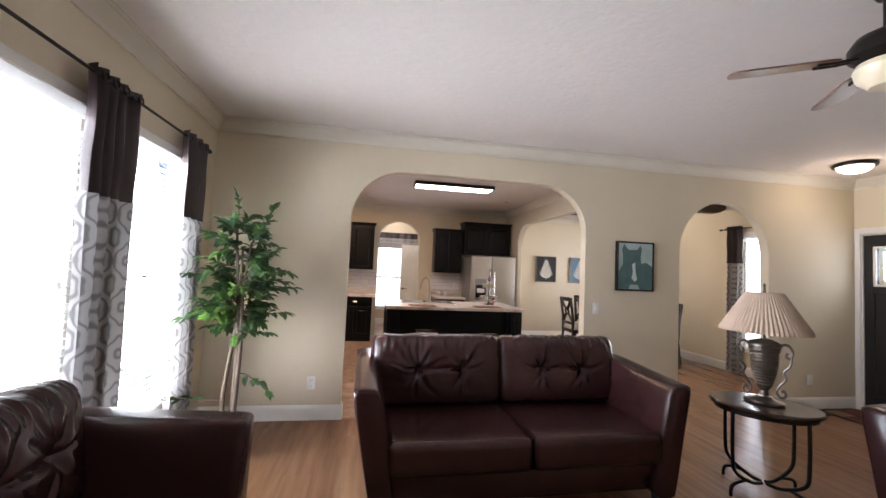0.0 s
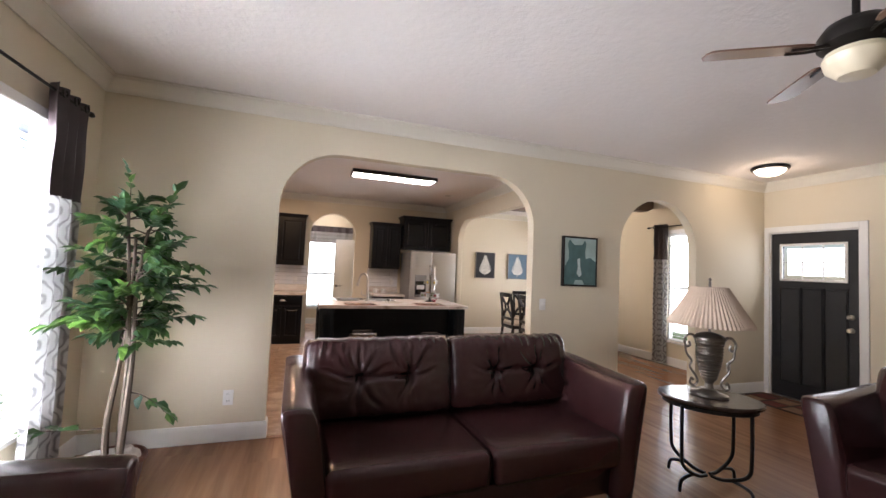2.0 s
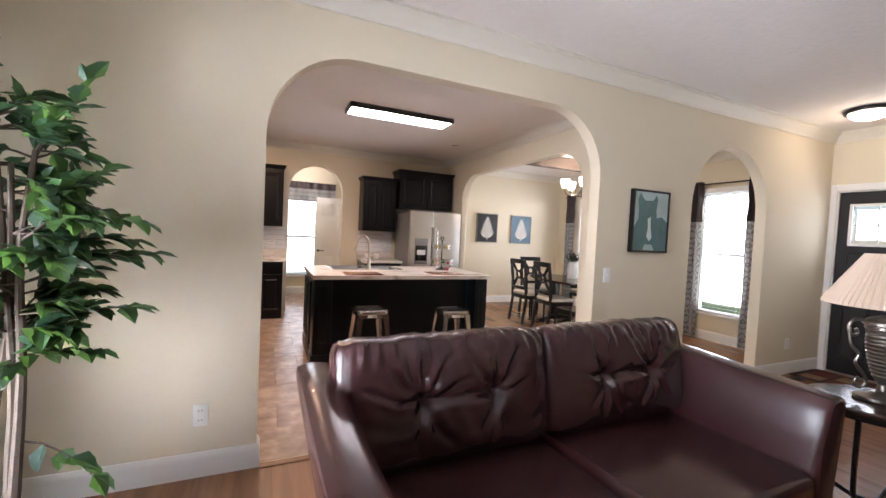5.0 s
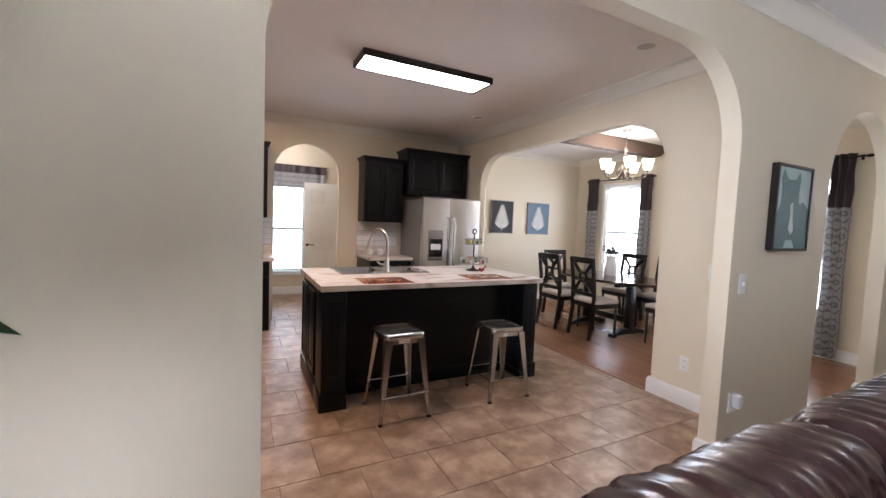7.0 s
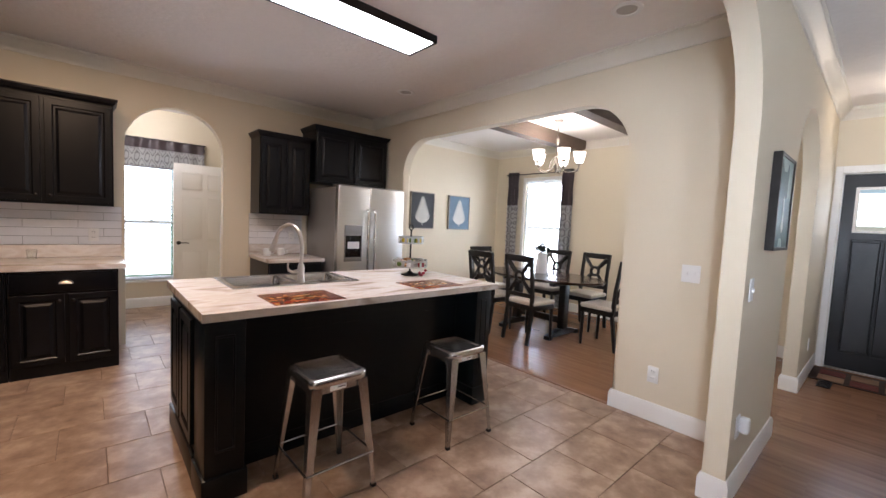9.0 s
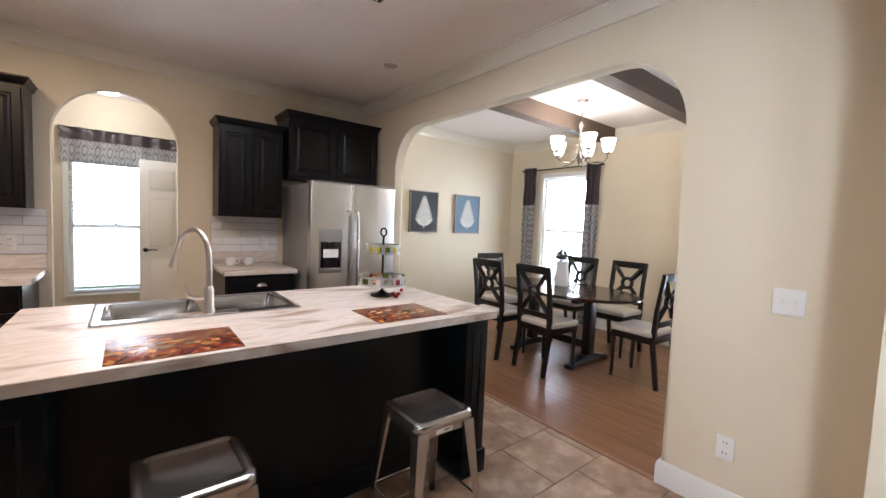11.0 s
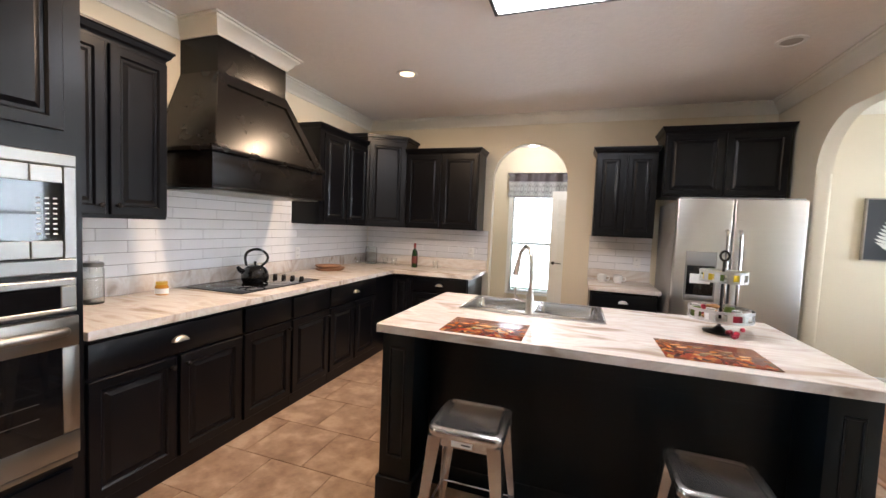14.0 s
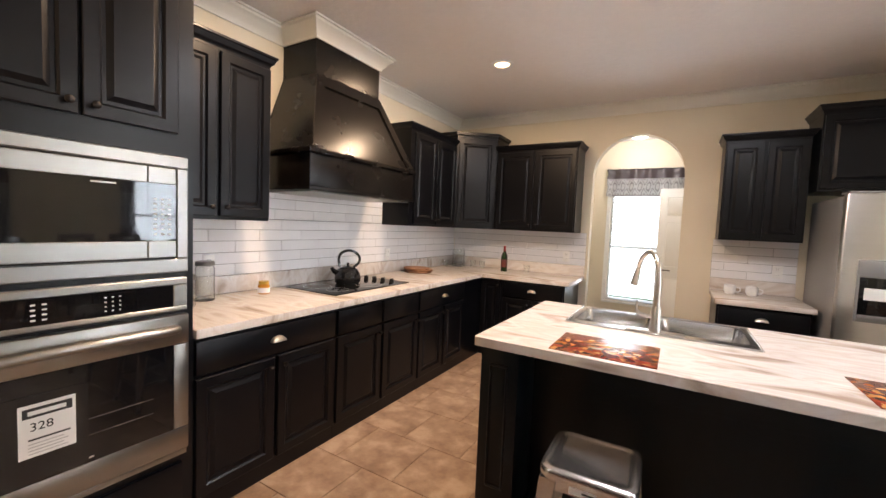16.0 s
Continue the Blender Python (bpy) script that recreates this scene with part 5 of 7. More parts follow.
BD = XK - FX                # negative reach of the west cabinets
for y0, y1, sp, lab in ((4.955, 5.82, (0, 0.43, 0.865), "black base cabinet with wide drawer over two doors"),
                        (5.822, 6.278, (0, 0.456), "black base cabinet below the cooktop"),
                        (6.28, 6.755, (0, 0.475), "black base cabinet below the cooktop"),
                        (6.757, 7.58, (0, 0.4115, 0.823), "black base cabinet with wide drawer over two doors")):
    cabinet("base_cabinet", facing_east(FX, y0), y1 - y0, 0.0, CT - 0.042, -BD - 0.003, sp, lab, 0.155, group=GB, knobs="top", pulls=len(sp) > 2)
cabinet("base_cabinet", pose(FX - 0.0, FY, 0), 0.40 - 0.15, 0.0, CT - 0.042, YR - FY - 0.003, (0, 0.25), "black corner base cabinet", 0, group=GB, knobs="top")
cabinet("base_cabinet", pose(-0.52, FY, 0), 0.655, 0.0, CT - 0.042, YR - FY - 0.003, (0, 0.3275, 0.655), "black base cabinet with drawer beside the arch", 0.155, group=GB, knobs="top")
cf = thing("corner_filler", pose(0, 0, 0), "black corner cabinet filler below the counter", "cabinet")
part("panel", boxed(XK + 0.003, 7.583, 0.0, FX - 0.002, YR - 0.003, CT - 0.042), CABINET, cf, smooth=False)
cabinet("base_cabinet", pose(1.38, FY, 0), 0.60, 0.0, CT - 0.042, YR - FY - 0.003, (0, 0.60), "black base cabinet with drawer beside the refrigerator", 0.155, group=GB, knobs="top")

ct = thing("countertop", pose(0, 0, 0), "L-shaped marble-look laminate countertop with backsplash curb", "countertop")
poly = [(XK + 0.002, 4.957), (-0.735, 4.957), (-0.735, 7.94), (0.19, 7.94), (0.19, YR - 0.002), (XK + 0.002, YR - 0.002)]
b = prism(bmesh.new(), poly, 'z', CT - 0.040, CT)
bevel(b, [v for v in b.verts if v.co.z > CT - 0.01], 0.006, 2)
part("slab", b, MARBLE, ct)
cb = boxed(XK + 0.002, 4.958, CT + 0.0005, XK + 0.022, YR - 0.024, CT + 0.115, bev=0.003)
box(cb, XK + 0.002, YR - 0.0235, CT + 0.0005, 0.185, YR - 0.002, CT + 0.115, 0.003, 1)
part("curb", cb, MARBLE, ct)
c2 = thing("countertop", pose(0, 0, 0), "short marble-look laminate countertop beside the refrigerator", "countertop")
part("slab", boxed(1.36, 7.94, CT - 0.040, 1.995, YR - 0.002, CT, bev=0.006), MARBLE, c2)
part("curb", boxed(1.36, YR - 0.0235, CT + 0.0005, 1.995, YR - 0.002, CT + 0.115, bev=0.003), MARBLE, c2)

cabinet("wall_cabinet", facing_east(UX, 4.955), 0.66, 1.39, 2.335, -XK + UX - 0.003, (0, 0.3325, 0.665), "black raised-panel wall cabinet beside the hood", crown=True, group=G)
cabinet("wall_cabinet", facing_east(UX, 7.13), 0.87, 1.39, 2.31, -XK + UX - 0.003, (0.05, 0.46, 0.87), "black raised-panel wall cabinet beside the hood", crown=True, group=G)
cabinet("wall_cabinet", pose(-0.785, UY, 0), 0.905, 1.385, 2.275, 0.327, (0, 0.4525, 0.905), "black raised-panel wall cabinet beside the arch", crown=True, group=G)
cabinet("wall_cabinet", pose(1.375, UY, 0), 0.575, 1.385, 2.245, 0.327, (0, 0.2875, 0.575), "black raised-panel wall cabinet beside the refrigerator", crown=True, group=G)
cabinet("wall_cabinet", pose(1.985, UY - 0.08, 0), 1.0, 1.80, 2.41, 0.407, (0, 0.5, 1.0), "black raised-panel wall cabinet above the refrigerator", crown=True, group=G)
# the diagonal corner unit
dc = thing("corner_wall_cabinet", pose(0, 0, 0), "black diagonal corner wall cabinet with one door", "cabinet", G)
P0, P1 = Vector((UX, 8.03, 0)), Vector((-0.795, UY, 0))
b = prism(bmesh.new(), [(XK + 0.003, 8.03), (UX, 8.03), (-0.795, UY), (-0.795, YR - 0.003), (XK + 0.003, YR - 0.003)], 'z', 1.385, 2.42)
part("body", b, CABINET, dc, smooth=False)
dl = (P1 - P0).length
ang = math.degrees(math.atan2(P1.y - P0.y, P1.x - P0.x))
d = cab_door(dc, pose(P0.x, P0.y, 1.41, 0, 0, ang) @ pose(0.025, -0.001, 0), dl - 0.05, 0.985)
knob(d, 0.03, -0.02, 0.06)
b = prism(bmesh.new(), [(XK + 0.003, 7.995), (UX + 0.01, 7.995), (-0.765, UY - 0.025), (-0.765, YR - 0.003), (XK + 0.003, YR - 0.003)], 'z', 2.44, 2.475)
prism(b, [(XK + 0.003, 8.02), (UX + 0.003, 8.02), (-0.785, UY - 0.008), (-0.785, YR - 0.003), (XK + 0.003, YR - 0.003)], 'z', 2.4201, 2.4399)
part("crown", b, CABINET, dc, smooth=False)

# ---- oven tower ----
TX = -0.755
tw = thing("oven_tower", pose(TX, 4.229, 0, 0, 0, 90), "tall black cabinet housing microwave and wall oven", "cabinet")
W = 0.722
part("body", boxed(0, 0, 0, W, -XK + TX - 0.003, 2.50), CABINET, tw, smooth=False)
for i in range(2):
    d = cab_door(tw, pose(0.032 + i * 0.317, -0.001, 1.742), 0.305, 0.72)
    knob(d, 0.275 if i == 0 else 0.03, -0.02, 0.04)
part("drawer_front", boxed(0.03, -0.021, 0.11, W - 0.05, -0.001, 0.33, bev=0.004), CABINET, tw)
mw = thing("microwave", pose(TX, 4.229, 0, 0, 0, 90), "built-in stainless steel microwave with black glass", "microwave")
L, R = -0.03, 0.692
fr = bmesh.new()
for q in ((L, 1.168, R, 1.225), (L, 1.60, R, 1.648), (L, 1.225, L + 0.045, 1.60), (R - 0.045, 1.225, R, 1.60)):
    box(fr, q[0], -0.022, q[1], q[2], -0.001, q[3], 0.004, 1)
part("trim_frame", fr, STEEL, mw, "brushed stainless trim kit")
part("recess", boxed(L + 0.045, -0.008, 1.225, R - 0.045, -0.001, 1.60), IRON, mw)
for z0, z1 in ((1.232, 1.30), (1.53, 1.594)):
    part("door_band", boxed(L + 0.052, -0.032, z0, R - 0.155, -0.009, z1, bev=0.003, seg=1), STEEL, mw, "stainless door band")
part("door_glass", boxed(L + 0.052, -0.030, 1.3002, R - 0.155, -0.009, 1.5298), BLACKGLASS, mw, "black glass")
for z0, z1 in ((1.232, 1.30), (1.53, 1.594)):
    part("panel_band", boxed(R - 0.153, -0.032, z0, R - 0.052, -0.009, z1, bev=0.003, seg=1), STEEL, mw)
kp = part("keypad", boxed(R - 0.153, -0.030, 1.3002, R - 0.052, -0.009, 1.5298), BLACKGLASS, mw, "black keypad")
KEY = material("pale_key_print", (0.55, 0.55, 0.55), 0.5)
for i in range(8):
    for j in range(3):
        part("key", boxed(R - 0.135 + j * 0.026, -0.0306, 1.325 + i * 0.020, R - 0.122 + j * 0.026, -0.0301, 1.331 + i * 0.020), KEY, kp)
part("badge", boxed(R - 0.33, -0.0306, 1.513, R - 0.255, -0.0301, 1.519), KEY, mw)

ov = thing("wall_oven", pose(TX, 4.229, 0, 0, 0, 90), "stainless steel wall oven with black glass door", "oven")
L, R = -0.03, 0.685
b = bmesh.new()
for q in ((L, 1.005, R, 1.025), (L, 1.115, R, 1.145), (L, 1.025, L + 0.04, 1.115), (R - 0.055, 1.025, R, 1.115)):
    box(b, q[0], -0.03, q[1], q[2], -0.001, q[3], 0.004, 1)
part("control_frame", b, STEEL, ov)
cp = part("control_panel", boxed(L + 0.04, -0.028, 1.025, R - 0.055, -0.001, 1.115), BLACKGLASS, ov, "black glass control panel")
for i in range(4):
    for j in range(2):
        part("key", boxed(0.205 + j * 0.028, -0.0286, 1.04 + i * 0.017, 0.217 + j * 0.028, -0.0281, 1.046 + i * 0.017), KEY, cp)
    for j in range(3):
        part("key", boxed(0.40 + j * 0.022, -0.0286, 1.04 + i * 0.017, 0.406 + j * 0.022, -0.0281, 1.045 + i * 0.017), KEY, cp)
od = []
for q in ((L, 0.40, R, 0.50), (L, 0.865, R, 0.99), (L, 0.50, L + 0.05, 0.865), (R - 0.06, 0.50, R, 0.865)):
    od.append(boxed(q[0], -0.045, q[1], q[2], -0.0065, q[3], bev=0.006))
dr = part("oven_door", boxed(L + 0.01, -0.006, 0.41, R - 0.01, -0.001, 0.98), STEEL, ov, "brushed stainless door frame")
for nm, q in zip(("door_rail", "door_rail", "door_stile", "door_stile"), od):
    part(nm, q, STEEL, dr)
part("door_glass", boxed(L + 0.05, -0.042, 0.50, R - 0.06, -0.0065, 0.865), BLACKGLASS, dr, "black glass window")
part("handle", tube(bmesh.new(), spline([(L + 0.05, -0.046, 0.93), (L + 0.09, -0.075, 0.935), (R - 0.36, -0.088, 0.94), (R - 0.10, -0.075, 0.935), (R - 0.05, -0.046, 0.93)], 8), 0.019, 12), STEEL, dr, "bowed stainless handle")
part("vent_trim", boxed(L, -0.028, 0.368, R, -0.001, 0.392, bev=0.004), STEEL, ov)
# thin steel strips on the glass stand in for glints off the racks
for z in (0.60, 0.66):
    part("rack_glint", boxed(0.33, -0.0426, z, 0.55, -0.0421, z + 0.003), STEEL, dr)
part("badge", boxed(0.29, -0.0426, 0.515, 0.36, -0.0421, 0.521), KEY, dr)
PAPER = material("white_paper", (0.75, 0.75, 0.74), 0.7, vary=0.03)
INK = material("black_ink", (0.02, 0.02, 0.02), 0.7)
st = thing("energy_label", pose(TX, 4.229, 0, 0, 0, 90) @ pose(0.235, -0.0435, 0.67, 0, 0, 0), "white energy label taped to the oven glass", "label")
part("sleeve", boxed(-0.11, -0.0006, -0.16, 0.11, -0.0001, 0.13), material("clear_sleeve", (0.012, 0.012, 0.013), 0.14), st, "dull plastic sleeve")
part("sheet", boxed(-0.068, -0.0014, -0.078, 0.075, -0.0008, 0.10), PAPER, st)
part("banner", boxed(-0.058, -0.0020, 0.055, 0.066, -0.0015, 0.088), INK, st, "black banner with white bars")
part("banner_bars", boxed(-0.045, -0.0025, 0.064, 0.05, -0.0021, 0.078), PAPER, st)
part("printed_bar", boxed(-0.045, -0.0020, -0.022, 0.06, -0.0015, -0.016), INK, st)
for k in range(4):
    part("small_print", boxed(-0.045, -0.0018, -0.068 + k * 0.011, 0.055 - 0.012 * (k % 2), -0.0015, -0.065 + k * 0.011), material("grey_ink", (0.4, 0.4, 0.4), 0.7) if k == 0 else bpy.data.materials["grey_ink"], st)
tx = bpy.data.curves.new("figure", 'FONT')
tx.body, tx.size, tx.extrude, tx.align_x, tx.align_y = "328", 0.040, 0.0003, 'CENTER', 'CENTER'
tx.materials.append(INK)
to = new("figure", tx)
to.parent = st
to.matrix_basis = pose(-0.012, -0.0020, 0.022, 90, 0, 0)

# ---- range hood ----
HOOD = material("black_hood_paint", (0.006, 0.0048, 0.0043), 0.27, vary=0.2, scale=6, bump=0.0, bump_scale=60, spec=0.27)
hd = thing("range_hood", pose(0, 0, 0), "tapered black wooden range hood over the cooktop", "range hood")
HX, Y0, Y1 = -0.95, 5.75, 6.87
CX, C0, C1 = -1.15, 5.955, 6.615
band = boxed(XK + 0.003, Y0, 1.626, HX, Y1, 1.837, bev=0.002)
part("band", band, HOOD, hd)
part("upper_moulding", boxed(XK + 0.003, Y0 - 0.018, 1.838, HX + 0.018, Y1 + 0.018, 1.87, bev=0.006), HOOD, hd)
part("lower_moulding", boxed(XK + 0.003, Y0 - 0.010, 1.601, HX + 0.010, Y1 + 0.010, 1.625, bev=0.005), HOOD, hd)


def frustum(bm, a, z0, b, z1):
    lo = [bm.verts.new((x, y, z0)) for x, y in a]
    hi = [bm.verts.new((x, y, z1)) for x, y in b]
    for i in range(len(a)):
        bm.faces.new((lo[i], lo[(i + 1) % len(a)], hi[(i + 1) % len(a)], hi[i]))
    bm.faces.new(lo)
    bm.faces.new(hi)
    return bm


sk = frustum(bmesh.new(), [(XK + 0.003, Y0 + 0.01), (HX, Y0 + 0.01), (HX, Y1 - 0.01), (XK + 0.003, Y1 - 0.01)], 1.87, [(XK + 0.003, C0), (CX, C0), (CX, C1), (XK + 0.003, C1)], 2.42)
part("tapered_skirt", sk, HOOD, hd, smooth=False)
rb = bmesh.new()
n_ = Vector((0.52, 0, 0.20)).normalized() * 0.012
for s0, s1, t0, t1 in ((Y0 + 0.01, Y0 + 0.10, C0, C0 + 0.07), (Y1 - 0.10, Y1 - 0.01, C1 - 0.07, C1)):
    lo = [Vector((HX, s0, 1.87)), Vector((HX, s1, 1.87)), Vector((CX, t1, 2.42)), Vector((CX, t0, 2.42))]
    a = [rb.verts.new(p) for p in lo]
    c = [rb.verts.new(p + n_) for p in lo]
    rb.faces.new(c)
    for i in range(4):
        rb.faces.new((a[i], a[(i + 1) % 4], c[(i + 1) % 4], c[i]))
lo = [Vector((CX + 0.2 * 0.16, C0 + 0.03, 2.335)), Vector((CX + 0.2 * 0.16, C1 - 0.03, 2.335)), Vector((CX, C1 - 0.03, 2.42)), Vector((CX, C0 + 0.03, 2.42))]
a = [rb.verts.new(p) for p in lo]
c = [rb.verts.new(p + n_ * 0.95) for p in lo]
rb.faces.new(c)
for i in range(4):
    rb.faces.new((a[i], a[(i + 1) % 4], c[(i + 1) % 4], c[i]))
part("skirt_frame", rb, HOOD, hd, smooth=False)
part("chimney", boxed(XK + 0.003, C0, 2.42, CX, C1, H - 0.002), HOOD, hd, smooth=False)
part("underside", boxed(XK + 0.02, Y0 + 0.03, 1.592, HX - 0.02, Y1 - 0.03, 1.600), STEEL, hd, "steel filter tray")
structure("crown_hood", moulding(bmesh.new(), [(XK, C1), (CX, C1), (CX, C0), (XK, C0)][::-1], [(-o, z) for o, z in CROWN]), CROWNPAINT, "cream-white crown moulding round the hood chimney", "crown moulding", True)

# ---- things on the wall counter ----
ck = thing("cooktop", pose(0, 0, CT), "black glass electric cooktop set in the counter", "cooktop")
part("glass", boxed(-1.41, 5.94, 0.0003, -0.90, 6.80, 0.007, bev=0.002), BLACKGLASS, ck)
for i in range(4):
    k = lathe(bmesh.new(), [(0.0, 0.007), (0.02, 0.007), (0.018, 0.03), (0.0, 0.032)], -1.30 + i * 0.095, 6.70, seg=16)
    box(k, -1.30 + i * 0.095 - 0.004, 6.682, 0.03, -1.30 + i * 0.095 + 0.004, 6.718, 0.036)
    part("knob", k, IRON, ck, "black control knob")
for x, y, r in ((-1.26, 6.11, 0.10), (-1.05, 6.11, 0.08), (-1.26, 6.45, 0.08), (-1.05, 6.45, 0.10)):
    part("burner_ring", lathe(bmesh.new(), [(r, 0.0071), (r + 0.003, 0.0071), (r + 0.003, 0.0076), (r, 0.0076), (r, 0.0071)], x, y, seg=32), KEY, ck, "thin grey printed ring")
ENAMEL = material("black_enamel", (0.006, 0.006, 0.007), 0.08, vary=0.2)
kt = thing("kettle", pose(-1.22, 6.385, CT + 0.0072, 0, 0, -127) @ Matrix.Scale(1.02, 4), "glossy black enamel kettle on the cooktop", "kettle")
part("body", lathe(bmesh.new(), [(0.0, 0.0), (0.088, 0.0), (0.098, 0.012), (0.102, 0.045), (0.095, 0.085), (0.075, 0.115), (0.045, 0.133), (0.02, 0.138), (0.0, 0.14)], seg=28), ENAMEL, kt)
part("lid_knob", lathe(bmesh.new(), [(0.0, 0.138), (0.008, 0.14), (0.008, 0.15), (0.014, 0.158), (0.0, 0.168)], seg=12), ENAMEL, kt)
part("spout", tube(bmesh.new(), [(0.07, 0, 0.075), (0.108, 0, 0.098), (0.128, 0, 0.125)], [0.026, 0.019, 0.013], 10), ENAMEL, kt)
part("handle", tube(bmesh.new(), spline([(-0.045, 0, 0.128), (-0.085, 0, 0.165), (-0.088, 0, 0.21), (-0.05, 0, 0.25), (0.005, 0, 0.26), (0.055, 0, 0.238), (0.072, 0, 0.195), (0.062, 0, 0.13)], 6), 0.0105, 9), ENAMEL, kt)
part("base_band", lathe(bmesh.new(), [(0.094, 0.010), (0.0975, 0.012), (0.0985, 0.022), (0.096, 0.022)], seg=28), STEEL, kt, "steel band")

CLEAR = glass("clear_glass", (0.95, 0.97, 0.96))
def jar(x, y, r, h, lids, label):
    j = thing("glass_jar", pose(x, y, CT), label, "jar", "glass jars")
    part("glass_body", lathe(bmesh.new(), [(0.0, 0.0), (r, 0.0), (r, h * 0.92), (r * 0.85, h), (r * 0.82, h), (r * 0.95, h * 0.9), (r * 0.95, 0.006), (0.0, 0.006)], seg=24), CLEAR, j)
    for z0, z1 in lids:
        part("lid", lathe(bmesh.new(), [(0.0, z0), (r * 0.98, z0), (r * 1.0, z0 + 0.005), (r * 1.0, z1 - 0.005), (r * 0.9, z1), (0.0, z1)], seg=24), STEEL, j, "steel lid")
    return j


jar(-1.27, 5.17, 0.055, 0.15, ((0.151, 0.176),), "clear glass canister with steel lid")
j2 = jar(-1.36, 5.33, 0.052, 0.21, ((0.211, 0.236),), "taller clear glass canister with steel lid")
jar(-1.30, 8.42, 0.075, 0.22, (), "large clear glass jar in the counter corner")
HONEY = material("amber_honey", (0.45, 0.20, 0.02), 0.15, vary=0.1)
hj = thing("honey_jar", pose(-1.31, 5.69, CT), "small jar with amber content and yellow lid", "jar")
part("body", lathe(bmesh.new(), [(0.0, 0.0), (0.034, 0.0), (0.037, 0.01), (0.037, 0.055), (0.030, 0.066), (0.0, 0.066)], seg=20), HONEY, hj)
part("label", lathe(bmesh.new(), [(0.0375, 0.008), (0.038, 0.008), (0.038, 0.042), (0.0375, 0.042)], seg=20), PAPER, hj, "white paper label")
part("lid", lathe(bmesh.new(), [(0.0, 0.0665), (0.033, 0.0665), (0.033, 0.085), (0.0, 0.087)], seg=20), material("yellow_lid", (0.45, 0.28, 0.02), 0.4), hj, "yellow lid")
BOARD = material("wicker_brown", (0.22, 0.10, 0.045), 0.6, vary=0.4, scale=20, bump=0.4, bump_scale=120)
for i, (dx, r) in enumerate(((0.0, 0.15), (0.012, 0.145), (-0.01, 0.14))):
    t_ = thing("round_board", pose(-1.29 + dx, 7.50 + dx, CT + i * 0.017), "round brown woven trivet in a stack", "trivet", "stacked trivets")
    part("disc", lathe(bmesh.new(), [(0.0, 0.0), (r - 0.01, 0.0), (r, 0.008), (r - 0.006, 0.0165), (r - 0.03, 0.012), (0.0, 0.0165)], seg=30), BOARD, t_)
BOTTLE = material("green_bottle_glass", (0.010, 0.028, 0.006), 0.06)
wb = thing("wine_bottle", pose(-0.66, 8.36, CT), "green wine bottle with dark label and red foil", "bottle")
part("bottle_body", lathe(bmesh.new(), [(0.0, 0.0), (0.036, 0.0), (0.0375, 0.01), (0.0375, 0.175), (0.03, 0.205), (0.0145, 0.225), (0.0135, 0.295), (0.0, 0.297)], seg=22), BOTTLE, wb)
part("label", lathe(bmesh.new(), [(0.0378, 0.05), (0.0383, 0.05), (0.0383, 0.14), (0.0378, 0.14)], seg=22), material("maroon_label", (0.10, 0.02, 0.015), 0.5, vary=0.4, scale=60), wb, "maroon label")
part("foil", lathe(bmesh.new(), [(0.0150, 0.235), (0.0155, 0.235), (0.0150, 0.298), (0.0, 0.299)], seg=18), material("red_foil", (0.18, 0.015, 0.012), 0.35, 0.3), wb, "red foil neck")
for x, y in ((-1.36, 8.20), (-1.12, 8.47), (-0.98, 8.44), (-0.42, 8.46)):
    gg = thing("drinking_glass", pose(x, y, CT), "small clear drinking glass on the counter", "glass", "drinking glasses")
    part("bowl", lathe(bmesh.new(), [(0.0, 0.0), (0.028, 0.0), (0.035, 0.09), (0.033, 0.09), (0.026, 0.005), (0.0, 0.005)], seg=20), CLEAR, gg)
for x in (1.50, 1.66):
    cu = thing("teacup", pose(x, 8.42, CT), "white ceramic mug on the short counter", "mug", "white mugs")
    part("cup", lathe(bmesh.new(), [(0.0, 0.0), (0.035, 0.0), (0.048, 0.03), (0.045, 0.075), (0.03, 0.085), (0.0, 0.09)], seg=20), CERAMIC, cu)
    part("handle", tube(bmesh.new(), spline([(0.044, 0, 0.06), (0.075, 0, 0.055), (0.07, 0, 0.025), (0.042, 0, 0.02)], 5), 0.005, 6), CERAMIC, cu)

for m, lab in ((pose(XK + 0.011, 7.22, 1.085, 0, 0, -90), "cream outlet on the white backsplash"), (pose(XK + 0.011, 5.42, 1.10, 0, 0, -90), "cream outlet on the white backsplash"), (north(-0.02, 1.11, YR - 0.011), "cream outlet on the white backsplash"), (north(1.86, 1.11, YR - 0.011), "cream outlet on the white backsplash")):
    plate("outlet", m, lab)

# ---- refrigerator ----
fg = thing("refrigerator", pose(2.03, 7.72, 0), "stainless side-by-side refrigerator with ice dispenser", "refrigerator")
GREY = material("grey_fridge_side", (0.26, 0.255, 0.25), 0.4, 0.3, vary=0.1)
part("body", boxed(0.005, 0.075, 0.02, 0.905, 0.84, 1.725, bev=0.004), GREY, fg, "grey painted steel")
part("top_cap", boxed(0.02, 0.02, 1.742, 0.89, 0.20, 1.757, bev=0.004), GREY, fg)
SP = 0.412
dL = part("door", boxed(0.0, 0.0, 0.10, SP - 0.004, 0.072, 1.742, bev=0.012, seg=3), FRIDGESTEEL, fg, "brushed steel freezer door")
dR = part("door", boxed(SP + 0.004, 0.0, 0.10, 0.905, 0.072, 1.742, bev=0.012, seg=3), FRIDGESTEEL, fg, "brushed steel fridge door")
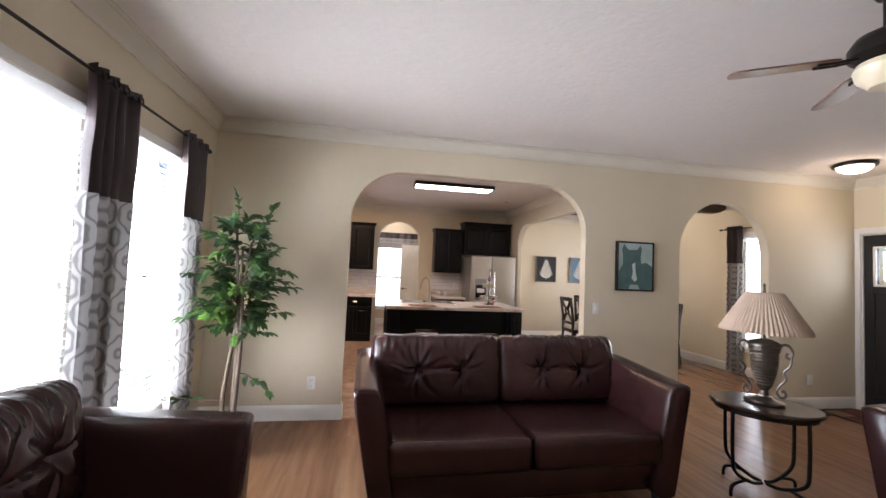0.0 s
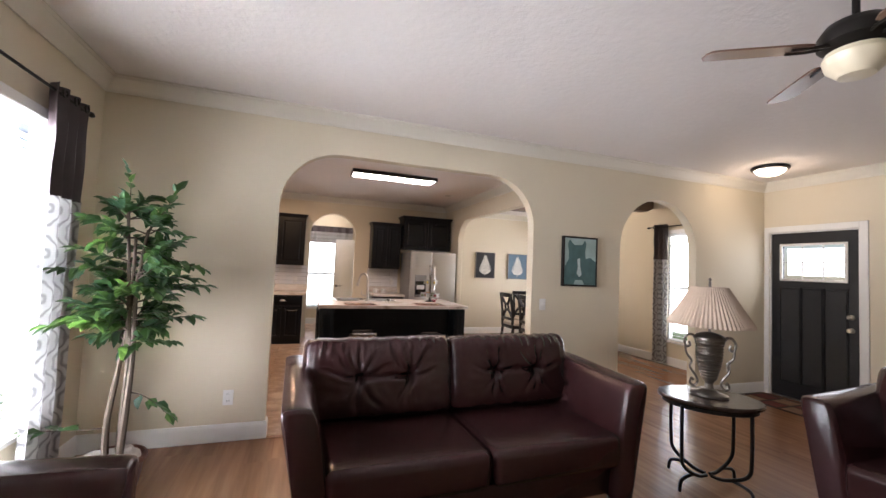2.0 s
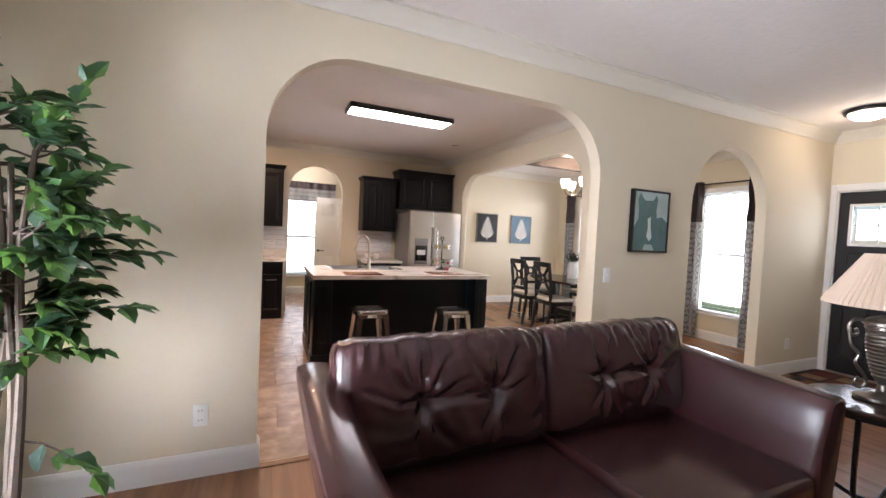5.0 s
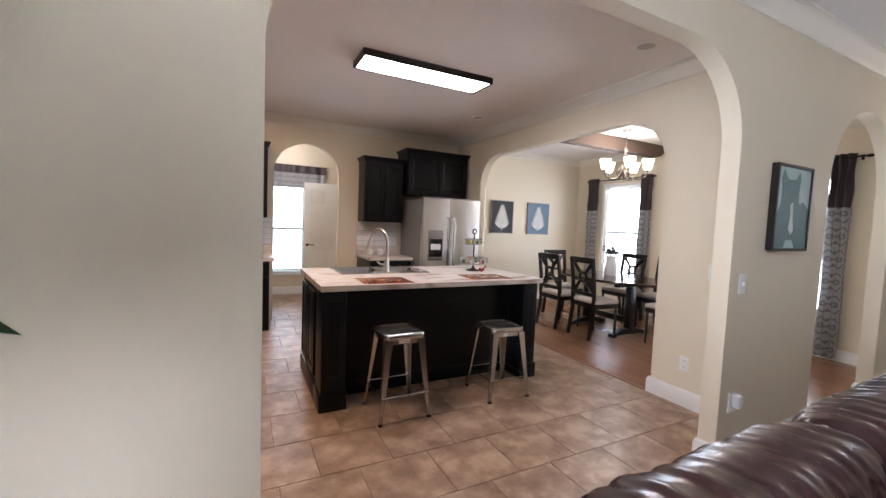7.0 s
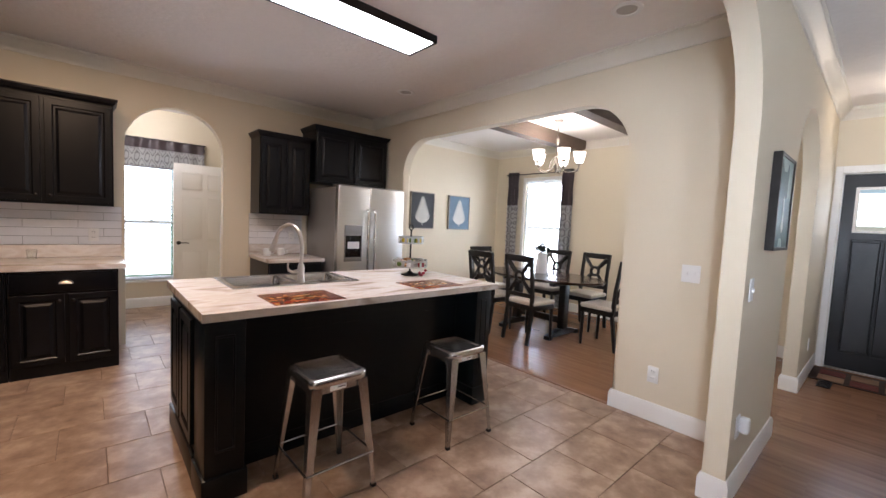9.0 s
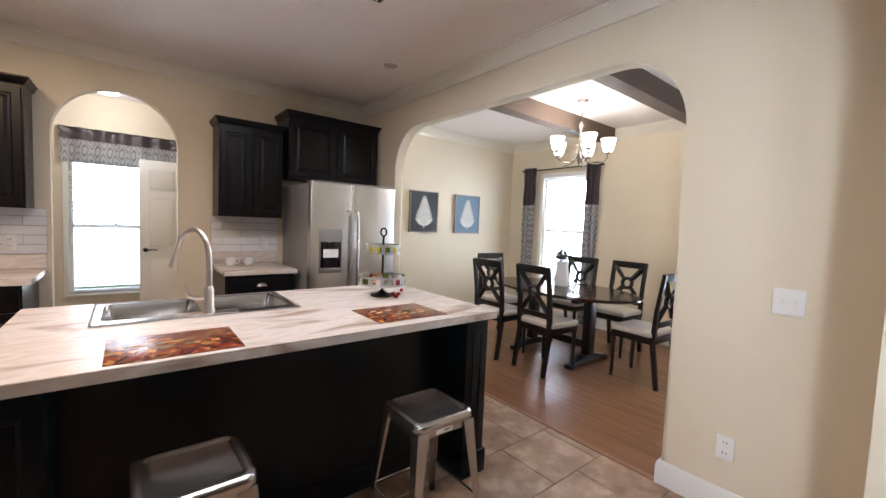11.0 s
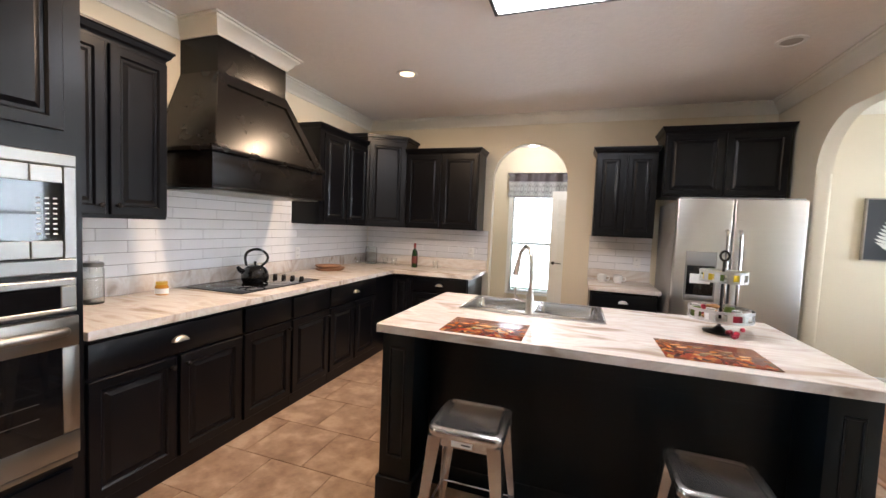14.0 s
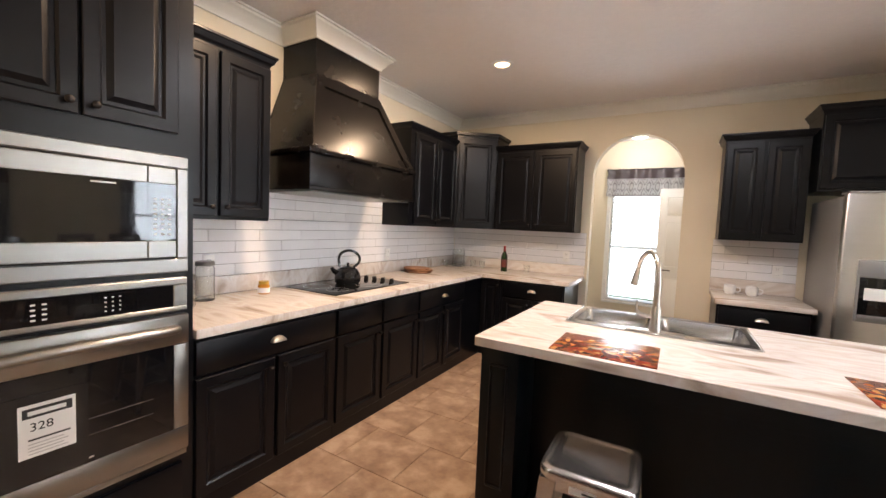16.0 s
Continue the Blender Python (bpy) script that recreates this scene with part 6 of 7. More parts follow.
for x, dd in ((SP - 0.045, dL), (SP + 0.045, dR)):
    part("handle", tube(bmesh.new(), spline([(x, 0.0, 0.62), (x, -0.045, 0.66), (x, -0.055, 1.05), (x, -0.045, 1.44), (x, 0.0, 1.48)], 8), 0.014, 10), SINKSTEEL, dd, "curved steel bar handle")
part("dispenser_frame", boxed(0.085, -0.008, 0.88, 0.315, -0.0005, 1.30, bev=0.004), GREY, dL)
dp = part("dispenser_panel", boxed(0.095, -0.012, 1.19, 0.305, -0.0085, 1.29, bev=0.002), material("dispenser_grey", (0.30, 0.30, 0.30), 0.35, 0.4), dL)
part("dispenser_recess", boxed(0.10, -0.011, 0.93, 0.30, -0.0085, 1.18, bev=0.001), BLACKGLASS, dL, "black recess")
part("paper_note", boxed(0.125, -0.0128, 1.03, 0.275, -0.0115, 1.11), PAPER, dL, "white paper slip")
part("drip_tray", boxed(0.10, -0.03, 0.905, 0.30, -0.009, 0.925, bev=0.003), GREY, dL)
part("kick_grille", boxed(0.01, 0.03, 0.01, 0.90, 0.07, 0.095), IRON, fg)

# ---- island ----
il = thing("kitchen_island", pose(0, 0, 0), "blue-black panelled kitchen island with post legs", "island")
IX0, IX1, IY0, IY1 = 0.342, 2.285, 5.625, 6.62
part("body", boxed(IX0 + 0.012, 5.86, 0.0, IX1 - 0.012, IY1, 0.72), ISLANDPAINT, il, smooth=False)
for q in ((IX0 + 0.012, 5.86, IX1 - 0.012, 6.13), (IX0 + 0.012, 6.13, 0.583, IY1), (1.413, 6.13, IX1 - 0.012, IY1), (0.583, IY1 - 0.004, 1.413, IY1)):
    part("carcass_top", boxed(q[0], q[1], 0.7201, q[2], q[3], 0.888), ISLANDPAINT, il, smooth=False)
for x0, x1 in ((IX0, IX0 + 0.175), (IX1 - 0.155, IX1)):
    p = boxed(x0, IY0, 0.0, x1, 5.859, 0.888, bev=0.004)
    post = part("post", p, ISLANDPAINT, il)
    q = boxed(x0 - 0.014, IY0 - 0.014, 0.0, x1 + 0.014, 5.8585, 0.135, bev=0.008)
    part("plinth", q, ISLANDPAINT, post)
    f = bmesh.new()
    for a in ((x0 + 0.045, 0.26, x0 + 0.055, 0.80), (x1 - 0.055, 0.26, x1 - 0.045, 0.80), (x0 + 0.045, 0.80, x1 - 0.045, 0.812), (x0 + 0.045, 0.248, x1 - 0.045, 0.26)):
        box(f, a[0], IY0 - 0.007, a[1], a[2], IY0 - 0.0005, a[3], 0.002, 1)
    part("post_moulding", f, ISLANDPAINT, post)
part("back_panel", boxed(IX0 + 0.18, 5.853, 0.0, IX1 - 0.16, 5.8595, 0.12, bev=0.003), ISLANDPAINT, il)
for xx, s in ((IX0 + 0.012, -1), (IX1 - 0.012, 1)):
    for y0, y1 in ((5.92, 6.24), (6.28, 6.58)):
        d = cab_door(il, pose(xx + 0.0008 * s, y1 if s < 0 else y0, 0.17, 0, 0, -90 if s < 0 else 90), y1 - y0, 0.66, "side_panel", mat=ISLANDPAINT)
    part("side_plinth", boxed(min(xx, xx + s * 0.022), 5.872, 0.0, max(xx, xx + s * 0.022), IY1, 0.135, bev=0.006), ISLANDPAINT, il)
it = thing("island_countertop", pose(0, 0, 0), "marble-look laminate island countertop with a sink cutout", "countertop")
SX0, SX1, SY0, SY1 = 0.60, 1.395, 6.15, 6.60
b = bmesh.new()
TX0, TX1, TY0, TY1 = 0.325, 2.312, 5.585, 6.665
for q in ((TX0, TY0, TX1, SY0), (TX0, SY1, TX1, TY1), (TX0, SY0, SX0, SY1), (SX1, SY0, TX1, SY1)):
    box(b, q[0], q[1], 0.888, q[2], q[3], 0.93)
bmesh.ops.remove_doubles(b, verts=b.verts, dist=0.0005)
seen = {}
for f in b.faces:
    seen.setdefault(tuple(round(c, 4) for c in f.calc_center_median()), []).append(f)
bmesh.ops.delete(b, geom=[f for fs in seen.values() if len(fs) > 1 for f in fs], context='FACES')
part("slab", b, MARBLE, it, smooth=False)
part("edge_band", tube(bmesh.new(), [(TX0 + 0.004, TY0, 0.926), (TX1 - 0.004, TY0, 0.926)], 0.0042, 8), MARBLE, it)

sn = thing("kitchen_sink", pose(0, 0, 0.93), "double-bowl stainless steel sink set in the island", "sink")
rim = bmesh.new()
X0, X1, YA, YB, XM = 0.585, 1.41, 6.135, 6.615, 1.0
for q in ((X0, YA, X1, YA + 0.075), (X0, YB - 0.03, X1, YB), (X0, YA + 0.075, X0 + 0.03, YB - 0.03), (X1 - 0.03, YA + 0.075, X1, YB - 0.03), (XM - 0.018, YA + 0.075, XM + 0.018, YB - 0.03)):
    box(rim, q[0], q[1], 0.0005, q[2], q[3], 0.006)
part("rim", rim, SINKSTEEL, sn, smooth=False)
lip = bmesh.new()
for p0, p1 in (((X0, YA), (X1, YA)), ((X1, YA), (X1, YB)), ((X1, YB), (X0, YB)), ((X0, YB), (X0, YA))):
    tube(lip, [(*p0, 0.004), (*p1, 0.004)], 0.0055, 8)
part("rolled_lip", lip, SINKSTEEL, sn, "bright rolled steel edge")
for a, c in ((X0 + 0.03, XM - 0.018), (XM + 0.018, X1 - 0.03)):
    bw = bmesh.new()
    lv2 = []
    for k, z in ((0.0, 0.004), (0.006, -0.02), (0.018, -0.15), (0.05, -0.175)):
        ring = []
        for cx, cy, a0 in ((c - k - 0.04, YB - 0.03 - k - 0.04, 0), (a + k + 0.04, YB - 0.03 - k - 0.04, 90), (a + k + 0.04, YA + 0.075 + k + 0.04, 180), (c - k - 0.04, YA + 0.075 + k + 0.04, 270)):
            for t in range(6):
                an = radians(a0 + 18 * t)
                ring.append(bw.verts.new((cx + 0.04 * math.cos(an), cy + 0.04 * math.sin(an), z)))
        lv2.append(ring)
    for r0, r1 in zip(lv2, lv2[1:]):
        for i in range(len(r0)):
            bw.faces.new((r0[i], r0[(i + 1) % len(r0)], r1[(i + 1) % len(r0)], r1[i]))
    bw.faces.new(lv2[-1])
    bowl = part("bowl", bw, SINKSTEEL, sn)
    part("drain", lathe(bmesh.new(), [(0.0, -0.1745), (0.04, -0.1745), (0.042, -0.172), (0.03, -0.1725), (0.0, -0.174)], (a + c) / 2, (YA + YB) / 2 + 0.02, seg=20), STEEL, bowl)
    for cx, cy, dx, dy in ((c, YB - 0.03, -1, -1), (a, YB - 0.03, 1, -1), (a, YA + 0.075, 1, 1), (c, YA + 0.075, -1, 1)):
        pts = [(cx, cy)] + [(cx + dx * (0.04 - 0.04 * math.sin(t * math.pi / 10)), cy + dy * (0.04 - 0.04 * math.cos(t * math.pi / 10))) for t in range(6)]
        fl_ = bmesh.new()
        vv = [fl_.verts.new((x, y, 0.0055)) for x, y in pts]
        fl_.faces.new(vv)
        part("rim_corner", fl_, SINKSTEEL, bowl, smooth=False)
fc = thing("faucet", pose(1.0, 6.172, 0.936), "brushed nickel gooseneck faucet with pull-down spray", "faucet")
dk = boxed(-0.125, -0.028, 0.0003, 0.125, 0.028, 0.008, bev=0.003)
part("deck_plate", dk, BRASSY, fc)
part("body", lathe(bmesh.new(), [(0.0, 0.008), (0.027, 0.008), (0.027, 0.02), (0.022, 0.03), (0.022, 0.11), (0.016, 0.13), (0.0, 0.13)], seg=20), BRASSY, fc)
part("neck", tube(bmesh.new(), spline([(0, 0, 0.12), (0, 0.0, 0.26), (-0.012, 0.03, 0.345), (-0.045, 0.09, 0.385), (-0.085, 0.155, 0.35), (-0.105, 0.185, 0.28)], 8), 0.0125, 12), BRASSY, fc)
part("spray_head", tube(bmesh.new(), [(-0.103, 0.182, 0.285), (-0.112, 0.196, 0.24), (-0.120, 0.206, 0.20)], [0.015, 0.018, 0.021], 14), BRASSY, fc)
part("lever", tube(bmesh.new(), spline([(-0.02, 0, 0.075), (-0.06, 0.0, 0.08), (-0.085, 0, 0.10), (-0.085, 0.0, 0.15)], 6), [0.010] * 6 + [0.009] * 6 + [0.006] * 7, 8), BRASSY, fc)

MATP = material("printed_placemat", (0.3, 0.1, 0.05), 0.25, vary=0.1)
mn = MATP.node_tree.nodes
vo = mn.new("ShaderNodeTexVoronoi")
vo.inputs["Scale"].default_value = 46
co_ = mn.new("ShaderNodeTexCoord")
nz_ = mn.new("ShaderNodeTexNoise")
nz_.inputs["Scale"].default_value, nz_.inputs["Detail"].default_value = 9, 3
MATP.node_tree.links.new(co_.outputs["Object"], nz_.inputs["Vector"])
mixv = mn.new("ShaderNodeMixRGB")
mixv.inputs[0].default_value = 0.12
MATP.node_tree.links.new(co_.outputs["Object"], mixv.inputs[1])
MATP.node_tree.links.new(nz_.outputs["Color"], mixv.inputs[2])
MATP.node_tree.links.new(mixv.outputs[0], vo.inputs["Vector"])
rr_ = mn.new("ShaderNodeRGBToBW")
MATP.node_tree.links.new(vo.outputs["Color"], rr_.inputs[0])
ramp(MATP, rr_.outputs[0], [(0.15, (0.045, 0.006, 0.008)), (0.35, (0.13, 0.014, 0.012)), (0.50, (0.22, 0.045, 0.02)), (0.62, (0.42, 0.21, 0.06)), (0.72, (0.10, 0.035, 0.015)), (0.88, (0.24, 0.045, 0.022))])
YELLOW = material("cheese_yellow_print", (0.48, 0.28, 0.07), 0.3, vary=0.2, scale=40)
OLIVE = material("olive_print", (0.09, 0.10, 0.03), 0.3, vary=0.4, scale=60)
for x0, x1, ym in ((0.645, 1.035, 5.755), (1.61, 2.005, 5.80)):
    pm = thing("placemat", pose((x0 + x1) / 2, ym, 0.9305), "glossy maroon placemat printed with cheese and fruit", "placemat", "placemats")
    w = (x1 - x0) / 2
    part("sheet", boxed(-w, -0.15, 0, w, 0.15, 0.0035, bev=0.001), MATP, pm)
    for k in range(13):
        a = rnd.uniform(0, 3.14)
        cx, cy = rnd.uniform(-w * 0.65, w * 0.65), rnd.uniform(-0.08, 0.08)
        l1, l2 = rnd.uniform(0.012, 0.030), rnd.uniform(0.005, 0.010)
        f = bmesh.new()
        prism(f, [(cx + l1 * math.cos(t) * math.cos(0.3) - l2 * math.sin(t) * math.sin(0.3), cy + l1 * math.cos(t) * math.sin(0.3) + l2 * math.sin(t) * math.cos(0.3)) for t in [i * math.pi / 5 for i in range(10)]], 'z', 0.0036, 0.0039 + 0.0001 * k)
        part("printed_shape", f, YELLOW if k % 2 else OLIVE, pm, smooth=False)

# ---- tiered tray ----
GALV = material("galvanised_metal", (0.50, 0.50, 0.48), 0.38, 0.85, vary=0.25, scale=18, bump=0.1, bump_scale=90)
ty = thing("tiered_tray", pose(1.965, 6.26, 0.9303), "two-tier galvanised metal tray stand with iron loop", "tray")
part("foot", lathe(bmesh.new(), [(0.0, 0.0), (0.07, 0.0), (0.075, 0.008), (0.03, 0.018), (0.012, 0.035), (0.0, 0.035)], seg=24), IRON, ty)
part("post", tube(bmesh.new(), [(0, 0, 0.03), (0, 0, 0.38)], 0.007, 8), IRON, ty, "twisted iron post")
part("loop", tube(bmesh.new(), [(0.020 * math.sin(k * math.pi / 8), 0, 0.40 - 0.024 * math.cos(k * math.pi / 8)) for k in range(17)], 0.006, 7), IRON, ty)
for z, r in ((0.07, 0.145), (0.265, 0.105)):
    tyb = lathe(bmesh.new(), [(0.0, z), (r, z), (r, z + 0.012), (r - 0.004, z + 0.012), (r - 0.004, z + 0.004), (0.0, z + 0.004)], seg=32)
    t_ = part("tray", tyb, GALV, ty)
    part("gallery_rail", lathe(bmesh.new(), [(r, z + 0.045), (r + 0.001, z + 0.06), (r - 0.003, z + 0.06), (r - 0.003, z + 0.045), (r, z + 0.045)], seg=32), GALV, t_)
    for k in range(12):
        a = k * math.pi / 6
        part("gallery_slat", boxed(-0.012, -0.0015, z + 0.012, 0.012, 0.0015, z + 0.0455), GALV, t_).matrix_basis = pose(r * math.cos(a) * 0.99, r * math.sin(a) * 0.99, 0, 0, 0, math.degrees(a) + 90)
LEMON = material("lemon_yellow", (0.62, 0.45, 0.02), 0.4, vary=0.1)
LIME = material("jar_green", (0.10, 0.16, 0.02), 0.3, vary=0.2)
RASP = material("raspberry_red", (0.30, 0.01, 0.03), 0.4, vary=0.2)
COOKIE = material("golden_biscuit", (0.42, 0.23, 0.09), 0.8, vary=0.3, scale=50, bump=0.5, bump_scale=150)


def blob(name, x, y, z, r, mat, label, cat, squash=1.0, bumpy=0.0):
    o = thing(name, pose(x, y, z), label, cat)
    bm = bmesh.new()
    bmesh.ops.create_icosphere(bm, subdivisions=2, radius=r)
    for v in bm.verts:
        k = 1 + bumpy * noise.noise(v.co * 60)
        v.co = Vector((v.co.x * k, v.co.y * k, v.co.z * squash * k + r * squash * 0.97))
    part("body", bm, mat, o)
    return o


TX_, TY_, TZ = 1.965, 6.26, 0.9303
for k in range(5):
    a = k * 1.257 + 0.4
    lj = thing("candy_jar", pose(TX_ + 0.066 * math.cos(a), TY_ + 0.066 * math.sin(a), TZ + 0.2695), "small yellow jar on the upper tray", "jar", "small jars")
    part("body", lathe(bmesh.new(), [(0.0, 0.0), (0.02, 0.0), (0.022, 0.01), (0.022, 0.035), (0.016, 0.045), (0.0, 0.046)], seg=14), LEMON if k % 3 else LIME, lj)
for k, (mt, nm) in enumerate(((LIME, "green"), (RASP, "red"), (LIME, "green"), (CERAMIC, "white"), (RASP, "red"), (CERAMIC, "white"))):
    a = k * 1.047 + 0.9
    lj = thing("condiment_jar", pose(TX_ + 0.108 * math.cos(a), TY_ + 0.108 * math.sin(a), TZ + 0.0745), "small %s jar on the lower tray" % nm, "jar", "small jars")
    part("body", lathe(bmesh.new(), [(0.0, 0.0), (0.024, 0.0), (0.026, 0.01), (0.026, 0.04), (0.02, 0.052), (0.0, 0.053)], seg=14), mt, lj)
    part("lid", lathe(bmesh.new(), [(0.0, 0.0535), (0.021, 0.0535), (0.021, 0.062), (0.0, 0.063)], seg=14), GALV, lj)
for k in range(3):
    blob("biscuit", TX_ - 0.06 + 0.012 * k, TY_ - 0.03 + 0.012 * k, TZ + 0.0745 + 0.024 * k, 0.032, COOKIE, "golden biscuit piled in the lower tray", "biscuit", 0.4, 0.25)
for k in range(9):
    a = k * 0.7
    blob("berry", TX_ + 0.03 + 0.026 * math.cos(a) * (k % 3) / 1.5, TY_ - 0.125 + 0.022 * math.sin(a), 0.9305 + 0.020 * (k // 4), 0.0115, RASP, "red artificial berry at the foot of the tray", "berry")

# ---- stools ----
STOOLM = material("gunmetal_steel", (0.47, 0.46, 0.45), 0.22, 0.95, vary=0.25, scale=7, bump=0.05, bump_scale=60, fine=0.1)


def stool():
    s = thing("bar_stool", pose(0, 0, 0), "gunmetal steel backless bar stool at the island", "stool", "stools at the island")
    def ring(bm, half, rad, z):
        out = []
        for k, (cx, cy) in enumerate(((1, 1), (-1, 1), (-1, -1), (1, -1))):
            for j in range(6):
                an = math.pi / 2 * (k + j / 5)
                out.append(bm.verts.new((cx * (half - rad) + rad * math.cos(an), cy * (half - rad) + rad * math.sin(an), z)))
        return out
    seat = bmesh.new()
    rr = [ring(seat, *p) for p in ((0.150, 0.04, 0.618), (0.154, 0.044, 0.626), (0.154, 0.044, 0.648), (0.150, 0.042, 0.657), (0.141, 0.038, 0.662), (0.130, 0.034, 0.662), (0.122, 0.030, 0.657), (0.118, 0.028, 0.654))]
    for r0, r1 in zip(rr, rr[1:]):
        for i in range(24):
            seat.faces.new((r0[i], r0[(i + 1) % 24], r1[(i + 1) % 24], r1[i]))
    seat.faces.new(rr[0])
    seat.faces.new(rr[-1])
    part("seat", seat, STOOLM, s, "pressed steel seat with a rolled rim")
    ap = bmesh.new()
    for a in range(4):
        t = boxed(-0.135, -0.139, 0.580, 0.135, -0.133, 0.6199)
        merge(ap, t, pose(0, 0, 0, 0, 0, 90 * a))
    part("skirt", ap, STOOLM, s)
    for sx in (-1, 1):
        for sy in (-1, 1):
            lg = bmesh.new()
            t0, t1, w0, w1 = 0.148, 0.193, 0.055, 0.022
            for (ax, ay) in ((1, 0), (0, 1)):
                c0 = Vector((sx * t0, sy * t0, 0.618))
                c1 = Vector((sx * t1, sy * t1, 0.012))
                e = Vector((-sx * ax, -sy * ay, 0))
                nrm = Vector((-sx * ay, -sy * ax, 0)) * 0.004
                q = [c0, c0 + e * w0, c1 + e * w1, c1]
                a_ = [lg.verts.new(p) for p in q]
                b_ = [lg.verts.new(p + nrm) for p in q]
                lg.faces.new(a_)
                lg.faces.new(b_)
                for i in range(4):
                    lg.faces.new((a_[i], a_[(i + 1) % 4], b_[(i + 1) % 4], b_[i]))
            leg = part("leg", lg, STOOLM, s, smooth=False)
            part("rubber_foot", boxed(sx * t1 - 0.013 - sx * 0.01, sy * t1 - 0.013 - sy * 0.01, 0.0, sx * t1 + 0.013 - sx * 0.01, sy * t1 + 0.013 - sy * 0.01, 0.02, bev=0.003), IRON, leg)
    for a in range(4):
        d = 0.178
        part("cross_rail", tube(bmesh.new(), [(-d, -d, 0.20), (d, -d, 0.20)], 0.006, 6), STOOLM, s).matrix_basis = pose(0, 0, 0, 0, 0, 90 * a)
    part("maker_label", boxed(-0.05, -0.1402, 0.587, 0.035, -0.1392, 0.613), PAPER, s, "white sticker with plain bar")
    part("label_bar", boxed(-0.01, -0.1408, 0.597, 0.028, -0.1403, 0.603), INK, s)
    return s


so = stool()
so.matrix_basis = pose(0.862, 5.465, 0, 0, 0, 1) @ Matrix.Diagonal((1, 1, 0.937, 1))
copy_thing(so, pose(1.765, 5.472, 0, 0, 0, -1) @ Matrix.Diagonal((1, 1, 0.937, 1)))

# ---- kitchen ceiling ----
kl = thing("kitchen_light", pose(1.298, 6.135, H), "long fluorescent ceiling light with dark wood frame, lit", "ceiling light")
fb = bmesh.new()
w, h = 0.615, 0.168
for q in ((-w, -h, -w + 0.022, h), (w - 0.022, -h, w, h), (-w + 0.022, -h, w - 0.022, -h + 0.014), (-w + 0.022, h - 0.014, w - 0.022, h)):
    box(fb, q[0], q[1], -0.060, q[2], q[3], -0.001, 0.004, 1)
part("frame", fb, DARKWOOD, kl, "dark stained frame")
part("diffuser", boxed(-w + 0.024, -h + 0.016, -0.058, w - 0.024, h - 0.016, -0.03, bev=0.012), LIGHT_KITCHEN, kl, "glowing white acrylic diffuser")


def can_light(x, y, lit, label):
    c = thing("recessed_light", pose(x, y, H), label, "ceiling light", "recessed lights")
    part("trim_ring", lathe(bmesh.new(), [(0.062, -0.001), (0.095, -0.001), (0.092, -0.008), (0.066, -0.010), (0.062, -0.004), (0.062, -0.001)], seg=28), WHITE, c)
    part("lens", lathe(bmesh.new(), [(0.0625, -0.003), (0.03, -0.006), (0.0, -0.007)], seg=24), lit, c, "lamp face")


def down_light(x, y, watts):
    d = bpy.data.lights.new("can_bulb", 'AREA')
    d.shape, d.size, d.energy, d.color = 'DISK', 0.11, watts, WARM
    new("can_bulb", d).location = (x, y, H - 0.012)


DIM = material("unlit_lamp_face", (0.45, 0.42, 0.38), 0.6)
can_light(-0.29, 7.16, LIGHT_WARM, "recessed ceiling light, lit warm, over the counter")
down_light(-0.29, 7.16, 24)
can_light(-0.33, 5.5, LIGHT_WARM, "recessed ceiling light, lit warm, before the hood")
down_light(-0.33, 5.5, 29)
can_light(2.526, 7.208, DIM, "recessed ceiling light, unlit")
can_light(2.488, 4.815, DIM, "recessed ceiling light, unlit")

# ---- small pieces of walls and floors ----
def mesh_of(bm, mat):
    me = bpy.data.meshes.new("piece")
    bm.to_mesh(me)
    bm.free()
    me.materials.append(mat)
    return me


def piece(name, me, parent, x, y, z, rz=0.0):
    o = new(name, me)
    o.parent = parent
    o.matrix_basis = pose(x, y, z, 0, 0, rz)
    return o


# white backsplash tiles
SPLASH = material("white_glazed_tile", (0.76, 0.76, 0.77), 0.18, vary=0.03, scale=8, bump=0.03, bump_scale=20, per_object=0.05)
GROUT = material("grey_grout", (0.19, 0.185, 0.18), 0.9, vary=0.1, scale=40)
TL, TH, Z0 = 0.36, 0.0765, CT + 0.117


def tile_mesh(w, h):
    b = bmesh.new()
    box(b, 0.0012, -0.010, 0.0016, w - 0.0012, -0.0045, h - 0.0016, 0.0008, 1)
    bmesh.ops.delete(b, geom=[f for f in b.faces if f.normal.y > 0.9], context='FACES')
    return mesh_of(b, SPLASH)


CACHE = {}


def splash(name, m, width, z1, label, notch=()):
    s = thing(name, m, label, "backsplash", "", "structure")
    part("grout_bed", boxed(0, -0.0048, Z0 - 0.001, width, -0.0005, z1), GROUT, s, smooth=False)
    row, z = 0, Z0
    while z < z1 - 0.01:
        h = min(TH, z1 - z)
        x = -(TL * ((row * 0.5) % 1.0)) - 0.08
        while x < width - 0.01:
            a, b = max(x, 0), min(x + TL, width)
            if b - a > 0.012:
                key = (round(b - a, 3), round(h, 3))
                if key not in CACHE:
                    CACHE[key] = tile_mesh(b - a, h)
                piece("tile", CACHE[key], s, a, 0, z)
            x += TL
        z += TH
        row += 1


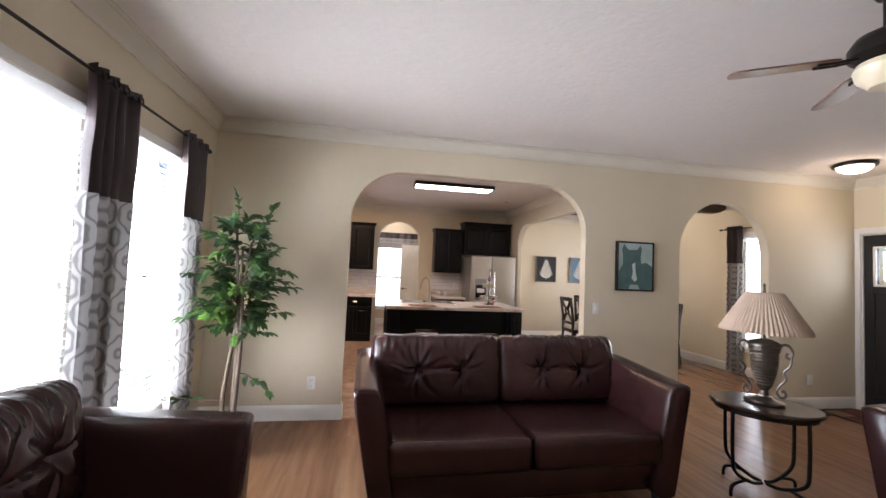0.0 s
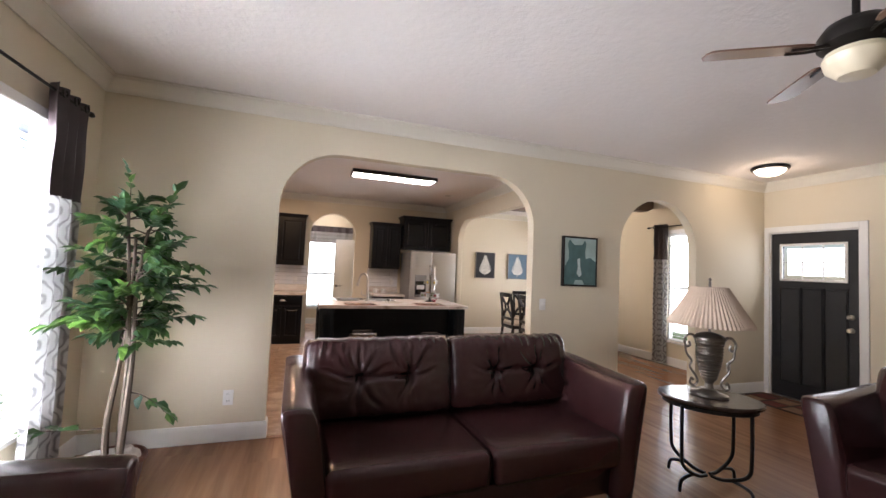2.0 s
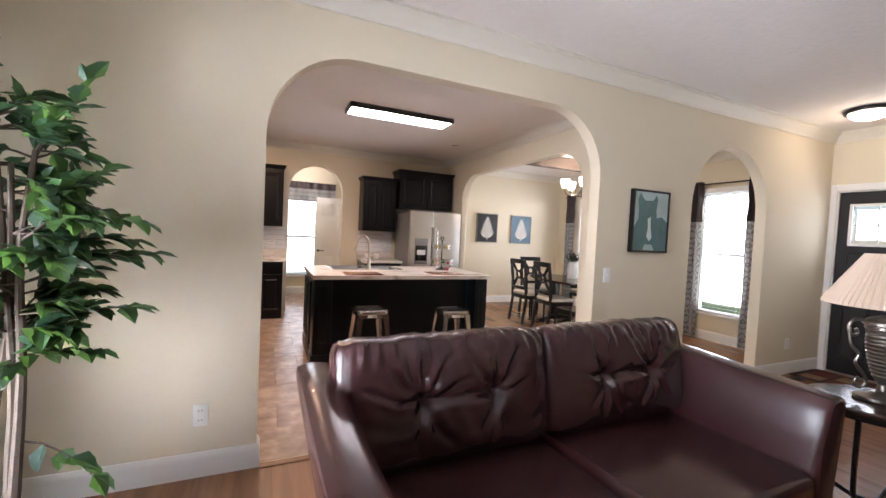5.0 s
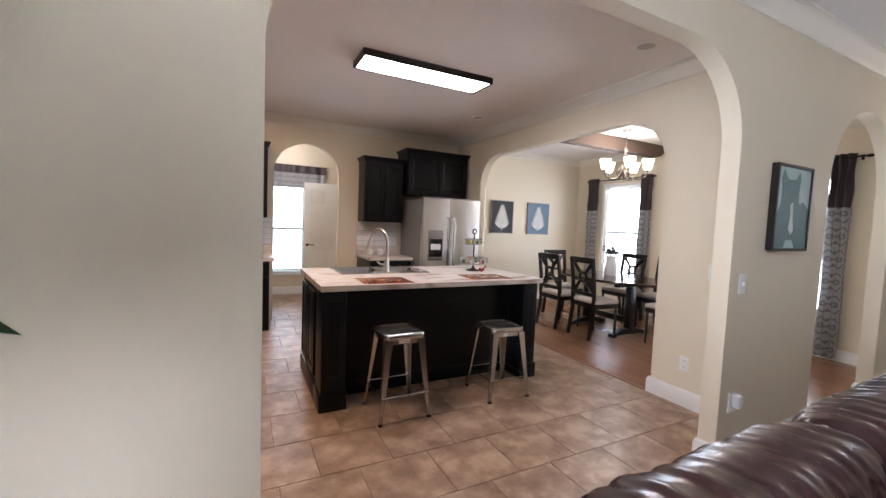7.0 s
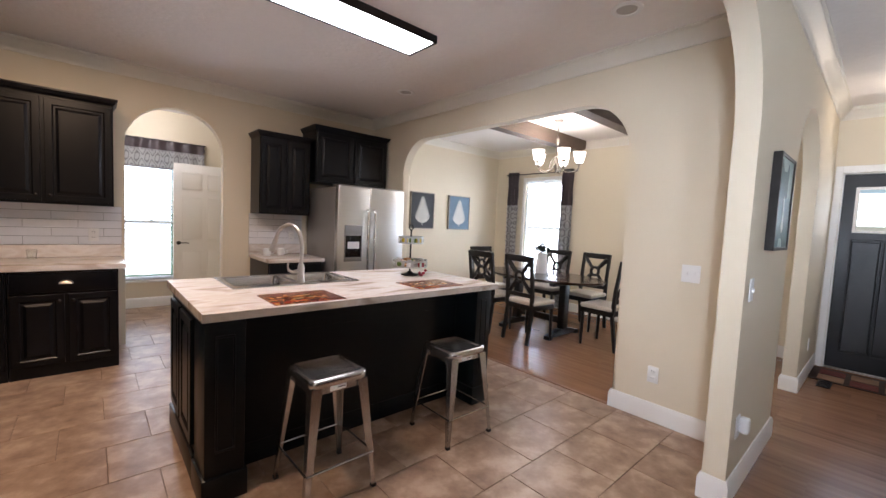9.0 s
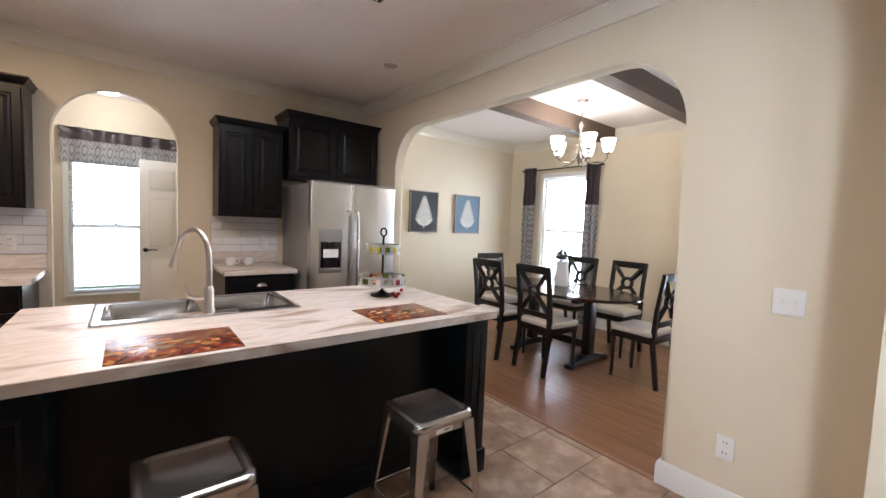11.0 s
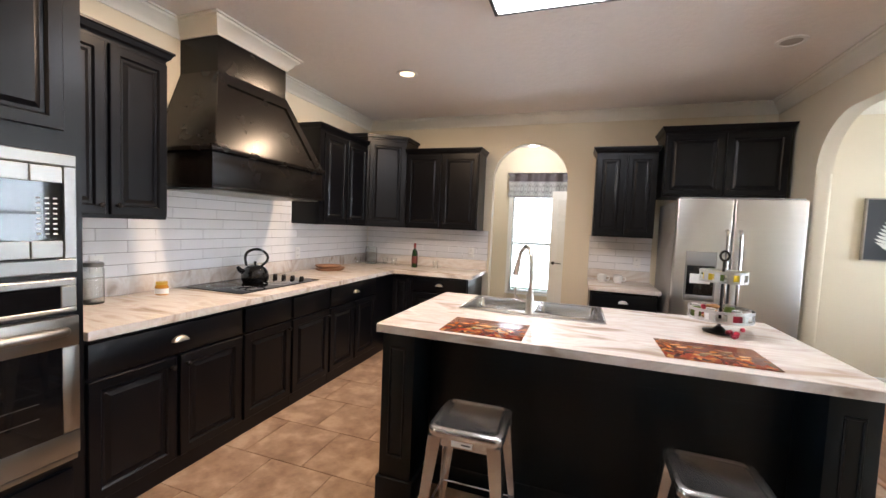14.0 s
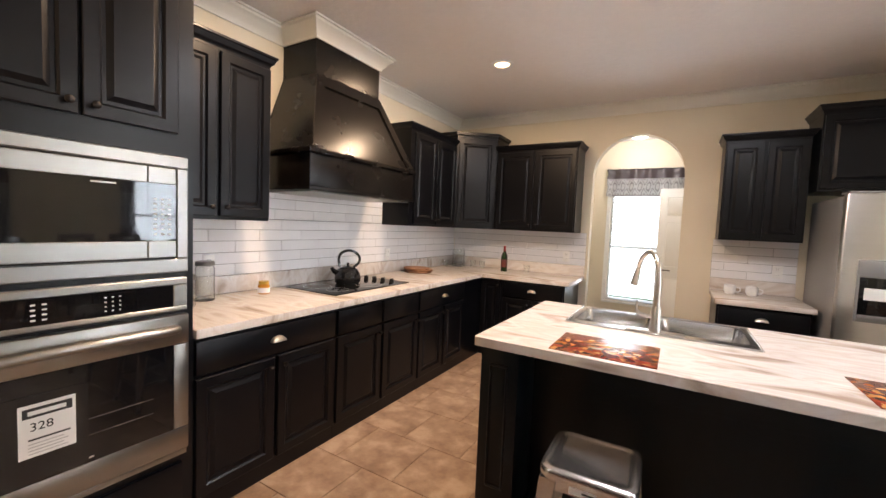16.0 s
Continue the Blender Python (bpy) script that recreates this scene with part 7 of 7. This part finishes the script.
splash("backsplash_1", facing_east(XK, 4.958), YR - 4.958 - 0.012, 1.40, "white glazed tile backsplash over the west counter")
splash("backsplash_3", pose(XK + 0.012, YR, 0), 0.19 - XK - 0.012, 1.385, "white glazed tile backsplash over the north counter")
splash("backsplash_4", pose(1.36, YR, 0), 0.635, 1.385, "white glazed tile backsplash beside the refrigerator")
b0 = Z0
Z0 = 1.4005
splash("backsplash_5", facing_east(XK, 5.618), 1.508, 1.612, "white glazed tiles behind the range hood")
Z0 = b0

# kitchen floor tiles
tn, tl_ = TILE.node_tree.nodes, TILE.node_tree.links
oi = tn.new("ShaderNodeObjectInfo")
tco = tn.new("ShaderNodeTexCoord")
vadd = tn.new("ShaderNodeVectorMath")
vadd.operation = 'MULTIPLY_ADD'
tl_.new(oi.outputs["Random"], vadd.inputs[0])
vadd.inputs[1].default_value = (13, 29, 7)
tl_.new(tco.outputs["Object"], vadd.inputs[2])
tz = tn.new("ShaderNodeTexNoise")
tz.inputs["Scale"].default_value, tz.inputs["Detail"].default_value, tz.inputs["Roughness"].default_value = 6.0, 7, 0.6
tl_.new(vadd.outputs[0], tz.inputs["Vector"])
ramp(TILE, tz.outputs["Fac"], [(0.28, (0.17, 0.105, 0.07)), (0.42, (0.27, 0.172, 0.115)), (0.52, (0.34, 0.23, 0.157)), (0.60, (0.43, 0.305, 0.215)), (0.75, (0.50, 0.38, 0.29))])
TGROUT = material("brown_floor_grout", (0.22, 0.15, 0.108), 0.95, vary=0.2, scale=60)
kf = bpy.data.objects["floor_kitchen"]
kf.data.materials.clear()
kf.data.materials.append(TGROUT)
PX, PY = 0.42, 0.40
FCACHE = {}


def floor_piece(w, h, t, mat):
    key = (round(w, 3), round(h, 3), mat.name)
    if key not in FCACHE:
        b = bmesh.new()
        box(b, 0, 0, 0, w, h, t, 0.0 if mat is FLOORWOOD else 0.0015, 1)
        bmesh.ops.delete(b, geom=[f for f in b.faces if f.normal.z < -0.9], context='FACES')
        FCACHE[key] = mesh_of(b, mat)
    return FCACHE[key]


r = 0
y = 4.50 - 2 * PY
YE = 4.055
rows = []
while y < YU:
    x = -2.085 + (PX / 2 if r % 2 else 0.0)
    while x < XPB - 0.10:
        a, b_, c, d = max(x + 0.002, XK), min(x + PX - 0.002, XPB - 0.102), max(y + 0.002, YE), min(y + PY - 0.002, YU)
        hidden = (a < FX - 0.05 and b_ < FX) or (b_ > XK and c > YRB and (b_ < -0.5 or a > 1.75))
        if b_ - a > 0.01 and d - c > 0.01 and not hidden:
            piece("tile", floor_piece(b_ - a, d - c, 0.006, TILE), kf, a, c, -0.0058)
        x += PX
    y += PY
    r += 1

# laminate planks, laid along y
wnod, wl = FLOORWOOD.node_tree.nodes, FLOORWOOD.node_tree.links
oi = wnod.new("ShaderNodeObjectInfo")
mpn = [n for n in wnod if n.bl_idname == "ShaderNodeMapping"][0]
cx = wnod.new("ShaderNodeCombineXYZ")
mm = wnod.new("ShaderNodeMath")
mm.operation = 'MULTIPLY'
mm.inputs[1].default_value = 37.0
wl.new(oi.outputs["Random"], mm.inputs[0])
wl.new(mm.outputs[0], cx.inputs[0])
wl.new(mm.outputs[0], cx.inputs[1])
wl.new(cx.outputs[0], mpn.inputs["Location"])
mpn.inputs["Scale"].default_value = (9, 0.6, 1)
bsdf = wnod["Principled BSDF"]
for lk in list(wl):
    if lk.to_node == bsdf:
        wl.remove(lk)
bsdf.inputs["Roughness"].default_value = 0.27
grain = wnod.new("ShaderNodeTexNoise")
grain.inputs["Scale"].default_value, grain.inputs["Detail"].default_value = 2.2, 3
wl.new(mpn.outputs[0], grain.inputs["Vector"])
tone = wnod.new("ShaderNodeMath")
tone.operation = 'MULTIPLY_ADD'
wl.new(oi.outputs["Random"], tone.inputs[0])
tone.inputs[1].default_value = 0.22
wl.new(grain.outputs["Fac"], tone.inputs[2])
ramp(FLOORWOOD, tone.outputs[0], [(0.30, (0.160, 0.074, 0.036)), (0.52, (0.212, 0.102, 0.050)), (0.68, (0.245, 0.121, 0.060)), (0.90, (0.28, 0.143, 0.074))])
GAP = material("dark_plank_gap", (0.12, 0.062, 0.034), 0.8)
for nm, x0, x1, y0, y1 in (("floor_living", XL, XR, 0.9, YW + 0.02), ("floor_dining", XPB - 0.10, XR, YW + 0.02, YD)):
    fo = bpy.data.objects[nm]
    fo.data.materials.clear()
    fo.data.materials.append(GAP if nm == "floor_dining" else FLOORWOOD)
    k = 0
    x = x0
    while x < x1 - 0.01:
        w = min(0.19, x1 - x)
        y = y0 - rnd.uniform(0, 1.1)
        while y < y1:
            a, b_ = max(y, y0), min(y + 1.2, y1)
            if b_ - a > 0.01:
                piece("plank", floor_piece(w, b_ - a, 0.006, FLOORWOOD), fo, x, a, -0.0045)
            y += 1.2
        x += 0.19
structure("threshold_strip", boxed(A1[0] + 0.02, 4.025, 0.0005, A1[1] - 0.02, 4.065, 0.006, bev=0.002), BOARD, "brown transition strip below the arch", "threshold")
structure("threshold_strip_2", boxed(XPB - 0.125, A2[0] + 0.02, 0.0005, XPB - 0.085, A2[1] - 0.02, 0.006, bev=0.002), BOARD, "brown transition strip below the wide arch", "threshold")

# ---- outside ----
GRASS = material("lawn", (0.07, 0.12, 0.035), 0.95, vary=0.4, scale=0.6, fine=0.3, bump=0.5, bump_scale=30)
structure("ground", boxed(-400, -400, -0.6, 400, 400, -0.45), GRASS, "pale sunlit lawn outside the house", "ground")
